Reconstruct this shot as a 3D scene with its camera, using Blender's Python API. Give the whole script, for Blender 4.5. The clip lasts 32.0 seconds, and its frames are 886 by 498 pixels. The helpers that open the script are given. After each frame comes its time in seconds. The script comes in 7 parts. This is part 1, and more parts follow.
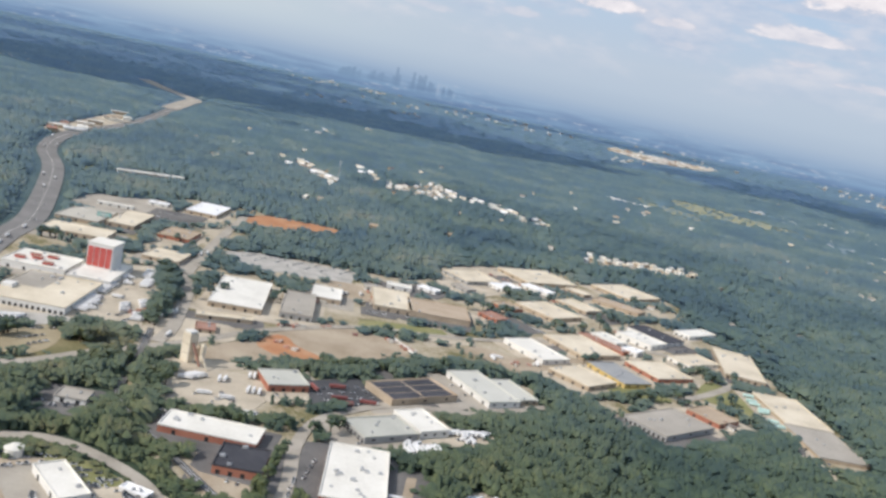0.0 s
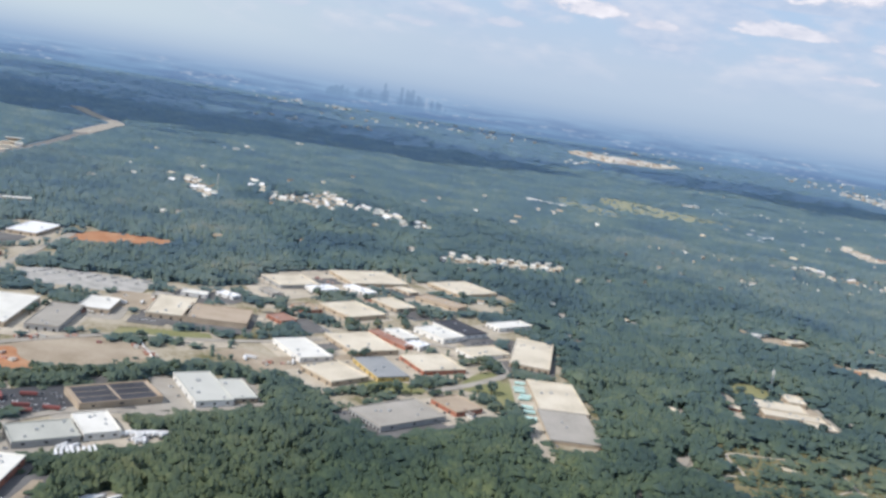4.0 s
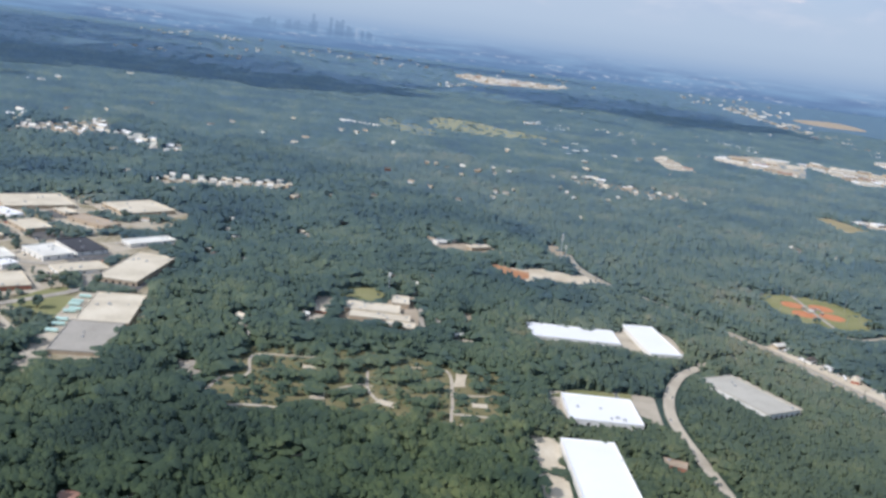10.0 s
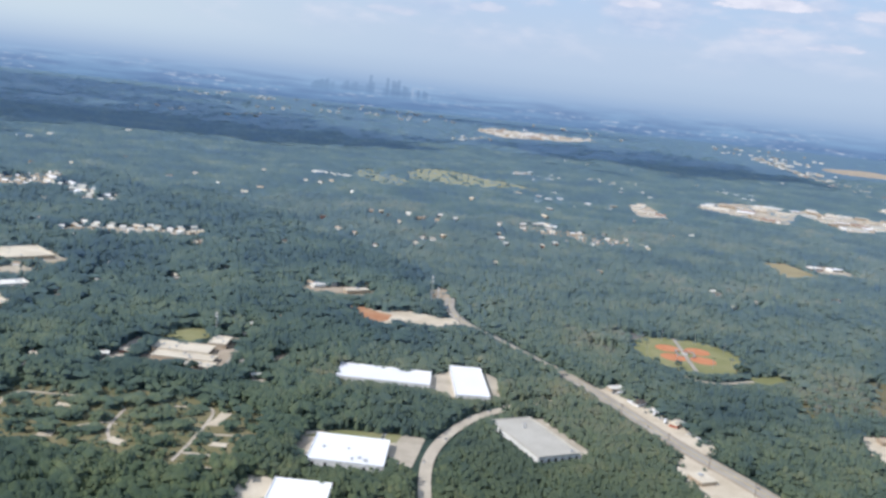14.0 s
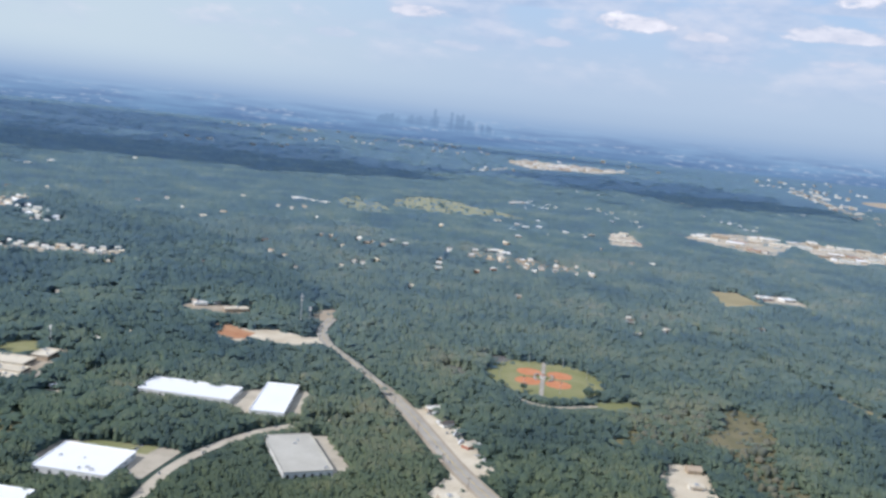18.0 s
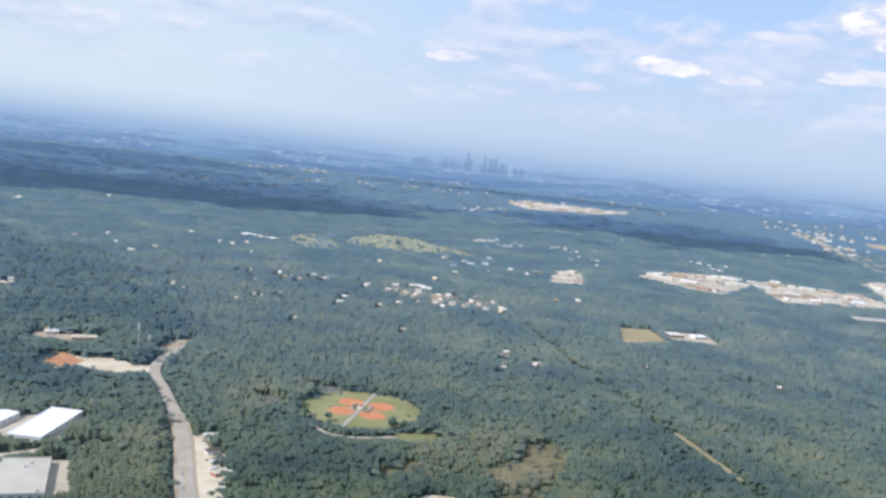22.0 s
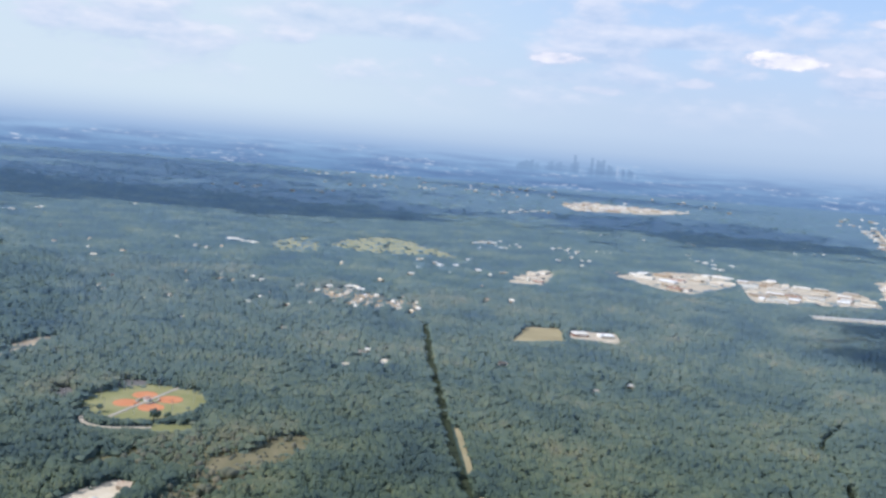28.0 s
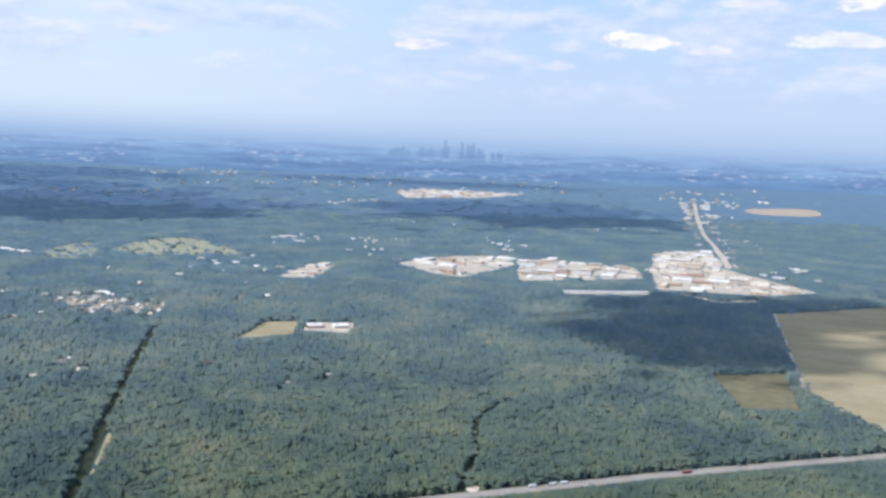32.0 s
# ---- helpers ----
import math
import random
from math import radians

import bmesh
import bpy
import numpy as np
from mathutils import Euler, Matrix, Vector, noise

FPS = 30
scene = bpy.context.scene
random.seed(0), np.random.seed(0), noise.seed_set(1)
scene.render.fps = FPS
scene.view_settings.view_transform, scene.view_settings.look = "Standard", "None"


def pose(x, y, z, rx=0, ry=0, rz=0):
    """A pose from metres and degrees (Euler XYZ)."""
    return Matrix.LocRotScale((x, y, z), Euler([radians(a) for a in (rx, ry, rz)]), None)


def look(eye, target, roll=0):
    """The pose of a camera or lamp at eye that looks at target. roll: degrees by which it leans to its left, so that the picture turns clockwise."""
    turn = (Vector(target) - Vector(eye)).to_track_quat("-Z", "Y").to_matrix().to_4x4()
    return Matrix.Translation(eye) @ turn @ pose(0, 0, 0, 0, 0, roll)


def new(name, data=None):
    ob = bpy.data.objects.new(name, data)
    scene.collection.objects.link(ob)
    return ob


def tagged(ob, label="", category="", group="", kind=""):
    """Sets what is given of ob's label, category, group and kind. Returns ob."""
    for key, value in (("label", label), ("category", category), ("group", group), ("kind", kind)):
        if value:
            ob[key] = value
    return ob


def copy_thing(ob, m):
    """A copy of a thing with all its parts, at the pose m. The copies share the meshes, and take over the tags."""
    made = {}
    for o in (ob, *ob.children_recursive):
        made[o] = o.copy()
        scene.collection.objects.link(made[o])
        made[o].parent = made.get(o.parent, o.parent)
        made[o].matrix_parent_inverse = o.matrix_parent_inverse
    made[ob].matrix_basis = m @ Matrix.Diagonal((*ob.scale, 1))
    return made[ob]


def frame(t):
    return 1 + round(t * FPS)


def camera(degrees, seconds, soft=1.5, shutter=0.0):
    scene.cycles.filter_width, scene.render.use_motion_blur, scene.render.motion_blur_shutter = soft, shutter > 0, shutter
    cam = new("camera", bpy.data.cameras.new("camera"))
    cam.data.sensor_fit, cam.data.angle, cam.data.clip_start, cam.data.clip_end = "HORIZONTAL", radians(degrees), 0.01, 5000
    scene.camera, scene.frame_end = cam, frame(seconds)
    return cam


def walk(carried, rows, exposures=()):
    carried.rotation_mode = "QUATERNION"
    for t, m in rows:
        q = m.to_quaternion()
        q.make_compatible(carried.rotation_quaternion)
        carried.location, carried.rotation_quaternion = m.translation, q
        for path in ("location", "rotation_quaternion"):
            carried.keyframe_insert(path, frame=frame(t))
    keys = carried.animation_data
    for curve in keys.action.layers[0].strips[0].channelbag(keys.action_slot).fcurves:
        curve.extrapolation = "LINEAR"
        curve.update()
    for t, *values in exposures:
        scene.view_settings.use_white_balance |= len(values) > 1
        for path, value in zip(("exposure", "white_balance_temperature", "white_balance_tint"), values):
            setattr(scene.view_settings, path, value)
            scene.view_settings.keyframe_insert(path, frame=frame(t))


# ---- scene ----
cam = camera(52.6, 32.0, soft=3.0)
ROWS = [
    (0, 0.0, 0.0, 117.8, 6.84, -10.56, -11.79),
    (0.5, 13.8, 1.9, 119.4, 7.01, -12.28, -11.08),
    (1, 27.6, 3.8, 121.1, 7.16, -12.77, -10.42),
    (1.5, 41.6, 5.7, 122.7, 7.23, -12.06, -9.85),
    (2, 55.6, 7.7, 124.2, 7.25, -11.48, -9.32),
    (2.5, 69.7, 9.6, 125.7, 7.06, -9.76, -8.86),
    (3, 83.9, 11.4, 127.1, 6.73, -9.50, -8.93),
    (3.5, 98.1, 13.2, 128.3, 6.41, -9.34, -8.77),
    (4, 112.4, 15.0, 129.6, 6.07, -9.59, -8.80),
    (4.5, 126.7, 16.7, 130.7, 5.64, -8.78, -8.92),
    (6.5, 185.1, 23.9, 134.5, 4.21, -7.03, -8.38),
    (7, 199.7, 25.6, 135.4, 3.80, -7.38, -8.12),
    (7.5, 214.3, 27.3, 136.2, 3.35, -7.75, -7.82),
    (8, 228.9, 28.9, 137.0, 2.86, -8.46, -7.56),
    (8.5, 243.7, 30.5, 137.7, 2.32, -10.42, -7.38),
    (9, 258.7, 32.2, 138.3, 1.85, -14.11, -7.32),
    (9.5, 273.8, 33.8, 138.9, 1.72, -15.21, -7.47),
    (10, 289.0, 35.6, 139.4, 1.72, -13.39, -7.10),
    (10.5, 304.3, 37.3, 139.9, 1.96, -11.88, -6.18),
    (11, 319.5, 39.1, 140.2, 2.21, -10.83, -6.30),
    (11.5, 334.7, 40.9, 140.5, 2.65, -9.15, -6.48),
    (12, 349.9, 42.8, 140.8, 3.08, -9.40, -6.56),
    (12.5, 365.1, 44.7, 141.1, 3.67, -9.74, -6.09),
    (13, 380.3, 46.7, 141.4, 4.24, -10.18, -6.07),
    (13.5, 395.6, 48.7, 141.9, 4.71, -10.14, -6.04),
    (14, 410.8, 50.8, 142.3, 5.19, -10.20, -6.04),
    (14.5, 426.0, 52.8, 142.8, 5.78, -10.44, -5.22),
    (16.5, 487.0, 62.1, 144.5, 7.88, -8.79, -5.78),
    (17, 502.3, 64.8, 144.9, 8.48, -9.04, -5.94),
    (17.5, 517.6, 67.5, 145.2, 8.90, -8.79, -5.99),
    (18, 533.0, 70.4, 145.6, 9.24, -8.49, -6.03),
    (18.5, 548.3, 73.3, 145.9, 9.47, -8.85, -5.89),
    (19, 563.7, 76.4, 146.2, 9.64, -9.41, -5.58),
    (19.5, 579.0, 79.6, 146.6, 9.71, -9.62, -5.43),
    (20, 594.3, 83.0, 147.0, 9.82, -9.70, -5.38),
    (20.5, 609.5, 86.4, 147.5, 10.30, -9.37, -6.32),
    (21, 624.7, 89.9, 148.1, 10.63, -7.76, -6.45),
    (21.5, 639.9, 93.4, 148.7, 10.98, -5.49, -6.30),
    (22, 655.1, 96.8, 149.5, 11.37, -5.99, -6.06),
    (22.5, 670.3, 100.1, 150.4, 11.59, -6.68, -6.15),
    (23, 685.6, 103.4, 151.3, 11.67, -7.22, -6.15),
    (23.5, 701.0, 106.6, 152.4, 11.59, -7.45, -5.76),
    (24, 716.5, 109.7, 153.6, 11.49, -7.57, -5.58),
    (24.5, 732.1, 112.9, 154.8, 11.51, -8.76, -5.09),
    (25, 747.9, 116.0, 156.2, 11.43, -9.75, -4.97),
    (25.5, 763.9, 119.1, 157.5, 11.20, -9.40, -5.01),
    (27.5, 829.9, 130.4, 164.0, 12.25, -7.99, -4.86),
    (28, 846.8, 133.2, 165.6, 18.11, -6.35, -4.68),
    (28.5, 863.8, 135.9, 167.2, 20.86, -7.66, -2.85),
    (29, 880.9, 138.7, 168.8, 20.90, -10.35, -2.21),
    (29.5, 898.1, 141.5, 170.5, 21.07, -10.82, -1.68),
    (30, 915.4, 144.3, 172.3, 19.80, -11.27, -1.78),
    (30.5, 932.7, 147.2, 174.1, 16.15, -11.56, -1.13),
    (31, 950.1, 150.1, 176.0, 12.24, -9.81, -0.87),
    (31.5, 967.6, 153.1, 177.9, 10.07, -7.44, -1.94),
    (32, 985.0, 156.0, 179.9, 9.89, -6.62, -2.21),
]
walk(cam, [(t, pose(x, y, z, 90 + pitch, roll, yaw)) for t, x, y, z, yaw, pitch, roll in ROWS],
     exposures=[(0.0, -0.01, 6330, 15), (1.0, -0.03, 6240, 15), (2.0, 0.04, 6160, 15.5), (4.0, 0.04, 6040, 15), (7.0, 0.1, 5950, 15.5), (8.2, 0.06, 5940, 16), (9.0, -0.12, 5900, 15.5), (10.4, 0.0, 5880, 15.5), (14.0, 0.06, 5870, 15.5), (17.0, 0.02, 5820, 15), (19.0, 0.0, 5800, 15), (22.0, 0.2, 5850, 16), (25.0, 0.14, 5790, 16), (28.0, 0.17, 5820, 16), (29.0, 0.03, 5740, 16), (30.0, 0.02, 5620, 16), (31.0, 0.2, 5690, 16.5), (32.0, 0.26, 5720, 16.5)])

# ---- sky, sun ----
SUN_AZ, SUN_EL = 214.0, 41.0  # degrees: where the sun stands, from +x towards +y, and how high
SUN_DIR = Vector((math.cos(radians(SUN_AZ)) * math.cos(radians(SUN_EL)), math.sin(radians(SUN_AZ)) * math.cos(radians(SUN_EL)), math.sin(radians(SUN_EL))))
sun = new("sun", bpy.data.lights.new("sun", "SUN"))
sun.data.energy, sun.data.angle, sun.data.color = 3.65, radians(0.6), (1.0, 0.94, 0.845)
sun.matrix_world = look(SUN_DIR * 100, (0, 0, 0))


class Nodes:
    """A short hand for node trees."""

    def __init__(self, tree):
        self.tree = tree

    def add(self, kind, inputs=None):
        node = self.tree.nodes.new(kind)
        for key, value in (inputs or {}).items():
            if isinstance(value, bpy.types.NodeSocket):
                self.tree.links.new(value, node.inputs[key])
            else:
                node.inputs[key].default_value = value
        return node

    def math(self, op, a, b=0.0, clamp=False):
        node = self.add("ShaderNodeMath", {0: a, 1: b})
        node.operation, node.use_clamp = op, clamp
        return node.outputs[0]

    def span(self, value, a, b, c=0.0, d=1.0, smooth=False):
        node = self.add("ShaderNodeMapRange", {"Value": value, "From Min": a, "From Max": b, "To Min": c, "To Max": d})
        if smooth:
            node.interpolation_type = "SMOOTHSTEP"
        return node.outputs[0]

    def ramp(self, fac, stops, mode="LINEAR"):
        node = self.add("ShaderNodeValToRGB", {0: fac})
        node.color_ramp.interpolation = mode
        while len(node.color_ramp.elements) < len(stops):
            node.color_ramp.elements.new(0.5)
        for e, (p, c) in zip(node.color_ramp.elements, stops):
            e.position = p
            e.color = (*c, 1) if len(c) == 3 else c
        return node.outputs[0]

    def noise(self, vector, scale, detail=3.0, rough=0.55, distortion=0.0):
        return self.add("ShaderNodeTexNoise", {"Vector": vector, "Scale": scale, "Detail": detail, "Roughness": rough, "Distortion": distortion}).outputs[0]

    def mix(self, fac, a, b, blend="MIX"):
        node = self.add("ShaderNodeMix")
        node.data_type, node.blend_type = "RGBA", blend
        for socket, value in ((node.inputs[0], fac), (node.inputs[6], a), (node.inputs[7], b)):
            if isinstance(value, bpy.types.NodeSocket):
                self.tree.links.new(value, socket)
            else:
                socket.default_value = value if isinstance(value, (int, float)) else (*value[:3], 1)
        return node.outputs[2]


# heaped clouds over the horizon: azimuth, elevation, half width, half height in degrees, brightness
HEAPS = [(-2.0, 6.6, 2.5, 0.62, 1.0), (-6.2, 6.15, 1.5, 0.36, 0.75), (11.6, 6.1, 2.0, 0.42, 0.85), (-15.7, 9.5, 4.1, 1.75, 1.02), (-13.4, 6.7, 2.9, 0.6, 0.85),
         (-14.0, 5.2, 0.9, 0.27, 0.7), (-17.6, 4.5, 1.4, 0.32, 0.65), (-8.2, 8.9, 2.2, 0.34, 0.7), (3.0, 5.1, 1.3, 0.36, 0.55), (8.7, 4.35, 1.5, 0.36, 0.5),
         (16.5, 4.3, 1.5, 0.4, 0.45), (-6.9, 5.0, 1.0, 0.32, 0.5), (-20.5, 6.4, 2.0, 0.5, 0.7)]
# wide grey layers between them
LAYERS = [(5.0, 7.6, 8.5, 0.85, 0.8), (-8.5, 7.3, 4.5, 1.0, 0.7), (-16.0, 8.15, 6.5, 0.45, 0.8), (9.0, 5.0, 9.0, 0.5, 0.35), (24.0, 7.2, 9.0, 1.4, 0.6), (-18.0, 6.0, 6.0, 0.5, 0.5)]


def build_world():
    world = bpy.data.worlds.new("world")
    scene.world = world
    world.use_nodes = True
    n = Nodes(world.node_tree)
    n.tree.nodes.clear()
    co = n.add("ShaderNodeTexCoord").outputs["Generated"]
    sep = n.add("ShaderNodeSeparateXYZ", {0: co})
    up = sep.outputs[2]
    air = n.add("ShaderNodeTexSky")
    air.sky_type, air.sun_disc, air.sun_elevation, air.sun_rotation = "NISHITA", False, radians(SUN_EL), radians(90 - SUN_AZ)
    air.air_density, air.dust_density, air.ozone_density = 1.2, 2.0, 1.5
    sky = n.mix(1.0, air.outputs[0], (0.105, 0.105, 0.105), "MULTIPLY")
    az = n.math("MULTIPLY", n.math("ARCTAN2", n.math("MULTIPLY", sep.outputs[0], -1.0), sep.outputs[1]), 57.2958)
    el = n.math("MULTIPLY", n.math("ARCSINE", up), 57.2958)
    # painted backdrop: hazy air over the horizon and the veiled land under it
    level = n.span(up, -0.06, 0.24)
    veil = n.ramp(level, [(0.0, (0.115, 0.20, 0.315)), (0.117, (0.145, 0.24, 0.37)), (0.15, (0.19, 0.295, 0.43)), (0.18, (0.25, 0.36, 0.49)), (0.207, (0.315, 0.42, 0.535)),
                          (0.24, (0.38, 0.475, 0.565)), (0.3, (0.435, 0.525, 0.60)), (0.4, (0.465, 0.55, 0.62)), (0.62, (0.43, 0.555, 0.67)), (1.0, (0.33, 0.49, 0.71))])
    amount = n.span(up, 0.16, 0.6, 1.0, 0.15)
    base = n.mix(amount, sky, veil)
    # paler milky air on the sunny side
    milk = n.math("MULTIPLY", n.span(az, 0.0, 34.0, smooth=True), n.span(up, 0.0, 0.045, smooth=True))
    base = n.mix(n.math("MULTIPLY", milk, 0.8), base, (0.575, 0.655, 0.64))
    # clouds: soft ellipses broken up by noise, seen nearly edge on
    at = n.add("ShaderNodeCombineXYZ", {0: n.math("MULTIPLY", az, 0.5), 1: n.math("MULTIPLY", el, 1.25), 2: 0.7}).outputs[0]
    lobes = n.math("SUBTRACT", n.noise(at, 1.1, 6.0, 0.58), 0.5)
    ragged = n.math("SUBTRACT", n.noise(at, 0.34, 5.0, 0.55), 0.5)

    def field(rows, rough, gain):
        total = None
        for a, e, w, h, k in rows:
            u = n.math("DIVIDE", n.math("SUBTRACT", az, a), w)
            v = n.math("DIVIDE", n.math("SUBTRACT", el, e), h)
            v = n.math("MAXIMUM", v, n.math("MULTIPLY", v, -1.7))  # flatter below than above
            r = n.math("ADD", n.math("MULTIPLY", u, u), n.math("MULTIPLY", v, v))
            one = n.math("SUBTRACT", 1.0, r)
            one = n.math("MULTIPLY", n.span(n.math("ADD", one, n.math("MULTIPLY", rough, gain)), -0.5, 0.6, smooth=True), k)
            total = one if total is None else n.math("MAXIMUM", total, one)
        return total
    grey = field(LAYERS, ragged, 2.6)
    bank = n.math("MULTIPLY", n.span(ragged, -0.08, 0.10, smooth=True), n.span(el, 1.5, 6.0, smooth=True))
    grey = n.math("MAXIMUM", grey, n.math("MULTIPLY", bank, 0.8))
    above = n.add("ShaderNodeMapping", {0: at, 1: (0.12, 0.75, 0)}).outputs[0]
    crown = n.math("SUBTRACT", ragged, n.math("SUBTRACT", n.noise(above, 0.34, 5.0, 0.55), 0.5))
    shade = n.ramp(n.math("ADD", n.math("MULTIPLY", crown, 2.0), 0.5), [(0.2, (0.39, 0.48, 0.595)), (0.5, (0.545, 0.59, 0.655)), (0.8, (0.70, 0.69, 0.695))])
    cloudy = n.mix(n.math("MULTIPLY", grey, 0.9), base, shade)
    heap = field(HEAPS, lobes, 3.6)
    crest = n.span(n.math("ADD", heap, n.math("MULTIPLY", lobes, 1.2)), 0.3, 1.25)
    lit = n.ramp(crest, [(0.0, (0.52, 0.57, 0.64)), (0.45, (0.66, 0.655, 0.675)), (0.8, (0.82, 0.785, 0.765)), (1.0, (0.95, 0.92, 0.895))])
    cloudy = n.mix(n.math("MINIMUM", heap, 0.92), cloudy, lit)
    # painted far country under the horizon: cloud shade in long bands, pale town specks
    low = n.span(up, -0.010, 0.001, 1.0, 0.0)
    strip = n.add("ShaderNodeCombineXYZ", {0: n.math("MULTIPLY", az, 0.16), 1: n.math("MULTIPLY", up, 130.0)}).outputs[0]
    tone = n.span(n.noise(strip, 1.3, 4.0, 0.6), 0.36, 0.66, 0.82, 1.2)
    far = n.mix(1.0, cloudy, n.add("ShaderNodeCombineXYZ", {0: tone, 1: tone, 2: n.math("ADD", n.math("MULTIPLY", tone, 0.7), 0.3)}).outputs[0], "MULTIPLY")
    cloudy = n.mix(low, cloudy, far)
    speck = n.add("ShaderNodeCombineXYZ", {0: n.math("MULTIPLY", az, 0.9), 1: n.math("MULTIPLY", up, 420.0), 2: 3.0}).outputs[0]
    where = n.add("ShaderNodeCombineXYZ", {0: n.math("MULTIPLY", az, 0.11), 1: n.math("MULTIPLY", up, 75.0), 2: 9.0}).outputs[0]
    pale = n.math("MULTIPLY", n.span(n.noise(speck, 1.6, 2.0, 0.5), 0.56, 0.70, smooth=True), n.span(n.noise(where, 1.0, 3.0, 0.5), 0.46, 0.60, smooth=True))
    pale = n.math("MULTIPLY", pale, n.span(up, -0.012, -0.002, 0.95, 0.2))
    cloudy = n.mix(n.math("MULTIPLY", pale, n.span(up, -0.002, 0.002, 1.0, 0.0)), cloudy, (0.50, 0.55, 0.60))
    # the far town: painted towers in a row, haze and sunlight in their colours
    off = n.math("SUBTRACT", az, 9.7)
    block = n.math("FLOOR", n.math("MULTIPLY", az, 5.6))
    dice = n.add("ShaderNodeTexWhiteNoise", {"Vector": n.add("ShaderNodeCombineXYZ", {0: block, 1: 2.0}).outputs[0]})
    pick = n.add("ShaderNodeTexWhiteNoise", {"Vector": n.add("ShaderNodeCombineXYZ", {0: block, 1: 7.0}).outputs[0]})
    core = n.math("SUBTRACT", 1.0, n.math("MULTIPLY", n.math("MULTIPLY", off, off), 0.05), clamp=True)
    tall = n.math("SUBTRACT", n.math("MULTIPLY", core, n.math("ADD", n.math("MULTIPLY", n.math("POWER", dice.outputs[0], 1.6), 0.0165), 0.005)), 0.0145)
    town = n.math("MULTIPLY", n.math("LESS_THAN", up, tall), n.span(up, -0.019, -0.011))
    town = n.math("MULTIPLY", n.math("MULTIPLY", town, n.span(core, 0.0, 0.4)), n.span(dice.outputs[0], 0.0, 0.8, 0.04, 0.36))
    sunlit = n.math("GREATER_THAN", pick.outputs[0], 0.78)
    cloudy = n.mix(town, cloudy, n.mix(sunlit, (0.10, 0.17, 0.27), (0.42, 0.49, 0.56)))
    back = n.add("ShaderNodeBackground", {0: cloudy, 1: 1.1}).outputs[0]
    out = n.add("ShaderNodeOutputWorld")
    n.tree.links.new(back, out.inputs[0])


build_world()


# ---- materials ----
def material(name, stops, scale=0.6, fine=6.0, rough=0.8, bump=0.15, metal=0.0, spec=0.3, vary="", haze_sheen=0.0, patch=0.0, stretch=None, bump_scale=None):
    """Noise at two scales runs through the colour stops; vary: 'object' or 'island' shifts each piece."""
    m = bpy.data.materials.new(name)
    m.use_nodes = True
    n = Nodes(m.node_tree)
    n.tree.nodes.clear()
    geo = n.add("ShaderNodeNewGeometry")
    place = geo.outputs["Position"]
    if stretch:
        place = n.add("ShaderNodeMapping", {0: place, 3: stretch}).outputs[0]
    big, small = n.noise(place, scale, 4.0), n.noise(place, fine, 4.0, 0.65)
    fac = n.math("ADD", n.math("MULTIPLY", big, 0.65), n.math("MULTIPLY", small, 0.35))
    fac = n.span(fac, 0.3, 0.7)
    if vary:
        r = n.add("ShaderNodeObjectInfo").outputs["Random"] if vary == "object" else geo.outputs["Random Per Island"]
        fac = n.math("ADD", n.math("MULTIPLY", fac, 0.78), n.math("MULTIPLY", r, 0.22)) if vary == "island" else n.math("ADD", n.math("MULTIPLY", fac, 0.45), n.math("MULTIPLY", r, 0.55))
    if patch:
        fac = n.math("ADD", fac, n.math("MULTIPLY", n.math("SUBTRACT", n.noise(place, 0.012, 3.0), 0.5), patch))
    colour = n.ramp(fac, stops)
    inputs = {"Base Color": colour, "Roughness": rough, "Metallic": metal, "Specular IOR Level": spec}
    if bump:
        h = n.noise(place, bump_scale or fine, 3.0)
        inputs["Normal"] = n.add("ShaderNodeBump", {"Height": h, "Strength": min(1.0, bump * 3), "Distance": bump}).outputs[0]
    bsdf = n.add("ShaderNodeBsdfPrincipled", inputs)
    surface = bsdf.outputs[0]
    if haze_sheen:  # aerial haze imitated in blue on an upward normal, strongest at a grazing look
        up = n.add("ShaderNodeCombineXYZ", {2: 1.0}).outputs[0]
        haze_lobe = n.add("ShaderNodeBsdfSheen", {"Color": (0.37 * haze_sheen, 0.60 * haze_sheen, haze_sheen, 1), "Roughness": 0.35, "Normal": up})
        surface = n.add("ShaderNodeAddShader", {0: surface, 1: haze_lobe.outputs[0]}).outputs[0]
    out = n.add("ShaderNodeOutputMaterial")
    n.tree.links.new(surface, out.inputs[0])
    return m


def tones(*colours):
    k = max(1, len(colours) - 1)
    return [(i / k, c) for i, c in enumerate(colours)]


M = {}
LEAVES = [(0.0, (0.033, 0.049, 0.018)), (0.3, (0.055, 0.075, 0.025)), (0.58, (0.084, 0.104, 0.033)), (0.85, (0.12, 0.129, 0.042)), (1.0, (0.16, 0.146, 0.052))]
# the woods and the thicket carry the blue distance haze in their materials
M["canopy"] = material("canopy", LEAVES, 0.09, 1.1, 0.75, 0.42, spec=0.15, vary="island", haze_sheen=0.92, patch=2.1, bump_scale=0.95)
M["old_canopy"] = material("old_canopy", [(0.0, (0.023, 0.038, 0.014)), (0.35, (0.042, 0.063, 0.022)), (0.7, (0.070, 0.094, 0.030)), (1.0, (0.115, 0.132, 0.042))], 0.08, 0.8, 0.75, 0.42, spec=0.15, vary="island", haze_sheen=0.78, patch=2.1, bump_scale=0.9)
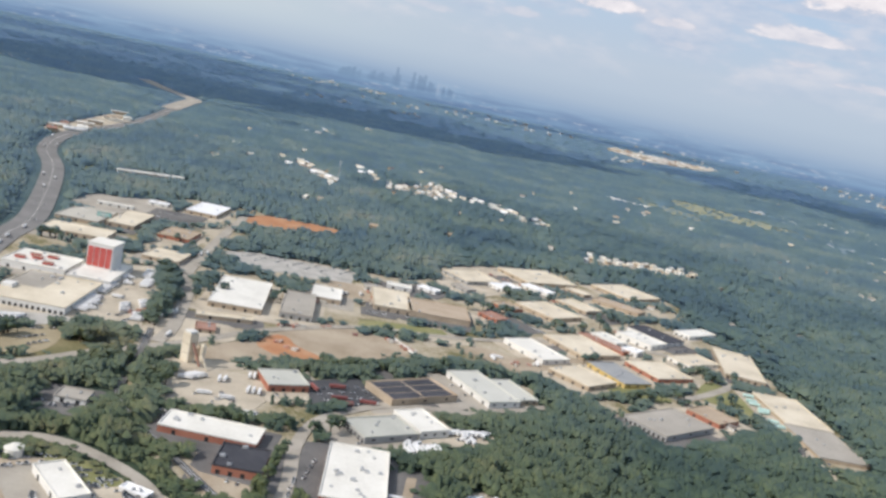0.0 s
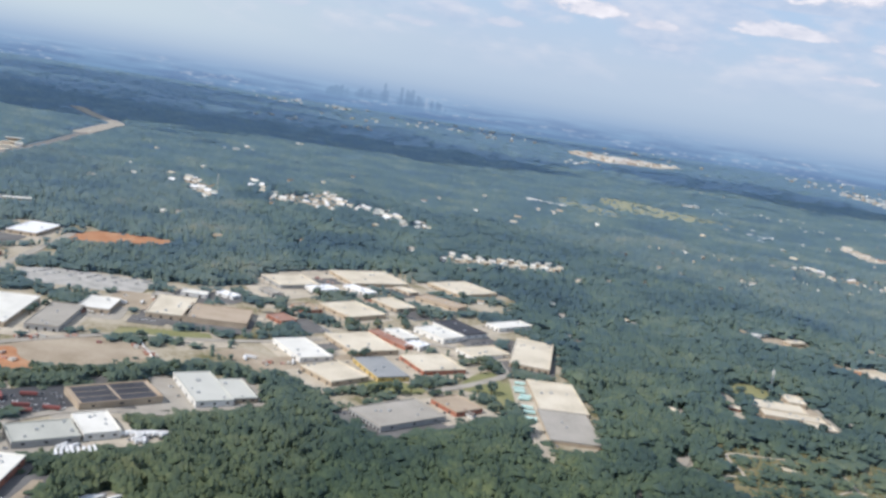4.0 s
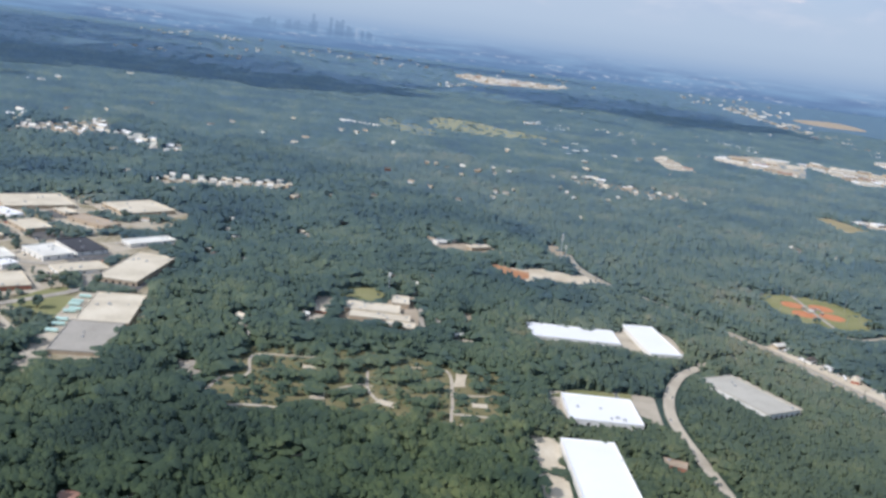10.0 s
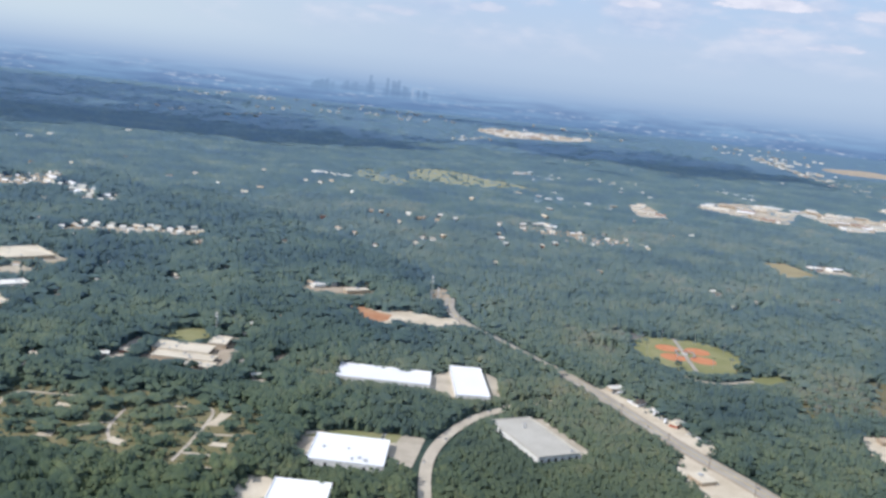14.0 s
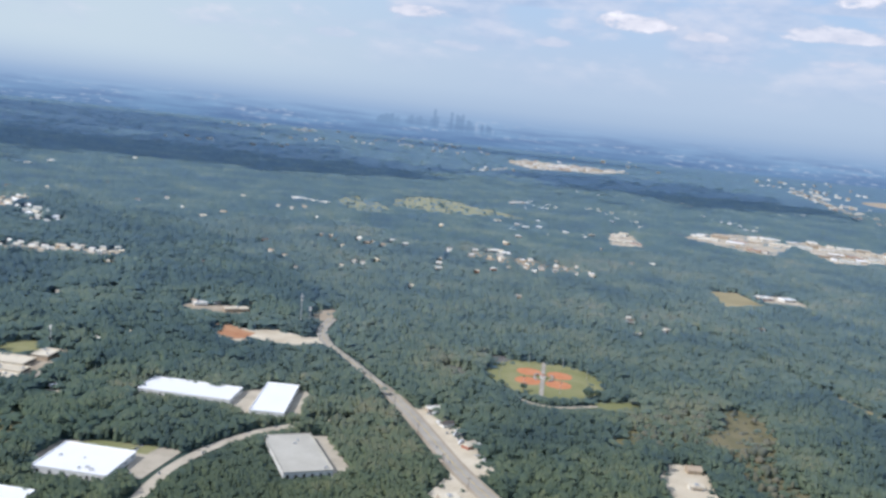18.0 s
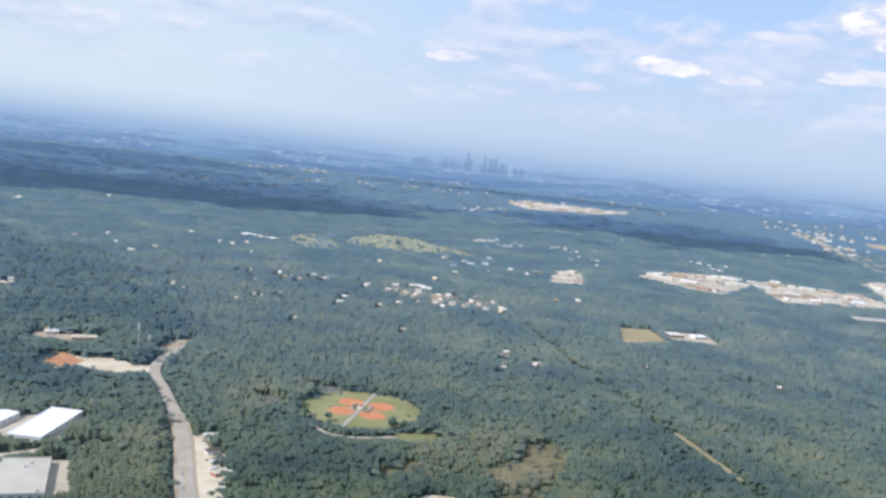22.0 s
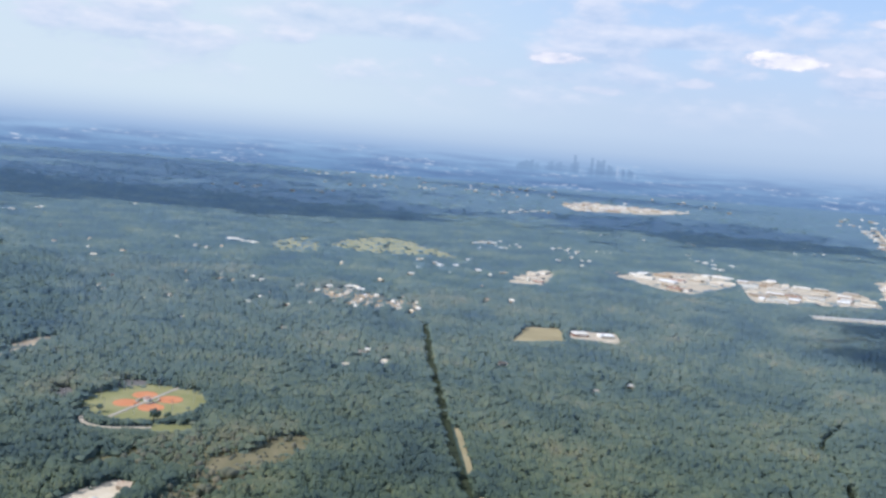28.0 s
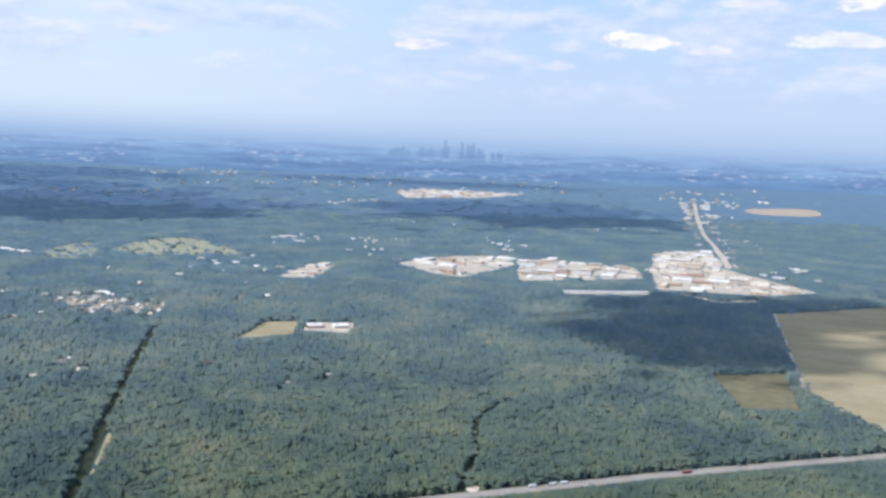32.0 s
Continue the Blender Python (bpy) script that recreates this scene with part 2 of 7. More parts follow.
M["young_canopy"] = material("young_canopy", [(0.0, (0.042, 0.058, 0.022)), (0.35, (0.066, 0.086, 0.03)), (0.65, (0.092, 0.112, 0.038)), (1.0, (0.14, 0.142, 0.055))], 0.07, 1.1, 0.75, 0.4, spec=0.15, vary="island", haze_sheen=0.9, patch=1.6, bump_scale=1.1)
M["far_canopy"] = material("far_canopy", [(0.0, (0.032, 0.046, 0.02)), (0.4, (0.05, 0.072, 0.026)), (0.75, (0.08, 0.10, 0.034)), (1.0, (0.12, 0.13, 0.045))], 0.03, 0.4, 0.8, 0.0, spec=0.1, vary="island", haze_sheen=0.76, patch=2.2)
M["sand"] = material("sand", tones((0.48, 0.40, 0.28), (0.61, 0.53, 0.40), (0.73, 0.66, 0.53)), 0.07, 0.9, 0.9, 0.05)
M["far_wood"] = material("far_wood", tones((0.024, 0.036, 0.02), (0.036, 0.055, 0.026), (0.05, 0.072, 0.034), (0.075, 0.09, 0.045)), 0.022, 0.14, 0.7, 0.0, spec=0.1, patch=1.3, haze_sheen=0.56)
# floor of the cuttings: the shade of the trees is put into this dark colour
M["shade_floor"] = material("shade_floor", tones((0.018, 0.026, 0.013), (0.03, 0.042, 0.02), (0.05, 0.06, 0.03)), 0.1, 1.2, 0.9, 0.1)
M["thicket"] = material("thicket", tones((0.06, 0.07, 0.03), (0.115, 0.11, 0.055), (0.19, 0.155, 0.085)), 0.08, 1.9, 0.85, 0.4, vary="island", haze_sheen=0.6, bump_scale=1.7)
M["grass"] = material("grass", tones((0.17, 0.185, 0.075), (0.25, 0.25, 0.112), (0.34, 0.315, 0.175)), 0.05, 1.5, 0.9, 0.05)
M["pale_lawn"] = material("pale_lawn", tones((0.20, 0.225, 0.14), (0.30, 0.31, 0.21), (0.40, 0.39, 0.29)), 0.06, 0.4, 0.9, 0.05)
M["lot_pale"] = material("lot_pale", tones((0.30, 0.29, 0.265), (0.44, 0.425, 0.39), (0.56, 0.54, 0.50)), 0.15, 1.6, 0.85, 0.0)
M["brush"] = material("brush", tones((0.11, 0.115, 0.05), (0.20, 0.18, 0.09), (0.30, 0.25, 0.15)), 0.08, 0.9, 0.9, 0.1)
M["straw"] = material("straw", tones((0.24, 0.205, 0.115), (0.34, 0.29, 0.17), (0.43, 0.37, 0.24)), 0.02, 0.3, 0.9, 0.05, stretch=(0.6, 1.6, 1))
M["dry_brush"] = material("dry_brush", tones((0.105, 0.105, 0.052), (0.17, 0.155, 0.085), (0.25, 0.215, 0.13)), 0.08, 0.9, 0.9, 0.08)
M["tan_ground"] = material("tan_ground", tones((0.27, 0.225, 0.14), (0.36, 0.305, 0.20), (0.45, 0.385, 0.265)), 0.1, 1.1, 0.9, 0.05)
M["asphalt"] = material("asphalt", tones((0.09, 0.09, 0.09), (0.16, 0.155, 0.15), (0.24, 0.235, 0.22)), 0.06, 1.4, 0.85, 0.0)
M["dark_asphalt"] = material("dark_asphalt", tones((0.05, 0.053, 0.06), (0.08, 0.083, 0.09), (0.125, 0.125, 0.13)), 0.08, 1.4, 0.85, 0.0)
M["freeway"] = material("freeway", tones((0.15, 0.148, 0.145), (0.21, 0.205, 0.20), (0.28, 0.27, 0.26)), 0.05, 1.2, 0.8, 0.0)
M["highway"] = material("highway", tones((0.23, 0.215, 0.195), (0.315, 0.295, 0.265), (0.39, 0.37, 0.33)), 0.08, 1.2, 0.8, 0.0)
M["road"] = material("road", tones((0.29, 0.265, 0.225), (0.395, 0.36, 0.305), (0.48, 0.445, 0.38)), 0.08, 1.2, 0.8, 0.0)
M["concrete"] = material("concrete", tones((0.33, 0.285, 0.22), (0.50, 0.44, 0.345), (0.65, 0.585, 0.47)), 0.07, 1.1, 0.85, 0.0)
M["dirt"] = material("dirt", tones((0.28, 0.225, 0.155), (0.40, 0.33, 0.245), (0.51, 0.44, 0.34)), 0.06, 0.9, 0.9, 0.05)
M["clay"] = material("clay", tones((0.36, 0.155, 0.075), (0.46, 0.23, 0.12), (0.52, 0.34, 0.21)), 0.08, 0.9, 0.9, 0.05)
M["infield"] = material("infield", tones((0.47, 0.18, 0.085), (0.56, 0.23, 0.11), (0.60, 0.29, 0.155)), 0.1, 1.2, 0.9, 0.0)
M["estate_earth"] = material("estate_earth", [(0.0, (0.10, 0.11, 0.045)), (0.25, (0.20, 0.18, 0.09)), (0.42, (0.37, 0.32, 0.225)), (0.7, (0.48, 0.425, 0.33)), (1.0, (0.58, 0.52, 0.42))], 0.045, 0.5, 0.9, 0.05, patch=0.5)
M["roof_pale"] = material("roof_pale", tones((0.40, 0.405, 0.36), (0.55, 0.55, 0.49), (0.64, 0.635, 0.58)), 0.1, 0.9, 0.6, 0.0, vary="object")
M["roof_stone"] = material("roof_stone", tones((0.42, 0.395, 0.335), (0.51, 0.485, 0.42), (0.58, 0.555, 0.485)), 0.08, 0.8, 0.7, 0.0)
M["roof_white"] = material("roof_white", tones((0.64, 0.62, 0.56), (0.79, 0.77, 0.70), (0.88, 0.86, 0.80)), 0.09, 0.9, 0.6, 0.0)
M["roof_bright"] = material("roof_bright", tones((0.86, 0.86, 0.85), (0.90, 0.90, 0.89), (0.93, 0.93, 0.92)), 0.05, 0.7, 0.4, 0.0)
M["roof_cream"] = material("roof_cream", tones((0.52, 0.455, 0.34), (0.69, 0.615, 0.48), (0.82, 0.75, 0.61)), 0.06, 0.8, 0.7, 0.0)
M["roof_grey"] = material("roof_grey", tones((0.31, 0.285, 0.245), (0.41, 0.38, 0.33), (0.49, 0.455, 0.40)), 0.06, 0.8, 0.75, 0.0)
M["roof_tan"] = material("roof_tan", tones((0.33, 0.255, 0.18), (0.45, 0.36, 0.265), (0.54, 0.45, 0.35)), 0.06, 0.8, 0.75, 0.0)
M["roof_dark"] = material("roof_dark", tones((0.035, 0.037, 0.045), (0.06, 0.06, 0.07), (0.09, 0.09, 0.10)), 0.1, 0.9, 0.6, 0.0)
M["roof_red"] = material("roof_red", tones((0.28, 0.15, 0.11), (0.37, 0.21, 0.16), (0.44, 0.29, 0.23)), 0.1, 0.9, 0.7, 0.0)
M["roof_blue"] = material("roof_blue", tones((0.25, 0.262, 0.265), (0.33, 0.338, 0.335), (0.40, 0.40, 0.39)), 0.1, 0.9, 0.5, 0.0)
M["shingle"] = material("shingle", tones((0.07, 0.065, 0.06), (0.16, 0.14, 0.125), (0.32, 0.28, 0.25)), 0.3, 2.0, 0.85, 0.0, vary="object")
M["wall_white"] = material("wall_white", tones((0.60, 0.59, 0.55), (0.72, 0.71, 0.67), (0.80, 0.79, 0.76)), 0.15, 1.3, 0.7, 0.0)
M["wall_tan"] = material("wall_tan", tones((0.32, 0.255, 0.18), (0.42, 0.34, 0.25), (0.50, 0.42, 0.32)), 0.15, 1.3, 0.8, 0.0)
M["wall_brick"] = material("wall_brick", tones((0.27, 0.105, 0.07), (0.36, 0.15, 0.10), (0.42, 0.20, 0.14)), 0.2, 3.0, 0.85, 0.0)
M["wall_grey"] = material("wall_grey", tones((0.26, 0.26, 0.25), (0.34, 0.34, 0.33), (0.42, 0.42, 0.41)), 0.15, 1.3, 0.75, 0.0)
M["yellow"] = material("yellow", tones((0.48, 0.34, 0.11), (0.58, 0.43, 0.16), (0.64, 0.50, 0.24)), 0.3, 2.0, 0.6, 0.0)
M["red"] = material("red", tones((0.40, 0.07, 0.06), (0.50, 0.10, 0.085), (0.56, 0.17, 0.15)), 0.3, 2.0, 0.5, 0.0)
M["faded_red"] = material("faded_red", tones((0.20, 0.065, 0.06), (0.27, 0.095, 0.085), (0.33, 0.14, 0.125)), 0.3, 2.0, 0.6, 0.0, vary="object")
M["teal"] = material("teal", tones((0.24, 0.47, 0.43), (0.32, 0.56, 0.51), (0.40, 0.62, 0.58)), 0.3, 2.0, 0.5, 0.0)
M["pale_green"] = material("pale_green", tones((0.42, 0.62, 0.56), (0.52, 0.72, 0.66), (0.62, 0.78, 0.73)), 0.3, 2.0, 0.6, 0.0)
M["glass"] = material("glass", tones((0.02, 0.03, 0.04), (0.035, 0.05, 0.06)), 0.5, 2.0, 0.08, 0.0, spec=0.6)
M["dark"] = material("dark", tones((0.02, 0.02, 0.022), (0.04, 0.04, 0.042)), 0.5, 3.0, 0.7, 0.0)
M["steel"] = material("steel", tones((0.45, 0.46, 0.47), (0.58, 0.59, 0.60)), 0.5, 3.0, 0.4, 0.0, metal=0.6)
M["paint"] = material("paint", tones((0.02, 0.02, 0.025), (0.30, 0.31, 0.33), (0.75, 0.75, 0.74), (0.82, 0.82, 0.82)), 0.5, 3.0, 0.3, 0.0, vary="object")
M["container"] = material("container", tones((0.10, 0.14, 0.20), (0.42, 0.16, 0.10), (0.50, 0.48, 0.42), (0.72, 0.71, 0.68)), 0.5, 3.0, 0.6, 0.0, vary="object")
M["trailer"] = material("trailer", tones((0.68, 0.68, 0.66), (0.80, 0.80, 0.79), (0.86, 0.86, 0.85)), 0.5, 3.0, 0.45, 0.0, vary="object")
M["wing_paint"] = material("wing_paint", tones((0.57, 0.60, 0.60), (0.64, 0.67, 0.665), (0.69, 0.715, 0.705)), 0.4, 5.0, 0.35, 0.0)
M["wing_edge"] = material("wing_edge", tones((0.38, 0.41, 0.45), (0.46, 0.49, 0.53)), 0.5, 6.0, 0.3, 0.0)
M["bark"] = material("bark", tones((0.07, 0.05, 0.035), (0.12, 0.09, 0.065)), 2.0, 9.0, 0.9, 0.02)
M["vapour"] = material("vapour", tones((0.85, 0.86, 0.88), (0.92, 0.92, 0.93)), 0.004, 0.02, 1.0, 0.0)
n = Nodes(M["vapour"].node_tree)  # thin cloud lets part of the light through
out = next(q for q in n.tree.nodes if q.type == "OUTPUT_MATERIAL")
veil = n.add("ShaderNodeMixShader", {0: 0.22, 1: out.inputs[0].links[0].from_socket, 2: n.add("ShaderNodeBsdfTransparent").outputs[0]})
n.tree.links.new(veil.outputs[0], out.inputs[0])


# ---- mesh helpers ----
def box(bm, x0, y0, z0, x1, y1, z1, bevel=0.0):
    made = bmesh.ops.create_cube(bm, size=1.0, matrix=Matrix.Translation(((x0 + x1) / 2, (y0 + y1) / 2, (z0 + z1) / 2)) @ Matrix.Diagonal((abs(x1 - x0), abs(y1 - y0), abs(z1 - z0), 1)))
    if bevel:
        edges = list({e for v in made["verts"] for e in v.link_edges})
        bmesh.ops.bevel(bm, geom=edges, offset=bevel, segments=1, affect="EDGES")
    return bm


def cone(bm, x, y, z0, z1, r0, r1, sides=12):
    bmesh.ops.create_cone(bm, cap_ends=True, segments=sides, radius1=r0, radius2=r1, depth=z1 - z0, matrix=Matrix.Translation((x, y, (z0 + z1) / 2)))
    return bm


def prism(bm, corners, z0, z1):
    low, high = [bm.verts.new((x, y, z0)) for x, y in corners], [bm.verts.new((x, y, z1)) for x, y in corners]
    k = len(corners)
    bm.faces.new(high)
    bm.faces.new(low[::-1])
    for i in range(k):
        bm.faces.new((low[i], low[(i + 1) % k], high[(i + 1) % k], high[i]))
    bmesh.ops.recalc_face_normals(bm, faces=bm.faces)
    return bm


def part(name, bm, mat, parent=None, label=""):
    """Links a bmesh as one mesh object, under a thing or a part."""
    if isinstance(bm, bmesh.types.BMesh):
        me = bpy.data.meshes.new(name)
        bm.to_mesh(me)
        bm.free()
        me.materials.append(M[mat])
    else:
        me = bm
    ob = new(name, me)
    ob.parent = parent
    if label:
        ob["label"] = label
    return ob


def thing(name, m, label, category, group=""):
    ob = new(name)
    ob.empty_display_size = 0.5
    ob.matrix_world = m
    return tagged(ob, label, category, group)


def place(x, y, angle=0.0, z=0.0):
    return pose(x, y, z, 0, 0, angle)


def blank():
    return bmesh.new()


# ---- ground ----
def grid_sheet(name, x0, y0, x1, y1, z, mat):
    bm = blank()
    vs = [bm.verts.new(p) for p in ((x0, y0, z), (x1, y0, z), (x1, y1, z), (x0, y1, z))]
    bm.faces.new(vs)
    return part(name, bm, mat)


tagged(grid_sheet("ground", -9000, -6000, 9000, 9000, -0.2, "far_wood"), "dark green wooded land reaching to the hazy horizon", "ground", kind="structure")

CLEAR, NARROW, THIN, RAISED, BASES, SHEETS = [], [], [], [], [], []  # outlines without forest; those with tall trees up to their edge


def patch(name, corners, mat, label, z=0.0, clear=True, smooth=0, grow=0.0, thin=None, raised=False):
    """A flat piece of ground 0.15 m thick with softly rounded outline."""
    pts = [Vector(c) for c in corners]
    z += 0.0005 * len(SHEETS)
    SHEETS.append(name)
    for _ in range(smooth):
        pts = [q for a, b in zip(pts, pts[1:] + pts[:1]) for q in (a.lerp(b, 0.22), a.lerp(b, 0.78))]
    if thin:  # share of trees that stand there, and their greatest height
        THIN.append((np.array([tuple(p) for p in pts]), *thin))
    elif clear:
        c = np.array([tuple(p) for p in pts])
        if grow:
            mid = c.mean(0)
            d = c - mid
            c = mid + d * (1 + grow / np.maximum(np.linalg.norm(d, axis=1, keepdims=True), 1e-3))
        (RAISED if raised else CLEAR).append(c)
    bm = blank()
    top = [bm.verts.new((p.x, p.y, z)) for p in pts]
    f = bm.faces.new(top)
    bm.normal_update()
    if f.normal.z < 0:
        f.normal_flip()
    low = bmesh.ops.extrude_face_region(bm, geom=[f])
    bmesh.ops.translate(bm, verts=[v for v in low["geom"] if isinstance(v, bmesh.types.BMVert)], vec=(0, 0, -0.15))
    bmesh.ops.recalc_face_normals(bm, faces=bm.faces)
    bmesh.ops.triangulate(bm, faces=[g for g in bm.faces if len(g.verts) > 4])
    return tagged(part(name, bm, mat), label, name.replace("_", " "), kind="structure")


def spline(points, steps=6):
    """Points along a smooth line through the given ones."""
    p = [Vector(q) for q in points]
    p = [p[0] * 2 - p[1]] + p + [p[-1] * 2 - p[-2]]
    out = []
    for a, b, c, d in zip(p, p[1:], p[2:], p[3:]):
        for i in range(steps):
            t = i / steps
            out.append(0.5 * ((2 * b) + (c - a) * t + (2 * a - 5 * b + 4 * c - d) * t * t + (3 * b - a - 3 * c + d) * t ** 3))
    return out + [p[-2]]


def ribbon(name, points, width, mat, label, z=0.06, verge=1.0, clear=True, kind="structure", steps=6, narrow=False, raised=False):
    line = spline(points, steps)
    left, right, l2, r2 = [], [], [], []
    for i, q in enumerate(line):
        d = (line[min(i + 1, len(line) - 1)] - line[max(i - 1, 0)]).normalized()
        side = Vector((-d.y, d.x))
        left.append(q + side * width / 2)
        right.append(q - side * width / 2)
        l2.append(q + side * (width / 2 + verge))
        r2.append(q - side * (width / 2 + verge))
    if clear:
        for i in range(len(line) - 1):
            (RAISED if raised else NARROW if narrow else CLEAR).append(np.array([tuple(l2[i]), tuple(l2[i + 1]), tuple(r2[i + 1]), tuple(r2[i])]))
    bm = blank()
    va, vb = [bm.verts.new((p.x, p.y, z)) for p in left], [bm.verts.new((p.x, p.y, z)) for p in right]
    for i in range(len(line) - 1):
        bm.faces.new((va[i], vb[i], vb[i + 1], va[i + 1]))
    bm.normal_update()
    low = bmesh.ops.extrude_face_region(bm, geom=list(bm.faces))
    bmesh.ops.translate(bm, verts=[v for v in low["geom"] if isinstance(v, bmesh.types.BMVert)], vec=(0, 0, -0.15))
    bmesh.ops.recalc_face_normals(bm, faces=bm.faces)
    return tagged(part(name, bm, mat), label, name.replace("_", " "), kind=kind), line


# ---- zones of open ground ----
Z1, Z2, Z3 = 0.02, 0.10, 0.18
patch("industrial_ground", [(-270, 395), (-240, 470), (-262, 560), (-235, 620), (-175, 628), (-172, 560), (-150, 500), (-84, 512), (-48, 522), (-45, 590), (-10, 625), (60, 665), (118, 640), (120, 560), (146, 516), (148, 456), (158, 441),
                            (163, 400), (161, 361), (137, 358), (125, 400), (60, 345), (40, 380), (10, 400), (-12, 385), (-35, 370), (-78, 330), (-118, 320), (-140, 300), (-160, 262), (-200, 255), (-260, 300)],
      "estate_earth", "worn dirt and rough grass of an industrial estate", -0.06, smooth=1)
BASES.append(CLEAR.pop())
patch("truck_yard", [(-118, 290), (-88, 312), (-66, 318), (-40, 332), (0, 335), (22, 352), (20, 372), (-14, 372), (-30, 352), (-14, 320), (-8, 288), (-22, 270), (-40, 282), (-46, 262), (-26, 250), (-22, 205), (-8, 180), (-64, 180), (-70, 218), (-100, 236), (-98, 262)],
      "estate_earth", "rough ground between truck yards", -0.05, smooth=1)
BASES.append(CLEAR.pop())
patch("gravel_yard", [(-110, 280), (-108, 296), (-96, 304), (-86, 306), (-82, 297), (-72, 286), (-73, 276), (-82, 271), (-98, 267)], "concrete", "pale brown gravel truck yard", Z2)
patch("red_trailer_lot", [(-66, 314), (-48, 331), (-35, 312), (-47, 296), (-57, 291)], "dark_asphalt", "dark asphalt lot of parked trailers", Z2)
patch("factory_yard", [(-171, 328), (-180, 375), (-178, 393), (-176, 408), (-171, 406), (-162, 374), (-146, 336), (-142, 322), (-156, 326)], "concrete", "pale concrete truck yard of a factory", Z2)
patch("dock_yard", [(-169, 322), (-175, 371), (-180, 412), (-173, 423), (-154, 376), (-138, 330), (-145, 324), (-158, 322)], "concrete", "pale concrete truck yard along a dock front", Z2 + 0.03)
patch("bare_lot", [(-176, 288), (-166, 306), (-157, 309), (-151, 288), (-154, 274), (-166, 272)], "tan_ground", "bare tan lot with parked cars beside a road", Z2 + 0.01, smooth=1)
patch("trailer_yard", [(-214, 290), (-190, 308), (-168, 321), (-159, 320), (-163, 310), (-172, 300), (-184, 286), (-198, 280)], "lot_pale", "pale yard of parked trailers before a cream hall", Z2 + 0.02)
patch("hall_forecourt", [(-45, 222), (-46, 204), (-38, 184), (-8, 184), (-8, 224), (-20, 226)], "road", "broad worn asphalt forecourt", Z2)
patch("hall_parking", [(-48, 224), (-51, 262), (-43, 266), (-39, 225)], "asphalt", "narrow asphalt car park beside a hall", Z2 + 0.02)
patch("siding_gravel", [(-80, 231), (-72, 226), (-57, 225), (-52, 212), (-62, 211), (-74, 222)], "dirt", "pale gravel along a siding", Z2)
patch("junction_ground", [(-138, 330), (-122, 322), (-104, 336), (-98, 350), (-112, 356), (-134, 352)], "concrete", "worn paving round a road junction", Z2 + 0.02)
patch("hall_front_yard", [(-136, 366), (-112, 370), (-84, 376), (-80, 384), (-110, 382), (-138, 378)], "concrete", "worn yard in front of two halls", Z2 + 0.03)
patch("works_yard", [(-92, 442), (-66, 448), (-72, 482), (-96, 474)], "dirt", "sandy yard between halls", Z2 + 0.02)
patch("north_yard", [(-44, 530), (-12, 520), (10, 560), (40, 600), (20, 640), (-20, 612), (-40, 585)], "concrete", "wide pale truck yard", Z2)
patch("middle_yard", [(-16, 400), (12, 384), (40, 416), (60, 432), (50, 440), (10, 408), (-8, 414)], "dirt", "sandy yard along white halls", Z2 + 0.02)
patch("grey_lot", [(-46, 420), (-26, 428), (-8, 412), (-28, 402)], "concrete", "grey concrete lot beside the cross road", Z2 + 0.03)
patch("car_lot", [(-160, 192), (-118, 212), (-96, 212), (-81, 209), (-63, 193), (-70, 172), (-140, 160)], "dirt", "pale sandy lot with parked cars", Z1, smooth=1)
patch("dirt_field", [(-96, 352), (-88, 372), (-71, 391), (-47, 392), (-33, 376), (-52, 352), (-78, 332)], "dirt", "bare brown earth works with pale dust", Z2, smooth=1)
patch("plant_ground", [(-117, 300), (-112, 312), (-96, 320), (-86, 312), (-98, 302), (-108, 297)], "concrete", "worn pale ground round a concrete plant", Z2 + 0.01, smooth=1)
patch("clay_bank", [(-96, 342), (-92, 360), (-86, 360), (-80, 350), (-68, 345), (-66, 338), (-76, 334), (-86, 334)], "clay", "orange red clay bank", Z3, smooth=2)
patch("clay_clearing", [(-190, 592), (-178, 622), (-122, 628), (-124, 604), (-172, 566)], "clay", "bare orange clay clearing beside the wood", Z2, smooth=2)
patch("parking_lot", [(-162, 484), (-146, 497), (-88, 506), (-84, 472), (-140, 462)], "lot_pale", "pale parking lot with rows of vehicles", Z2)
patch("meadow", [(106, 420), (122, 438), (132, 420), (126, 398), (112, 402)], "grass", "mown green meadow", Z2, smooth=2)
patch("trailer_apron", [(144, 342), (139.5, 362), (135.5, 400), (129, 443), (120, 441), (125, 400), (130, 365), (135, 342)], "concrete", "pale concrete loading apron", Z3)
patch("wood_meadow", [(127, 289), (128, 296), (135, 299), (138, 293), (137, 284), (133, 279)], "grass", "small green meadow in the wood", Z1)
patch("lane_lot", [(186, 372), (198, 378), (203, 348), (201, 346), (195, 365)], "road", "pale lot beside a narrow lane", Z1, raised=True)
patch("school_lot", [(226, 434), (228, 448), (227, 488), (232, 492), (238, 474), (237, 446), (232, 436)], "concrete", "worn car park of a school", Z1, raised=True)
patch("school_yard", [(240, 446), (244, 474), (262, 480), (264, 494), (276, 494), (281, 476), (282, 442), (266, 441), (262, 450)], "dirt", "sandy yard round a school", Z1, raised=True)
ribbon("school_lane", [(281, 486), (282, 470), (284, 455), (288, 438)], 2.4, "road", "narrow lane beside a school", 0.2, raised=True)
patch("side_lot", [(294, 436), (297, 442), (311, 446), (312, 438)], "concrete", "pale house lot among trees", Z1, raised=True)
patch("upper_side_lot", [(301, 470), (301, 490), (309, 486), (307, 468)], "dirt", "sandy house lot among trees", Z1, raised=True)
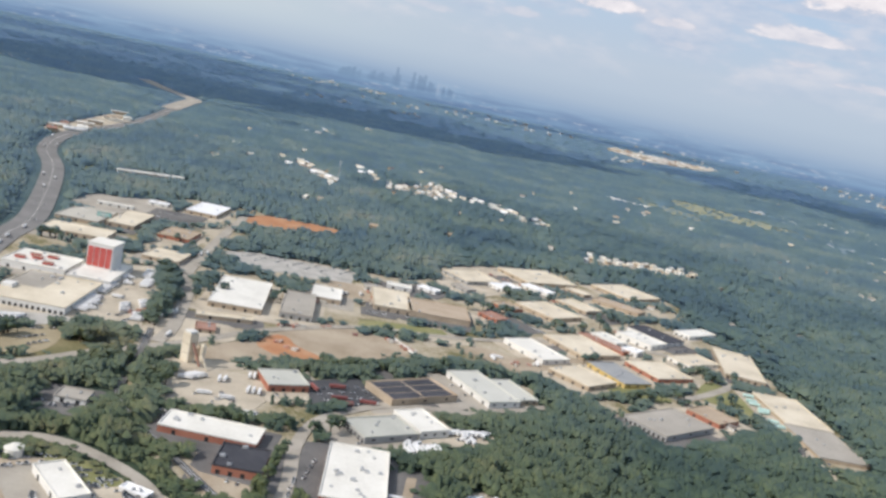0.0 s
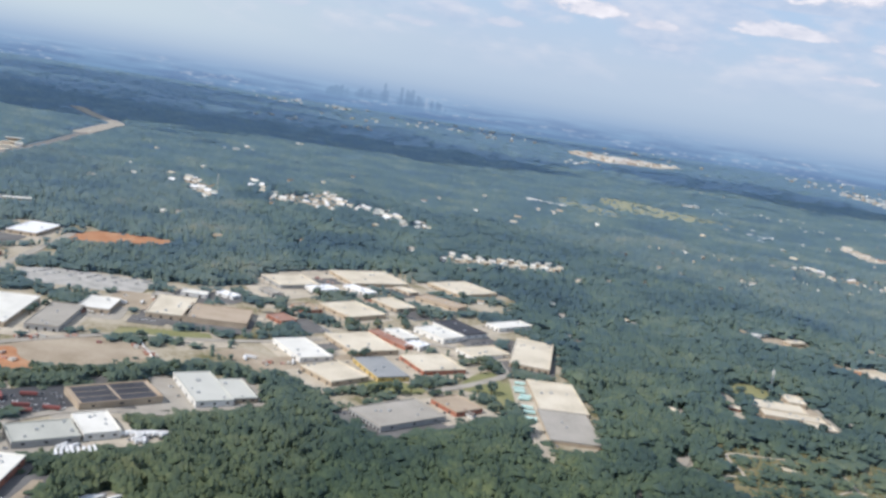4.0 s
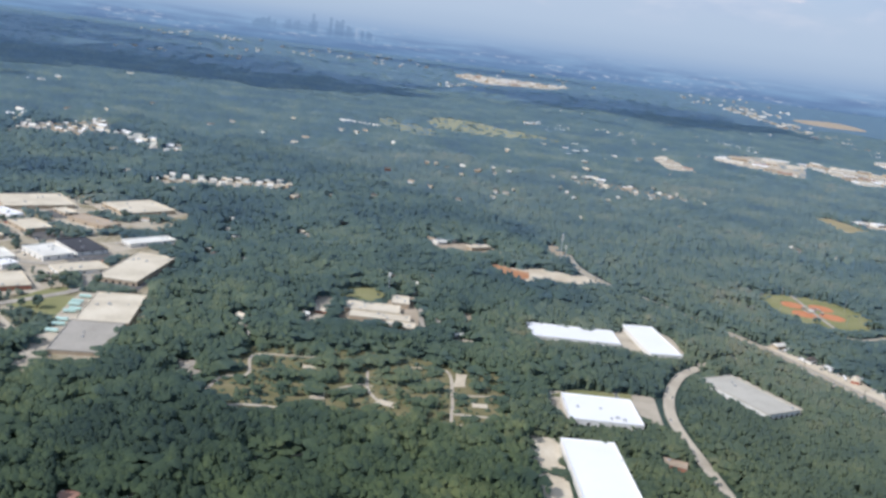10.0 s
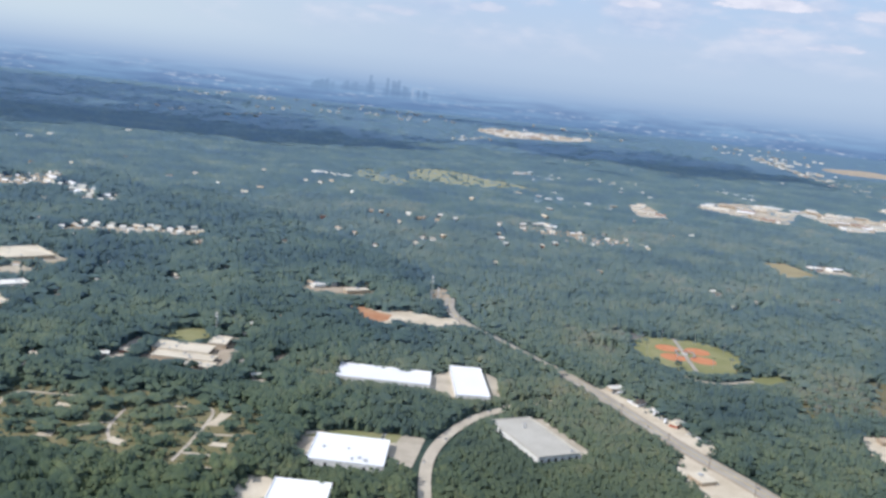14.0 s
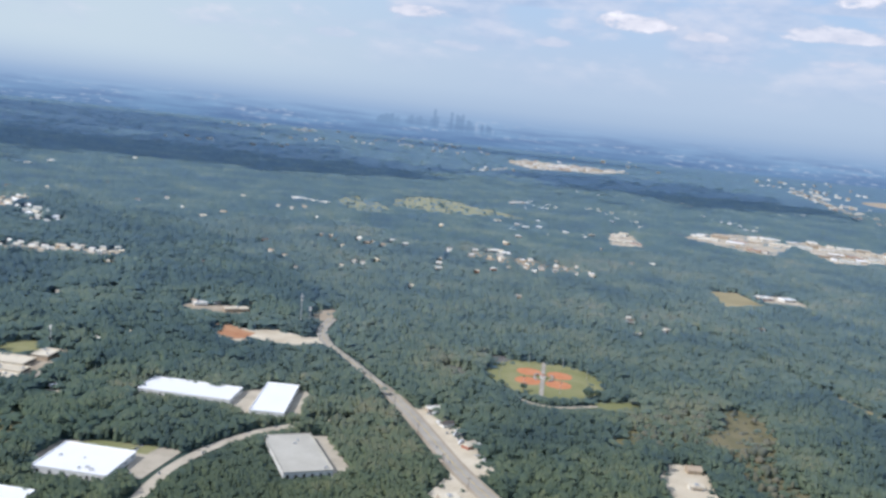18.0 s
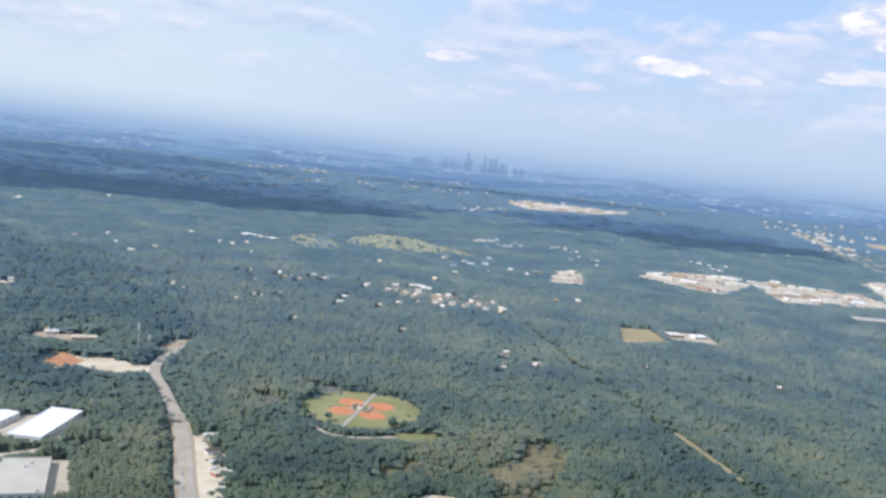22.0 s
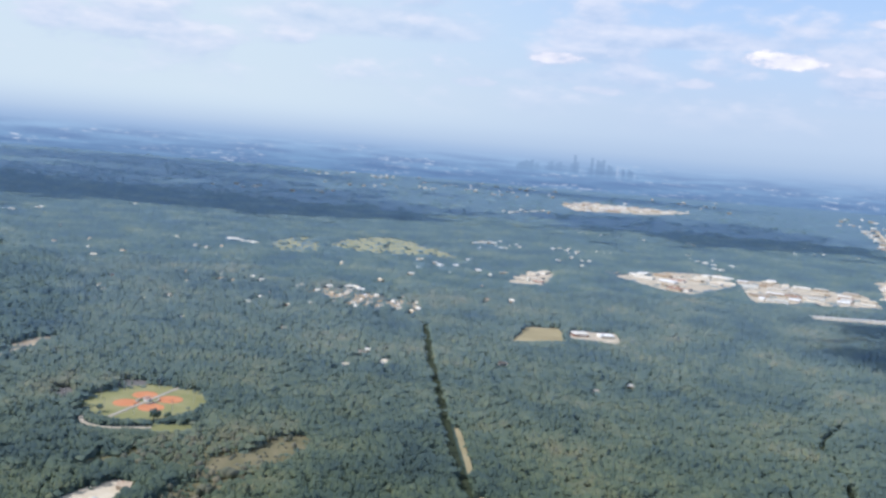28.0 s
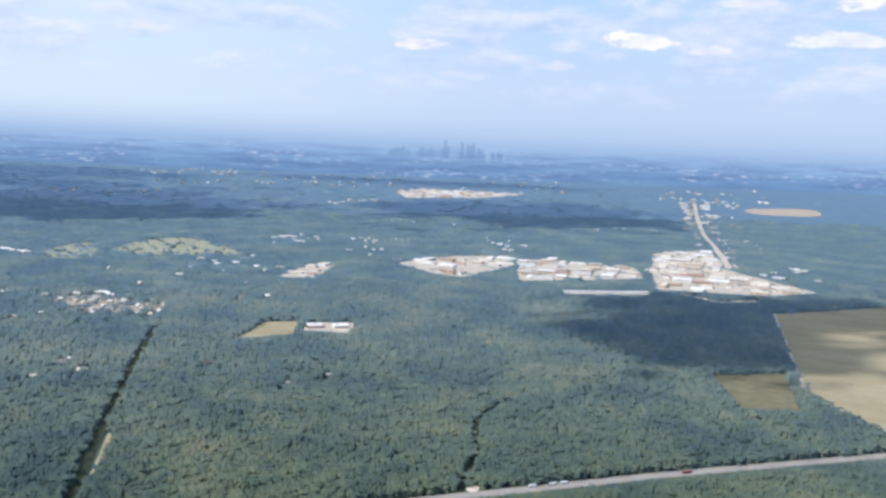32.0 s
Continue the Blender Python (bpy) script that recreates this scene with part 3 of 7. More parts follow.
patch("school_lawn", [(232, 484), (240, 512), (262, 510), (258, 484)], "grass", "dry school lawn", Z2, smooth=2)
patch("ruin_field", [(203, 332), (206, 398), (242, 410), (320, 412), (326, 372), (320, 340), (262, 334)], "brush", "overgrown lots of a cleared housing estate", Z1, smooth=1, thin=(0.22, 4.2))
patch("warehouse_ground", [(338, 378), (339, 391), (352, 396), (376, 400), (387, 400), (385, 370), (379, 366), (372, 386), (348, 384), (347, 364), (341, 365)], "concrete", "worn paving round a white warehouse", Z1, raised=True)
patch("warehouse_lawn", [(339, 386), (352, 397), (377, 400), (376, 391)], "grass", "dry grass behind a white warehouse", Z2, raised=True)
patch("warehouse_yard", [(380, 460), (380, 486), (388, 490), (390, 496), (407, 498), (414, 490), (417, 458), (408, 456), (392, 452)], "concrete", "concrete yard between two white warehouses", Z1, raised=True)
patch("depot_yard", [(424, 436), (436, 441), (456, 408), (450, 399), (434, 400), (420, 424)], "concrete", "concrete yard along a low depot", Z1, raised=True)
patch("sand_strip", [(330, 240), (328, 300), (328, 345), (340, 345), (341, 300), (343, 240)], "sand", "bare sandy strip beside a warehouse", Z2)
patch("sand_clearing", [(316, 589), (314, 600), (324, 604), (335, 598), (348, 609), (361, 604), (373, 599), (384, 602), (389, 588), (378, 576), (364, 574), (351, 577), (346, 566), (336, 565), (325, 576)], "sand", "bare sandy clearing with ragged edges", Z1)
patch("clay_heap_ground", [(316, 590), (316, 598), (325, 601), (336, 593), (345, 591), (344, 576), (336, 568), (325, 579)], "clay", "orange clay ground in a clearing", Z2)
patch("hall_clearing", [(276, 632), (280, 646), (300, 652), (328, 648), (330, 634), (306, 624), (284, 626)], "dirt", "sandy clearing with pale halls near a radio mast", Z1, smooth=1)
patch("road_end_lot", [(364, 642), (360, 664), (362, 684), (372, 688), (376, 664), (374, 646)], "dirt", "bare cluttered ground at the end of a road", Z1, smooth=1)
patch("grass_gap", [(558, 484), (562, 497), (579, 512), (575, 499), (566, 486)], "brush", "small grassy gap in the wood", Z1)
patch("junk_yard", [(464, 496), (468, 503), (478, 494), (481, 484), (492, 478), (494, 464), (506, 455), (505, 445), (512, 434), (510, 424), (502, 424), (488, 446), (474, 472)], "sand", "cluttered roadside yard", Z1)
patch("roadside_lot", [(489, 398), (495, 424), (504, 412), (521, 386), (514, 366), (498, 374)], "sand", "pale sandy roadside lot", Z1)
patch("brown_strip", [(550, 540), (553, 552), (576, 562), (581, 548), (566, 541)], "grass", "strip of dry grass beside the ball fields", Z1)
ribbon("field_drive", [(512, 541), (521, 533), (534, 532), (546, 538), (556, 545)], 2.4, "concrete", "pale drive along the ball fields", 0.2, verge=1.5)
patch("field_parking", [(462, 570), (467, 583), (482, 579), (493, 557), (483, 551)], "asphalt", "grey parking lot among trees beside the ball fields", Z1, smooth=1, thin=(0.1, 3.0))
patch("brush_clearing", [(616, 470), (615, 500), (617, 524), (623, 550), (645, 558), (649, 532), (640, 502), (640, 474), (652, 456), (668, 444), (670, 424), (640, 412), (626, 432), (619, 452)], "dry_brush", "dry brushy clearing with tan grass", Z1, smooth=1, thin=(0.34, 2.4))
patch("tan_clearing", [(608, 508), (626, 506), (640, 530), (643, 552), (631, 556), (621, 544), (610, 526)], "dry_brush", "small open clearing of dry tan grass", Z2, smooth=1)
patch("twig_patch", [(620, 546), (621, 566), (632, 578), (645, 570), (646, 552), (634, 556)], "dry_brush", "patch of reddish bare twigs", Z2, smooth=1, thin=(0.22, 1.8))
patch("house_lot", [(582, 395), (583, 412), (587, 425), (582, 432), (581, 446), (583, 462), (588, 474), (597, 477), (604, 468), (605, 447), (607, 436), (624, 424), (632, 412), (622, 398)], "sand", "bright bare sandy house lot with a drive", Z1)
ribbon("lot_track", [(586, 426), (591, 434), (597, 432), (604, 426), (612, 420), (618, 408)], 1.5, "sand", "pale curved track over a sandy lot", 0.2, clear=False)
patch("lot_grass", [(585, 398), (587, 416), (591, 429), (603, 432), (618, 420), (622, 402)], "tan_ground", "dry grass island on a sandy lot", Z2)
patch("yellow_field", [(672, 905), (668, 984), (699, 998), (717, 942)], "straw", "dry yellow field among woods", Z1)
patch("paved_square", [(714, 958), (712, 998), (754, 1012), (764, 962)], "concrete", "pale paved yard", Z1)
patch("large_field", [(1190, 1230), (1161, 959), (1152, 865), (1171, 816), (1187, 781), (1500, 640), (1800, 1000), (1700, 1370), (1360, 1350)], "straw", "large dry yellow field", Z1)
patch("small_field", [(1084, 905), (1149, 934), (1137, 817), (1091, 810)], "dry_brush", "small brown field", Z1)
patch("cemetery", [(245, 1420), (226, 1560), (262, 1640), (330, 1600), (455, 1470), (440, 1440), (300, 1385)], "pale_lawn", "pale green cemetery lawn", Z1, smooth=1, thin=(0.08, 1.6))
patch("cemetery_annex", [(184, 1340), (149, 1468), (182, 1505), (290, 1330), (217, 1300)], "pale_lawn", "pale green lawn with graves", Z1, smooth=1, thin=(0.25, 1.6))
patch("far_clay", [(300, 1290), (310, 1330), (350, 1310), (340, 1270)], "dirt", "bare reddish ground", Z1, smooth=1, clear=False)
patch("shop_ground_a", [(690, 1470), (758, 1600), (850, 1650), (865, 1520), (810, 1370), (775, 1375)], "concrete", "pale parking ground of a shopping strip", Z1, thin=(0.05, 1.5))
patch("corner_shop_ground", [(577, 1262), (575, 1400), (618, 1412), (628, 1278)], "concrete", "pale ground of a corner shop", Z1, thin=(0.05, 1.5))
patch("shop_ground_b", [(865, 1600), (929, 1650), (938, 1600), (1050, 1590), (1062, 1465), (947, 1398), (880, 1365)], "concrete", "pale parking ground of shops", Z1, thin=(0.05, 1.5))
patch("shop_ground_c", [(1066, 1364), (1068, 1560), (1088, 1800), (1206, 1930), (1190, 1640), (1290, 1430), (1212, 1370)], "concrete", "pale parking ground of a shopping centre", Z1, thin=(0.05, 1.5))
patch("trailer_strip", [(948, 1278), (946, 1296), (1056, 1336), (1060, 1316)], "concrete", "strip of parked trailers", Z1)
patch("side_strip", [(1090, 1345), (1136, 1285), (1196, 1318), (1190, 1332), (1142, 1304), (1098, 1352)], "concrete", "pale side road", Z1)
patch("mall_ground", [(250, 3400), (285, 3720), (720, 3640), (577, 3280), (357, 3090)], "concrete", "pale bare ground of a far mall", Z1)
patch("red_field", [(1465, 3090), (1473, 3390), (1766, 3620), (1700, 3130)], "dirt", "far pinkish bare field", Z1, smooth=2)
patch("shop_ground_w", [(-425, 798), (-455, 780), (-515, 1065), (-470, 1010)], "concrete", "roadside shops ground", Z1)
patch("subdivision", [(825, 476), (825, 499), (840, 515), (859, 529), (883, 540), (901, 540), (910, 527), (906, 508), (864, 486)], "brush", "dry lawns and lots of a small housing estate", Z1, thin=(0.3, 2.6))
ribbon("estate_street", [(827, 480), (841, 498), (859, 511), (876, 518), (891, 519), (903, 513)], 2.2, "concrete", "pale curved street of a housing estate", 0.2)
patch("subdivision_east", [(936, 505), (938, 544), (985, 560), (1020, 545), (1000, 500)], "dirt", "sandy lots of a housing estate", Z1, smooth=2)
patch("ridge_village", [(-150, 905), (-138, 960), (-110, 1046), (-70, 985), (-72, 905)], "dirt", "clearing of a row of town houses", Z1, smooth=1, thin=(0.35, 2.6))

patch("apartment_ground", [(54, 722), (62, 752), (146, 790), (156, 772), (100, 740)], "concrete", "pale court of a town house row", Z1, smooth=1)
patch("village_ground", [(392, 1020), (445, 1060), (556, 1022), (552, 996), (490, 962)], "dirt", "clearing of a wooded village", Z1, smooth=1, thin=(0.35, 3.0))
patch("hill_village", [(-272, 990), (-220, 968), (-180, 858), (-215, 880)], "dirt", "clearing of a settlement", Z1, smooth=1, thin=(0.35, 3.0))
patch("wood_track", [(592, 545), (612, 556), (606, 528)], "brush", "thin brushy wood", Z1, smooth=2, thin=(0.5, 3.5))
patch("bare_thicket", [(560, 500), (580, 540), (612, 560), (618, 520), (600, 480)], "brush", "thicket of bare brownish trees", Z1, smooth=2, thin=(0.6, 4.5))
roads = {}
for key, pts, w, mat, label in (
    ("arterial", [(560, 320), (522, 389), (495, 431), (460, 495), (421, 551), (392, 590), (379, 622), (376, 655)], 6.6, "road", "worn grey two-lane road through the woods"),
    ("access", [(400, 270), (396, 314), (393, 342), (390.5, 366), (391, 386), (396, 408), (406, 431), (418, 446)], 4.8, "concrete", "pale winding access road"),
    ("highway", [(640, 340), (704, 423), (758, 488), (814, 533), (889, 577), (977, 627), (1036, 661), (1107, 698), (1169, 730), (1300, 790)], 7.5, "highway", "grey four-lane highway cut through the forest"),
    ("freeway", [(-225, 340), (-248, 407), (-266, 467), (-337, 609), (-394, 699), (-433, 810), (-465, 1022), (-594, 1489)], 15.0, "freeway", "wide grey freeway between woods"),
    ("estate", [(-48, 180), (-47, 223), (-53, 257), (-52, 280), (-41, 300), (-28, 312), (0, 322)], 4.2, "road", "asphalt estate road"),
    ("spine", [(-126, 317), (-128, 337), (-136, 365), (-145, 394), (-156, 418), (-164, 458), (-173, 505), (-187, 594)], 5.6, "road", "pale estate road past the factory"),
    ("cross", [(-190, 252), (-156, 265), (-139, 291), (-118, 322), (-96, 362), (-63, 398), (-32, 412), (0, 430), (50, 470), (100, 478), (118, 450), (106, 425), (86, 400)], 4.5, "road", "pale cross road of the estate"),
    ("strip", [(1200, 1640), (1215, 1900), (1239, 2427), (1341, 3600)], 12.0, "concrete", "straight pale commercial avenue"),
    ("lane", [(150, 180), (160, 250), (172, 330), (196, 372), (200, 420), (212, 470), (236, 520)], 2.4, "road", "narrow shaded lane in the woods"),
    ("farm_lane", [(1195, 1235), (1163, 960), (1153, 862), (1172, 814), (1190, 778), (1330, 700)], 3.0, "concrete", "pale dirt lane along a field"),
):
    first = len(CLEAR)
    ob, line = ribbon("road_" + key, pts, w, mat, label, 0.26 + 0.008 * len(roads), verge={"highway": 2.0, "freeway": 6.0, "arterial": 3.0, "access": 2.5}.get(key, 1.0), narrow=key == "lane", raised=key == "access")
    roads[key] = line
    if key == "arterial":  # tall trees close over the road on its middle stretch
        hidden = [c for c in CLEAR[first:] if 512 < c[:, 1].mean() < 590]
        CLEAR[first:] = [c for c in CLEAR[first:] if not 512 < c[:, 1].mean() < 590]
        NARROW.extend(hidden)
    if key in ("arterial", "highway", "freeway"):
        # worn centre line
        ribbon("centre_line", pts, 0.16, "yellow" if key != "freeway" else "roof_white", "thin worn paint line on a road", 0.37, clear=False)
ribbon("freeway_far", [(-533, 1258), (-575, 1420), (-600, 1510), (-686, 1605), (-808, 1760)], 26.0, "road", "wide pale stretch of freeway far off", 0.3, verge=14.0)
ribbon("access_end", [(418, 449), (424, 453), (432, 459), (449, 472)], 4.2, "concrete", "shaded end of an access road", 0.3, narrow=True)
ribbon("meadow_drive", [(149, 282), (149, 288), (147, 293)], 2.2, "road", "short grey drive beside a meadow", 0.2, raised=True)
ribbon("lane_piece", [(207, 262), (209, 273), (207, 287)], 2.6, "road", "open stretch of a narrow lane", 0.22, raised=True)
ribbon("arterial_shoulder", [(560, 320), (522, 389), (495, 431), (460, 495), (440, 524)], 9.6, "dirt", "bare sandy shoulders of a road", 0.16, clear=False)
ribbon("railway", [(-112, 258), (-117, 270), (-124, 298), (-134, 330)], 2.6, "asphalt", "dark railway bed of worn ballast", 0.4, verge=0.3)
ribbon("railway_end", [(-38, 186), (-50, 206), (-61, 213), (-82, 231), (-105, 251), (-112, 258)], 2.6, "asphalt", "dark railway bed between trees", 0.4, verge=0.1, narrow=True)
for side in (-0.42, 0.42):
    tagged(ribbon("rail", [(x + side, y + side * 0.4) for x, y in ((-38, 186), (-50, 206), (-61, 213), (-82, 231), (-105, 251), (-117, 268), (-128, 305), (-134, 330))], 0.2, "steel", "dark steel rail on a railway bed", 0.5, clear=False)[0], group="rails")
ribbon("railway_side", [(-113, 268), (-118, 282), (-122, 296), (-125, 308)], 1.8, "tan_ground", "strip of dry grass beside a railway", 0.12, verge=0.3)
# dark ribbon whose colour holds the shade of the trees beside it
ribbon("cutting", [(779, 455), (763, 492), (738, 545), (711.5, 605), (676, 692), (632, 800), (584, 925)], 6.5, "shade_floor", "power-line cutting through the forest with tree shade in its floor colour", 0.05, verge=1.0, narrow=True)
for stretch in ([(705, 638), (715, 614), (726, 588), (735, 566)], [(748, 541), (754, 528), (760, 514)]):
    ribbon("cutting_path", stretch, 3.4, "straw", "sunny dry grass path along a cutting", 0.09, verge=1.0)
ribbon("highway_verge", [(640, 340), (704, 423), (758, 488), (814, 533), (889, 577), (977, 627), (1036, 661), (1107, 698), (1169, 730), (1300, 790)], 10.5, "brush", "dry grass verges of a highway", 0.1, clear=False)
ribbon("small_cutting", [(923, 598), (924, 640), (922, 680), (916, 726), (934, 780)], 3.6, "shade_floor", "narrow cutting in the forest with tree shade in its floor colour", 0.05, verge=1.4, narrow=True)
ribbon("trail", [(668, 560), (676, 585), (694, 610)], 2.0, "straw", "dry grassy trail", 0.05, verge=0.2, narrow=True)


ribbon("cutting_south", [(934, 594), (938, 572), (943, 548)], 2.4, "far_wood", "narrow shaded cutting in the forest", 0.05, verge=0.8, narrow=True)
patch("road_scar", [(925, 606), (927, 618), (931, 622), (933, 612), (931, 604)], "sand", "bare sandy scar beside a highway", Z2, smooth=1)


# ---- buildings ----
def warehouse(x, y, w, d, h, angle, roof, wall, label, name="warehouse", units=4, doors=0, windows=0, seed=1, z=0.0, lip=0.35, group="", apron="", raised=False):
    """A flat-roofed hall: walls, roof with a raised lip, roof units, dock doors along its front, windows along a side."""
    rng = random.Random(seed)
    y, h = y + 0.65 * h, 0.75 * h
    if len(label.split()) < 5:
        label += " in the industrial estate"
    t = thing(name, place(x, y, angle, z), label, name.replace("_", " "), group)
    a, b = w / 2, d / 2
    bm = blank()
    prism(bm, [(-a, -b), (a, -b), (a, b), (-a, b)], 0.0, h)
    part("wall", bm, wall, t)
    bm = blank()
    o = 0.15
    box(bm, -a - o, -b - o, h, a + o, b + o, h + 0.14)
    for s in (-1, 1):
        box(bm, -a - o, s * (b + o) - s * 0.3, h + 0.14, a + o, s * (b + o), h + 0.14 + lip)
        box(bm, s * (a + o) - s * 0.3, -b - o + 0.3, h + 0.14, s * (a + o), b + o - 0.3, h + 0.14 + lip)
    deck = part("roof", bm, roof, t)
    unit = None
    for i in range(units):
        if unit is None:
            bm = blank()
            box(bm, -0.6, -0.4, 0, 0.6, 0.4, 0.55, 0.06)
            cone(bm, 0.2, 0, 0.55, 0.7, 0.3, 0.28, 8)
            ob = part("roof_unit", bm, "steel", deck)
            unit = ob.data
        else:
            ob = part("roof_unit", unit, "steel", deck)
        k = rng.uniform(0.7, 1.4)
        ob.matrix_local = pose(rng.uniform(-a + 1, a - 1), rng.uniform(-b + 1, b - 1), h + 0.14, 0, 0, rng.choice((0, 90))) @ Matrix.Diagonal((k, k, k, 1))
    door = None
    for i in range(doors):
        if door is None:
            bm = blank()
            box(bm, -0.55, -0.09, 0.1, 0.55, 0.0, 1.35)
            box(bm, -0.62, -0.14, 1.35, 0.62, 0.0, 1.45)
            ob = part("dock_door", bm, "dark", t)
            door = ob.data
        else:
            ob = part("dock_door", door, "dark", t)
        ob.matrix_local = place(-a + (i + 0.5) * w / doors, -b)
    pane = None
    for i in range(windows):
        if pane is None:
            bm = blank()
            box(bm, 0.0, -0.6, 0.0, 0.06, 0.6, 0.7)
            ob = part("window", bm, "glass", t)
            pane = ob.data
        else:
            ob = part("window", pane, "glass", t)
        ob.matrix_local = place(a, -b + (i + 0.5) * d / windows, 0, h * 0.45)
    c, s = math.cos(radians(angle)), math.sin(radians(angle))
    if apron:  # paving round the hall, worn to an uneven edge
        f, b2, l, r = rng.uniform(6, 11), rng.uniform(2.5, 6), rng.uniform(2.5, 7), rng.uniform(2.5, 7)
        edge = [(-a - l, -b - f), (a * rng.uniform(-0.5, 0.5), -b - f + rng.uniform(-1, 1)), (a + r, -b - f + rng.uniform(-1, 1)), (a + r + rng.uniform(-1, 1), b * rng.uniform(-0.5, 0.5)), (a + r, b + b2), (a * rng.uniform(-0.5, 0.5), b + b2 + rng.uniform(-0.5, 0.5)), (-a - l, b + b2), (-a - l + rng.uniform(-1, 1), 0)]
        tagged(patch("hall_apron", [(x + c * px - s * py, y + s * px + c * py) for px, py in edge], rng.choice(("concrete", "concrete", "asphalt", "road")) if apron == "any" else apron, "worn paving round a hall with stains", -0.03 + 0.0025 * (seed % 50)), group="hall aprons")
    (RAISED if raised else CLEAR).append(np.array([(x + c * px - s * py, y + s * px + c * py) for px, py in ((-a - 1, -b - 1), (a + 1, -b - 1), (a + 1, b + 1), (-a - 1, b + 1))]))
    return t


ESTATE_A = [  # x, y, width, depth, height, turn
    (-184, 337, 31, 42, 4.0, 8), (-183, 381, 19, 34, 3.6, 9), (-208, 375, 28, 24, 4.0, 8), (-230, 447, 34, 20, 3.0, 11), (-226, 500, 16, 40, 3.0, 8),
    (-192, 492, 18, 24, 2.6, 5), (-209, 581, 20, 36, 3.0, 5), (-176, 438, 19, 20, 2.6, 4), (-122, 400, 24, 48, 3.4, 12), (-95, 404, 15, 40, 3.2, 12)]
for i, (row, (roof, wall, label, units, doors)) in enumerate(zip(ESTATE_A, (
    ("roof_cream", "wall_white", "large cream-roofed distribution hall with a row of dock doors", 9, 14), ("roof_white", "wall_white", "white-roofed factory wing", 5, 6),
    ("roof_white", "wall_white", "white factory hall with red roof vents", 6, 4), ("roof_cream", "wall_tan", "long cream-roofed store beside the freeway", 5, 8),
    ("roof_cream", "wall_tan", "narrow cream-roofed hall", 4, 3), ("roof_tan", "wall_brick", "brown-roofed brick workshop", 3, 2),
    ("roof_bright", "wall_tan", "white-roofed hall beside a clay clearing", 3, 3), ("roof_cream", "wall_tan", "small pale workshop", 3, 2),
    ("roof_white", "wall_tan", "white-roofed hall with vehicles in front", 4, 5), ("roof_grey", "wall_grey", "narrow grey-roofed workshop", 3, 4)))):
    warehouse(*row, roof, wall, label, units=units, doors=doors, windows=3, seed=i, apron="any")

ESTATE_B = [
    (-89, 436, 15, 22, 3.0, 11), (-58, 453, 20, 37, 3.4, 13), (-33, 453, 32, 28, 3.4, 11), (-72, 303, 15, 15, 3.4, 33), (-27, 324, 18, 31, 3.2, -46),
    (-1, 347, 33, 15, 3.2, -53), (11, 352, 22, 11, 2.8, -54), (-31, 281, 15, 21, 3.0, -49), (-19, 294, 18, 12, 3.4, -49), (-78, 249, 30, 12, 3.0, 5), (-63, 233, 14, 15, 3.4, 8)]
for i, (row, (roof, wall, label, units, doors)) in enumerate(zip(ESTATE_B, (
    ("roof_white", "wall_tan", "small white-roofed hall", 2, 2), ("roof_cream", "wall_tan", "cream-roofed half of a long hall", 5, 4),
    ("roof_tan", "wall_tan", "brown-roofed half of a long hall", 2, 0), ("roof_pale", "wall_brick", "pale-roofed depot with brown walls", 3, 4),
    ("roof_tan", "wall_tan", "hall with a dark panelled roof and tan walls", 0, 0), ("roof_pale", "wall_white", "pale-roofed hall at the wood's edge", 4, 4),
    ("roof_pale", "wall_tan", "pale grey annex of a hall", 2, 2), ("roof_pale", "wall_grey", "grey-roofed truck depot", 5, 6),
    ("roof_white", "wall_white", "white-roofed end of a truck depot", 4, 5), ("roof_white", "wall_brick", "white-roofed brick factory", 5, 3),
    ("roof_dark", "wall_brick", "brick workshop with a black roof", 3, 4)))):
    warehouse(*row, roof, wall, label, units=units, doors=doors, windows=3, seed=20 + i, apron="any")

ESTATE_C = [
    (20, 422, 30, 17, 3.0, -49), (43.5, 449, 31, 26, 3.2, -50), (42, 396, 23, 21, 3.0, -40), (60, 414, 28, 16, 3.0, -55), (77, 359, 21, 34, 3.0, -43), (99, 383, 17, 15, 2.8, -44),
    (143, 420.5, 22.5, 41, 2.0, 9), (147.5, 382, 22, 36, 1.9, 9), (131, 485, 21, 52, 3.2, -3), (105, 473, 15, 25, 2.8, -47), (89, 513, 28, 17, 3.2, -43), (79, 494, 23, 17, 3.4, -38)]
for i, (row, (roof, wall, label, units, doors)) in enumerate(zip(ESTATE_C, (
    ("roof_white", "wall_white", "white-roofed hall with clean walls", 3, 3), ("roof_cream", "wall_tan", "broad pale-roofed hall", 5, 4), ("roof_cream", "wall_tan", "pale-roofed hall with a yellow yard", 3, 4),
    ("roof_blue", "yellow", "blue-grey-roofed hall with yellow walls", 3, 5), ("roof_grey", "wall_grey", "large grey-roofed hall with dark dock doors", 5, 9), ("roof_tan", "wall_brick", "small brown-roofed hall", 2, 2),
    ("roof_cream", "wall_tan", "cream-roofed half of a great distribution hall", 3, 0), ("roof_grey", "wall_tan", "grey-roofed half of a great distribution hall", 2, 0),
    ("roof_cream", "wall_tan", "long pale-roofed hall beside the forest", 4, 6), ("roof_cream", "wall_white", "pale low hall", 3, 3), ("roof_dark", "wall_white", "hall with a dark roof", 2, 0),
    ("roof_white", "wall_white", "white works building", 4, 4)))):
    warehouse(*row, roof, wall, label, units=units, doors=doors, windows=3, seed=40 + i, apron="" if i in (6, 7) else "any")

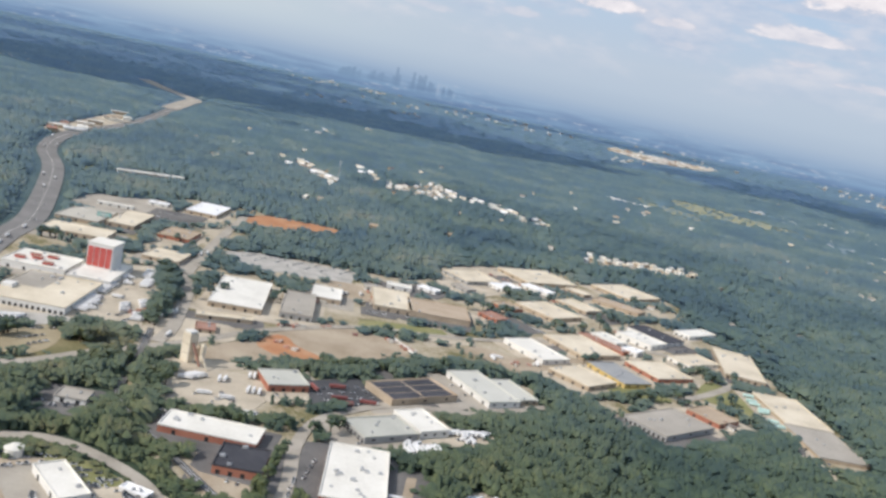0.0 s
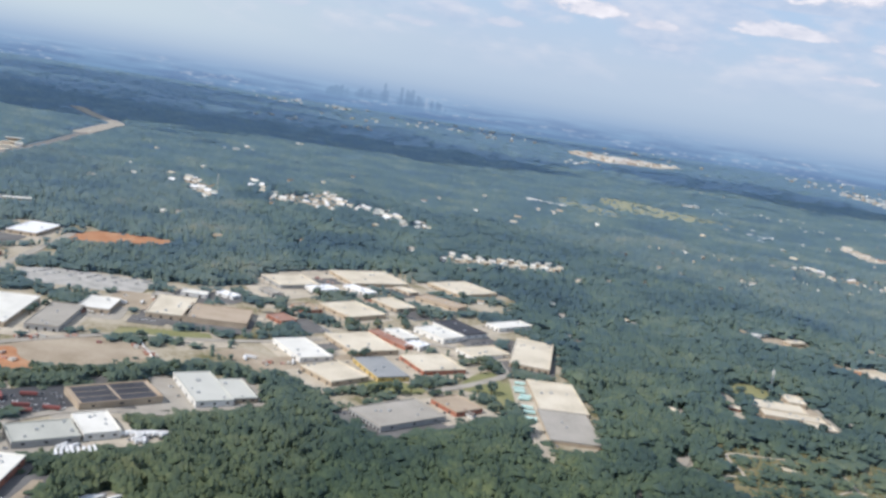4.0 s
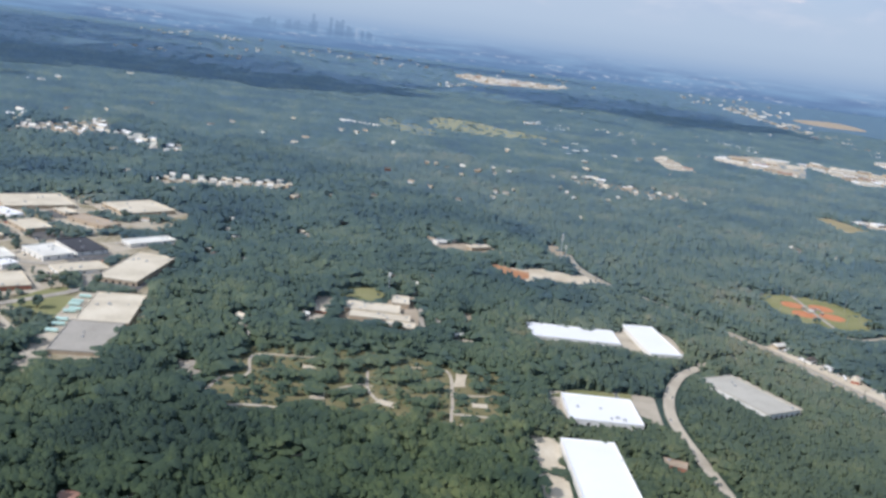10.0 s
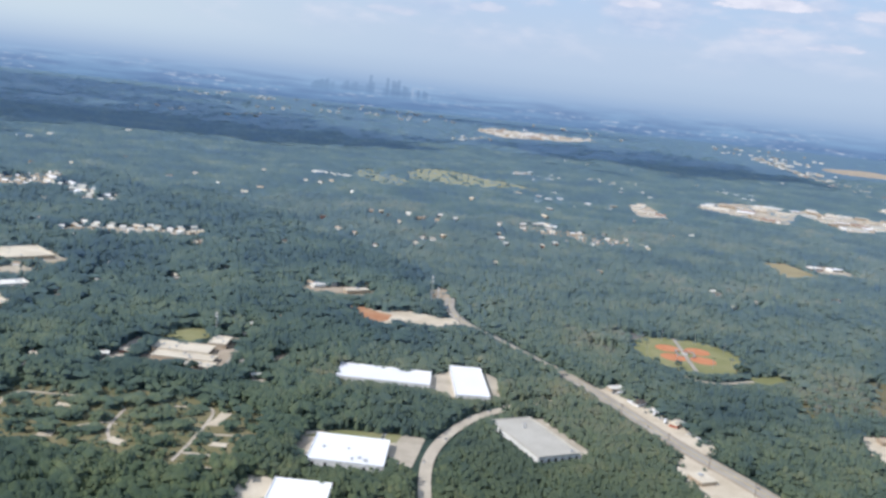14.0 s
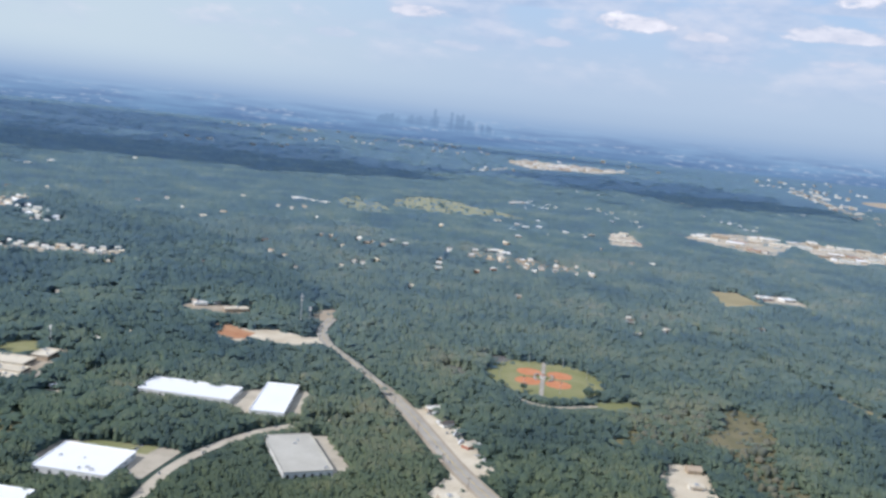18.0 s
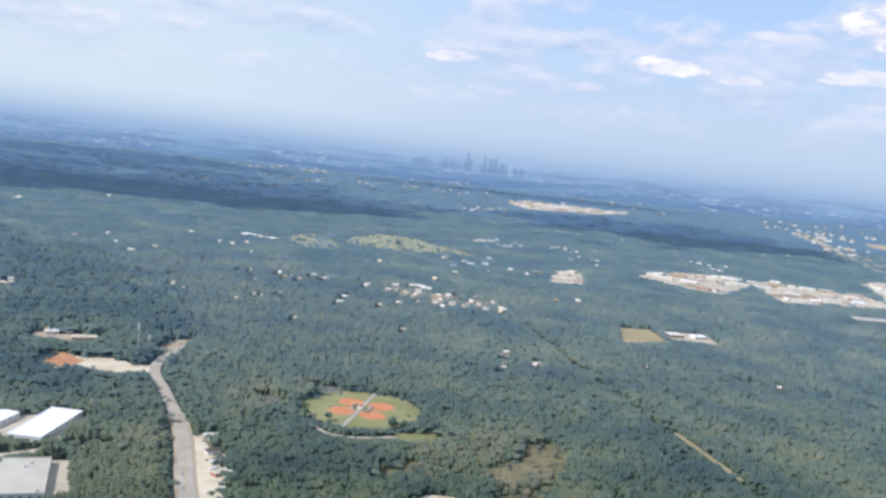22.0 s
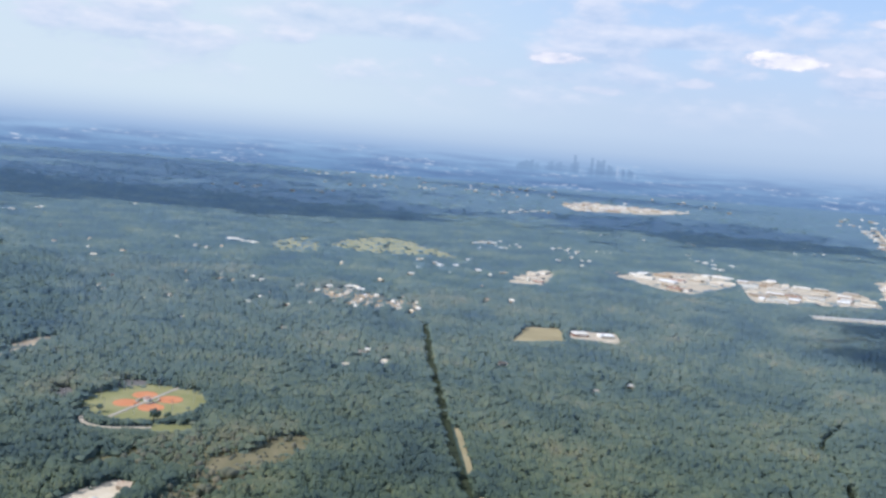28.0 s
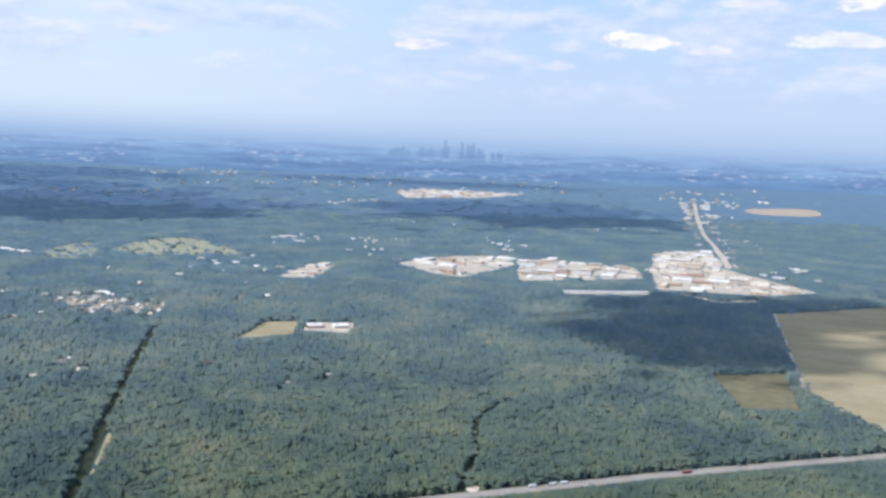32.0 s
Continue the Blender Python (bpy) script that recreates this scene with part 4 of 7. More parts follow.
ESTATE_D = [
    (81, 624, 34, 35, 3.0, -42), (26, 512, 30, 26, 3.2, -40), (18, 606, 36, 42, 3.0, -52), (-24, 559, 27, 28, 3.0, -47), (72, 572, 32, 13, 3.0, -26), (117, 542, 11, 29, 2.8, -43), (82, 437, 24, 24, 2.8, -53),
    (-2, 553, 12, 18, 2.8, -40), (2, 500, 14, 12, 2.8, -40), (45, 545, 24, 16, 2.8, -40), (60, 480, 18, 10, 2.6, -44), (-4, 470, 14, 10, 2.6, -40)]
for i, (row, (roof, wall, label, units)) in enumerate(zip(ESTATE_D, (
    ("roof_cream", "wall_tan", "pale-roofed hall at the estate's edge", 4), ("roof_cream", "wall_tan", "cream-roofed hall", 4), ("roof_cream", "wall_tan", "broad pale hall", 6), ("roof_cream", "wall_grey", "pale hall", 4),
    ("roof_tan", "wall_tan", "long tan hall", 3), ("roof_white", "wall_white", "small white-roofed hall beside the forest", 2), ("roof_cream", "wall_brick", "cream-roofed brick workshop", 3),
    ("roof_bright", "wall_white", "small white-roofed store", 2), ("roof_tan", "wall_brick", "brick store with a tan roof", 2), ("roof_cream", "wall_tan", "tan store", 2), ("roof_white", "wall_white", "white shed", 1), ("roof_red", "wall_brick", "small red-roofed shop", 1)))):
    warehouse(*row, roof, wall, label, units=units, doors=3, windows=2, seed=60 + i, apron="any")

WOODS = [(359, 466, 45, 20, 3.2, 4), (400, 471, 16, 43, 3.4, 9), (360, 371, 29, 25, 3.2, 3), (353, 297, 20, 82, 3.6, 4), (431.5, 410, 20, 40, 3.2, 31), (-31, 241, 18.5, 36, 3.6, 8.6)]
for i, (row, (roof, wall, label, units, doors)) in enumerate(zip(WOODS, (
    ("roof_bright", "wall_white", "long bright white warehouse among trees", 0, 10), ("roof_bright", "wall_white", "bright white warehouse with a side yard", 0, 4), ("roof_bright", "wall_white", "square bright white warehouse with roof vents", 5, 6),
    ("roof_bright", "wall_white", "very long bright white warehouse", 2, 5), ("roof_stone", "wall_white", "stone-grey-roofed depot with white dock doors", 3, 6), ("roof_white", "wall_brick", "white-roofed hall with red brick front", 14, 0)))):
    warehouse(*row, roof, wall, label, units=units, doors=doors, windows=4, seed=80 + i, raised=i < 4, apron="asphalt" if i == 5 else "")
warehouse(381, 332, 9, 5, 2.0, -18, "roof_tan", "wall_brick", "small low building beside the access road", name="shed", units=1, doors=1, windows=1, seed=88, raised=True)
SCHOOL = [(257, 469, 28, 13, 2.6, 3), (270, 485, 9, 13, 3.4, 4), (262, 457, 30, 9, 2.3, 3), (273, 448, 14, 8, 2.0, 2)]
for i, row in enumerate(SCHOOL):
    warehouse(*row, "roof_cream", "wall_tan", ("long low school building with a cream roof", "school hall with a cream roof", "low cream-roofed school wing", "small cream-roofed school annex")[i], name="school", units=4, doors=0, windows=8, seed=90 + i, raised=True)


# halls and lots beside the freeway
warehouse(-247, 488, 24, 34, 2.6, 8, "roof_stone", "wall_tan", "broad flat stone-grey hall beside the freeway", units=5, doors=3, windows=2, seed=111)
warehouse(-252, 533, 22, 4, 2.0, 14, "roof_white", "wall_white", "narrow white-roofed shed on a truck lot", name="shed", units=1, doors=4, windows=0, seed=112)
warehouse(-238, 566, 13, 7, 2.4, 10, "roof_bright", "wall_white", "small bright white hall on a truck lot", units=2, doors=2, windows=1, seed=113)
patch("freeway_lot", [(-274, 518), (-282, 556), (-258, 574), (-228, 578), (-222, 540), (-236, 514)], "road", "worn pale asphalt lot beside the freeway", Z2)
patch("roadside_meadow", [(-340, 650), (-329, 666), (-318, 643), (-327, 625)], "grass", "small green meadow beside the freeway", Z1, smooth=1)
for o in [o for o in scene.objects if o.get("label", "").startswith("large cream-roofed distribution hall")]:
    bm = blank()
    box(bm, -15.3, -2.0, 3.13, -1.0, 20.6, 3.22)
    part("roof_section", bm, "roof_grey", o, "weathered dark grey roof section")
    bm = blank()
    box(bm, -15.0, -8.5, 3.13, -10.5, -3.5, 4.6, 0.1)
    part("roof_house", bm, "wall_white", o, "low white plant room")


# ---- ball fields: four diamonds in an oval ----
OX, OY = 525.0, 584.0
oval = [(OX + 36.0 * math.cos(a), OY + 37.0 * math.sin(a)) for a in (i * math.tau / 40 for i in range(40))]
patch("ball_field", oval, "grass", "oval lawn of four ball fields", Z1)
patch("field_verge", [(488, 600), (482, 612), (490, 622), (506, 618), (498, 606)], "asphalt", "small asphalt parking lot beside the ball fields", Z1, smooth=2, thin=(0.15, 3.0))
for i, (dx, dy) in enumerate(((-9, 10), (9, 10), (-8.5, -9), (9, -9))):
    pts = [(OX + dx + 7.7 * math.cos(a), OY + dy + 7.7 * math.sin(a)) for a in (k * math.tau / 24 for k in range(24))]
    tagged(patch("infield", pts, "infield", "orange clay infield of a ball field", Z2, clear=False), group="ball infields")
ribbon("field_path", [(OX + 0.5, OY - 36), (OX - 0.5, OY), (OX - 1.5, OY + 36)], 2.4, "road", "pale paved path between the ball fields", 0.24, clear=False)


# ---- forest ----
def inside(px, py, poly):
    hit = np.zeros(len(px), bool)
    x, y = poly[:, 0], poly[:, 1]
    k = len(poly)
    j = k - 1
    for i in range(k):
        cross = (y[i] > py) != (y[j] > py)
        hit ^= cross & (px < (x[j] - x[i]) * (py - y[i]) / (y[j] - y[i] + 1e-12) + x[i])
        j = i
    return hit


def open_ground(px, py, outlines=CLEAR):
    hit = np.zeros(len(px), bool)
    for poly in outlines:
        lo, hi = poly.min(0), poly.max(0)
        near = np.flatnonzero((px > lo[0]) & (px < hi[0]) & (py > lo[1]) & (py < hi[1]) & ~hit)
        if len(near):
            hit[near] |= inside(px[near], py[near], poly)
    return hit


def crowns(name, px, py, radius, height, label, rng, cap=None, segs=6, rings=((0.5, 0.93), (1.0, 0.74), (0.82, 0.2)), mat="canopy", boughs=1, smooth=True, even=False):
    """Many uneven tree crowns in one mesh, each of a few leafy boughs: a tip and jittered rings."""
    k = len(px)
    r = radius * np.clip(rng.lognormal(0, 0.2 if even else 0.42, k), 0.45, 2.3)
    h = height * np.clip(rng.normal(1.0, 0.13 if even else 0.22, k), 0.5, 1.5)
    if cap is not None and cap.max() > 50:  # the canopy rises and sinks in slow swells
        h = h * (1 + 0.16 * np.sin(px * 0.06 + 2.2 * np.sin(py * 0.023)) * np.sin(py * 0.05 + 1.9 * np.sin(px * 0.031)))
    if not even and boughs > 1:  # groups of taller and lower trees
        h = h * (1 + 0.17 * np.sin(px * 0.47 + 2.4 * np.sin(py * 0.19)) * np.sin(py * 0.41 + 2.1 * np.sin(px * 0.23)))
    if cap is not None:  # low scrub along the edges of clearings
        r = np.where(cap < h, np.maximum(r * 0.75, 1.0), r)
        h = np.minimum(h, cap * rng.uniform(0.8, 1.2, k))
    if boughs > 1:
        turn = rng.uniform(0, math.tau, k)
        bx, by, br, bh = [px], [py], [r * 0.8], [h]
        for i in range(boughs - 1):
            a = turn + (i + rng.uniform(-0.3, 0.3, k)) * math.tau / (boughs - 1)
            d = r * rng.uniform(0.42, 0.95, k)
            bx.append(px + d * np.cos(a))
            by.append(py + d * np.sin(a))
            br.append(r * rng.uniform(0.30, 0.58, k))
            bh.append(h * rng.uniform(0.66, 0.98, k))
        px, py, r, h = (np.concatenate(q) for q in (bx, by, br, bh))
        k = len(px)
    turn = rng.uniform(0, math.tau, k)
    verts = [np.stack([px + rng.normal(0, 0.2, k) * r, py + rng.normal(0, 0.2, k) * r, h], 1)[:, None]]
    for rr, zz in rings:
        if boughs > 1 and len(rings) == 1:  # the middle clump hangs low and closes the canopy, the outer ones are flat lobes
            zz = np.where(np.arange(k) < k // boughs, 0.1, 0.72)[:, None]
        a = turn[:, None] + (np.arange(segs) + rng.uniform(-0.3, 0.3, (k, segs))) * math.tau / segs
        q = r[:, None] * rr * rng.uniform(0.55, 1.45, (k, segs))
        z = h[:, None] * (zz + rng.uniform(-0.13, 0.1, (k, segs)))
        verts.append(np.stack([px[:, None] + q * np.cos(a), py[:, None] + q * np.sin(a), z], 2))
    v = np.concatenate(verts, 1)
    per = v.shape[1]
    tri = [(0, 1 + i, 1 + (i + 1) % segs) for i in range(segs)]
    for ring in range(len(rings) - 1):
        o, p = 1 + ring * segs, 1 + (ring + 1) * segs
        for i in range(segs):
            j = (i + 1) % segs
            tri += [(o + i, p + i, p + j), (o + i, p + j, o + j)]
    tri = np.array(tri)
    faces = (tri[None] + (np.arange(k) * per)[:, None, None]).reshape(-1, 3)
    me = bpy.data.meshes.new(name)
    me.vertices.add(k * per)
    me.vertices.foreach_set("co", v.reshape(-1).astype(np.float32))
    me.loops.add(faces.size)
    me.loops.foreach_set("vertex_index", faces.reshape(-1).astype(np.int32))
    me.polygons.add(len(faces))
    me.polygons.foreach_set("loop_start", np.arange(0, faces.size, 3, dtype=np.int32))
    me.polygons.foreach_set("use_smooth", np.full(len(faces), smooth))
    me.update(calc_edges=True)
    me.materials.append(M[mat])
    return tagged(new(name, me), label, "forest", kind="stuff")


rng = np.random.default_rng(5)
NEAR_X = np.array([-300, -150, 0, 150, 300, 450, 600, 720, 900, 1000, 1150, 1500.0])
NEAR_Y = np.array([120, 130, 165, 195, 220, 265, 335, 385, 430, 470, 550, 700.0])


def scatter(step, y0, y1, jitter=0.38):
    gx, gy = np.meshgrid(np.arange(-1300, 1900, step), np.arange(100, 3300, step * 0.87))
    gx[1::2] += step / 2
    px, py = gx.ravel() + rng.uniform(-jitter, jitter, gx.size) * step, gy.ravel() + rng.uniform(-jitter, jitter, gx.size) * step
    edge = np.interp(px, NEAR_X, NEAR_Y)
    wave = np.where(py - edge > 90, 50 * np.sin(px * 0.013 + 2 * np.sin(px * 0.004)) + 30 * np.sin(px * 0.051 + py * 0.02), 0)
    keep = (py > edge) & (px > -0.70 * py - 40) & (px < 985 + 0.31 * py) & (py - edge + wave >= y0) & (py - edge + wave < y1)
    px, py = px[keep], py[keep]
    hard = [c for c in CLEAR if len(c) == 4]
    free = ~open_ground(px, py, hard + NARROW + RAISED)
    wob = 1.6 + py / 400  # ragged wood edges
    wx, wy = px + rng.normal(0, 1, len(px)) * wob, py + rng.normal(0, 1, len(px)) * wob
    free &= ~open_ground(wx, wy, [c for c in CLEAR if len(c) != 4] + BASES)
    return px[free], py[free]


def edge_cap(px, py):
    """How high a tree may be: low where open ground begins just beyond it, lower still far away."""
    cap = np.full(len(px), 99.0)
    open_land = CLEAR + BASES + [t[0] for t in THIN if t[2] <= 2.0]
    rise = np.clip(150.0 / np.maximum(py - 60, 1), 0.06, 0.25)
    far = py > 850
    for d in (60.0, 44.0, 32.0, 24.0, 18.0, 14.0, 10.5, 7.5, 5.0, 2.5):
        live = np.flatnonzero(far) if d > 18 else np.arange(len(px))
        x, y = px[live] - 0.17 * d, py[live] + 0.98 * d
        cap[live] = np.where(open_ground(x, y, open_land), 0.5 + rise[live] * d, cap[live])
        cap[live] = np.where(open_ground(x, y, RAISED), np.minimum(cap[live], 1.7 + 0.24 * d), cap[live])
    return cap


def thinned(px, py):
    """Which trees stand, and how high they may be, with sparse zones thinned."""
    keep, cap = np.ones(len(px), bool), edge_cap(px, py)
    gap = np.sin(px * 0.11 + 2.0 * np.sin(py * 0.061)) * np.sin(py * 0.097 + 2.3 * np.sin(px * 0.047)) + rng.normal(0, 0.06, len(px))
    cap = np.where(gap > 0.93, np.minimum(cap, 1.6), cap)  # small gaps with low growth
    for poly, share, top in THIN:
        zone = inside(px, py, poly)
        keep &= ~zone | (rng.uniform(0, 1, len(px)) < share)
        cap = np.where(zone, np.minimum(cap, top), cap)
    return px[keep], py[keep], cap[keep]


CLUMP = ((1.1, 0.6),)  # a leafy clump: a tip and one skirt
YOUNG = [np.array(c, float) for c in (  # stands of younger, even, paler wood
    [(404, 230), (402, 350), (412, 425), (448, 470), (482, 440), (520, 360), (552, 300), (560, 230)],)]


def stands(px, py):
    """Splits places into old broadleaf wood and young wood, with a ragged border."""
    wx, wy = px + 9 * np.sin(py * 0.07 + 2 * np.sin(px * 0.03)) + rng.normal(0, 4, len(px)), py + 9 * np.sin(px * 0.06) + rng.normal(0, 4, len(px))
    return open_ground(wx, wy, YOUNG)


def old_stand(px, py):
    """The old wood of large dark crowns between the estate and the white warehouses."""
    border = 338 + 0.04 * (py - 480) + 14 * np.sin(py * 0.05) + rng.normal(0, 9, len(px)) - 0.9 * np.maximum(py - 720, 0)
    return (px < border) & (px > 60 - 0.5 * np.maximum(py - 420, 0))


def plant_forest():
    px, py, cap = thinned(*scatter(2.7, 0, 165))
    young, old = stands(px, py), old_stand(px, py)
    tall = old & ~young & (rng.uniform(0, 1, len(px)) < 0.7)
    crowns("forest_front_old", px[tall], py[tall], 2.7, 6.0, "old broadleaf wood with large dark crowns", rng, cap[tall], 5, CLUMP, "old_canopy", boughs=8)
    plain = ~young & ~old
    crowns("forest_front", px[plain], py[plain], 2.0, 5.4, "dense green broadleaf forest with uneven leafy crowns", rng, cap[plain], 5, CLUMP, boughs=6)
    crowns("forest_front_young", px[young], py[young], 1.7, 4.6, "young even wood with small pale green crowns", rng, cap[young], 5, CLUMP, "young_canopy", boughs=5, even=True)
    px, py, cap = thinned(*scatter(2.9, 165, 400))
    young, old = stands(px, py), old_stand(px, py)
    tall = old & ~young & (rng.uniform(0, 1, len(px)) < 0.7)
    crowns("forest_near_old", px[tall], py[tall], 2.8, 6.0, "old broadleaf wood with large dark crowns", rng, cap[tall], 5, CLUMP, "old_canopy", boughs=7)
    plain = ~young & ~old
    crowns("forest_near", px[plain], py[plain], 2.1, 5.4, "dense green broadleaf forest with uneven crowns", rng, cap[plain], 5, CLUMP, boughs=5)
    crowns("forest_near_young", px[young], py[young], 1.8, 4.6, "young even wood of small crowns", rng, cap[young], 5, CLUMP, "young_canopy", boughs=4, even=True)
    px, py, cap = thinned(*scatter(3.4, 400, 860))
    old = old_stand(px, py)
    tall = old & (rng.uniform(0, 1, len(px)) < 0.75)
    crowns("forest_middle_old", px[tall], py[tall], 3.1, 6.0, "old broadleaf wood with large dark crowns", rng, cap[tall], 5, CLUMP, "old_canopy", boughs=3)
    crowns("forest_middle", px[~old], py[~old], 2.5, 5.4, "dense green broadleaf forest", rng, cap[~old], 5, CLUMP, boughs=2)
    px, py = scatter(6.4, 860, 2100)
    keep = rng.uniform(860, 2300, len(px)) > py - np.interp(px, NEAR_X, NEAR_Y) - 300
    px, py, cap = thinned(px[keep], py[keep])
    crowns("forest_far", px, py, 4.4, 4.2, "distant green forest canopy", rng, cap, 5, ((1.2, 0.1),), "far_canopy")
    tx, ty = rng.uniform(556, 648, 420), rng.uniform(448, 566, 420)
    zone = np.zeros(420, bool)
    for poly, share, top in [t for t in THIN if 540 < t[0][:, 0].mean() < 660 and t[0][:, 1].mean() < 600]:
        zone |= inside(tx, ty, poly)
    zone &= ~open_ground(tx, ty) & (rng.uniform(0, 1, 420) < 0.65)
    crowns("thicket", tx[zone], ty[zone], 1.5, 3.6, "thicket of brownish half-bare trees", rng, None, 6, ((0.4, 0.95), (0.9, 0.7), (0.7, 0.1)), "thicket")
    gx, gy = rng.uniform(140, 460, 260), rng.uniform(1300, 1640, 260)
    zone = open_ground(gx, gy, [t[0] for t in THIN if 150 < t[0][:, 0].mean() < 360 and t[0][:, 1].mean() > 1300])
    crowns("cemetery_trees", gx[zone], gy[zone], 2.6, 2.4, "scattered trees on a cemetery lawn", rng, None, 5, ((0.9, 0.8), (1.0, 0.1)), "far_canopy")
    sx, sy = rng.uniform(200, 328, 1100), rng.uniform(328, 414, 1100)
    zone = open_ground(sx, sy, [t[0] for t in THIN if 240 < t[0][:, 0].mean() < 280 and t[0][:, 1].mean() < 400]) & ~open_ground(sx, sy)
    crowns("scrub", sx[zone], sy[zone], 0.9, 0.9, "low green scrub on cleared lots", rng, None, 5, ((0.9, 0.8), (1.1, 0.1)), "canopy")
    sx, sy = rng.uniform(555, 660, 900), rng.uniform(415, 560, 900)
    zone = open_ground(sx, sy, [c for c in CLEAR if len(c) > 4 and 560 < c[:, 0].mean() < 660 and 440 < c[:, 1].mean() < 560 and c[:, 0].min() > 555])
    zone &= rng.uniform(0, 1, 900) < 0.35
    crowns("clearing_scrub", sx[zone], sy[zone], 0.9, 1.0, "low tan and green scrub in a clearing", rng, None, 5, ((0.9, 0.8), (1.1, 0.1)), "thicket")
    py = 1300 + 3300 * rng.uniform(0, 1, 2500) ** 1.2
    px = rng.uniform(-0.72, 0.31, 2500) * py + rng.uniform(-40, 985, 2500) * (py > 0) * rng.uniform(0, 1, 2500)
    free = ~open_ground(px, py, CLEAR + [t[0] for t in THIN])
    crowns("forest_distant", px[free], py[free], 11.0, 3.2, "scattered crowns of far woods", rng, None, 6, ((0.6, 0.9), (1.2, 0.05)), "far_canopy")


# ---- houses, stores, far buildings ----
def house(x, y, angle, w, d, h, wall, roof, label, group="", seed=0):
    """A gabled house: walls, roof, chimney, door, windows."""
    r = random.Random(seed)
    t = thing("house", place(x, y, angle), label, "house", group)
    a, b = w / 2, d / 2
    bm = blank()
    prism(bm, [(-a, -b), (a, -b), (a, b), (-a, b)], 0, h)
    part("wall", bm, wall, t)
    bm = blank()
    o, rise = 0.25, d * 0.28
    ends = []
    for sx in (-a - o, a + o):
        ends.append([bm.verts.new(q) for q in ((sx, -b - o, h - 0.05), (sx, b + o, h - 0.05), (sx, 0, h + rise))])
    p, q = ends
    for f in ((p[0], p[1], p[2]), (q[1], q[0], q[2]), (p[0], p[2], q[2], q[0]), (p[2], p[1], q[1], q[2]), (p[1], p[0], q[0], q[1])):
        bm.faces.new(f)
    bmesh.ops.recalc_face_normals(bm, faces=bm.faces)
    deck = part("roof", bm, roof, t)
    if y > 560:  # too far off for more than walls and roof to show
        CLEAR.append(np.array([(x - 3.4, y - 14), (x + 3.4, y - 14), (x + 3.4, y + 1.8), (x - 3.4, y + 1.8)]))
        return t
    bm = blank()
    cx = r.uniform(-a * 0.6, a * 0.6)
    box(bm, cx - 0.15, -0.2, h, cx + 0.15, 0.2, h + rise + 0.35)
    part("chimney", bm, "wall_brick", deck)
    bm = blank()
    box(bm, -0.2, -b - 0.04, 0, 0.2, -b, 0.8)
    part("door", bm, "dark", t)
    for k in (-0.6, 0.6)[:1 if y > 600 else 2]:
        bm = blank()
        box(bm, k * a - 0.25, -b - 0.03, 0.35, k * a + 0.25, -b, 0.8)
        part("window", bm, "glass", t)
    CLEAR.append(np.array([(x - 2.4, y - 5.5), (x + 2.4, y - 5.5), (x + 2.6, y + 1.8), (x - 2.6, y + 1.8)]))
    return t


def store(x, y, angle, w, d, h, roof, wall, label, name="store", group="", seed=0, front=True):
    """A far flat-roofed building: walls, roof slab, front canopy, one roof unit."""
    r = random.Random(seed)
    t = thing(name, place(x, y, angle), label, name.replace("_", " "), group)
    a, b = w / 2, d / 2
    bm = blank()
    prism(bm, [(-a, -b), (a, -b), (a, b), (-a, b)], 0, h)
    part("wall", bm, wall, t)
    bm = blank()
    box(bm, -a - 0.2, -b - 0.2, h, a + 0.2, b + 0.2, h + 0.4)
    deck = part("roof", bm, roof, t)
    if front:
        bm = blank()
        box(bm, -a * 0.8, -b - 0.9, h * 0.6, a * 0.8, -b, h * 0.72)
        part("canopy", bm, r.choice(("wall_tan", "wall_white", "wall_white", "roof_tan")), t)
    if front:
        bm = blank()
        box(bm, -1, -0.8, h + 0.4, 1, 0.8, h + 1.1, 0.1)
        part("roof_unit", bm, "steel", deck).location = (r.uniform(-a, a) * 0.6, r.uniform(-b, b) * 0.5, 0)
    return t


def spread(poly, step, seed, turn=0.0, jitter=0.3):
    """Places on a turned grid inside an outline."""
    r = random.Random(seed)
    poly = np.array(poly, float)
    mid = poly.mean(0)
    size = np.abs(poly - mid).max() * 1.5
    c, s = math.cos(radians(turn)), math.sin(radians(turn))
    out = []
    k = int(size // step) + 1
    for i in range(-k, k + 1):
        for j in range(-k, k + 1):
            u, v = (i + r.uniform(-jitter, jitter)) * step, (j + r.uniform(-jitter, jitter)) * step
            q = mid + (c * u - s * v, s * u + c * v)
            if inside(np.array([q[0]]), np.array([q[1]]), poly)[0]:
                out.append((float(q[0]), float(q[1])))
    return out


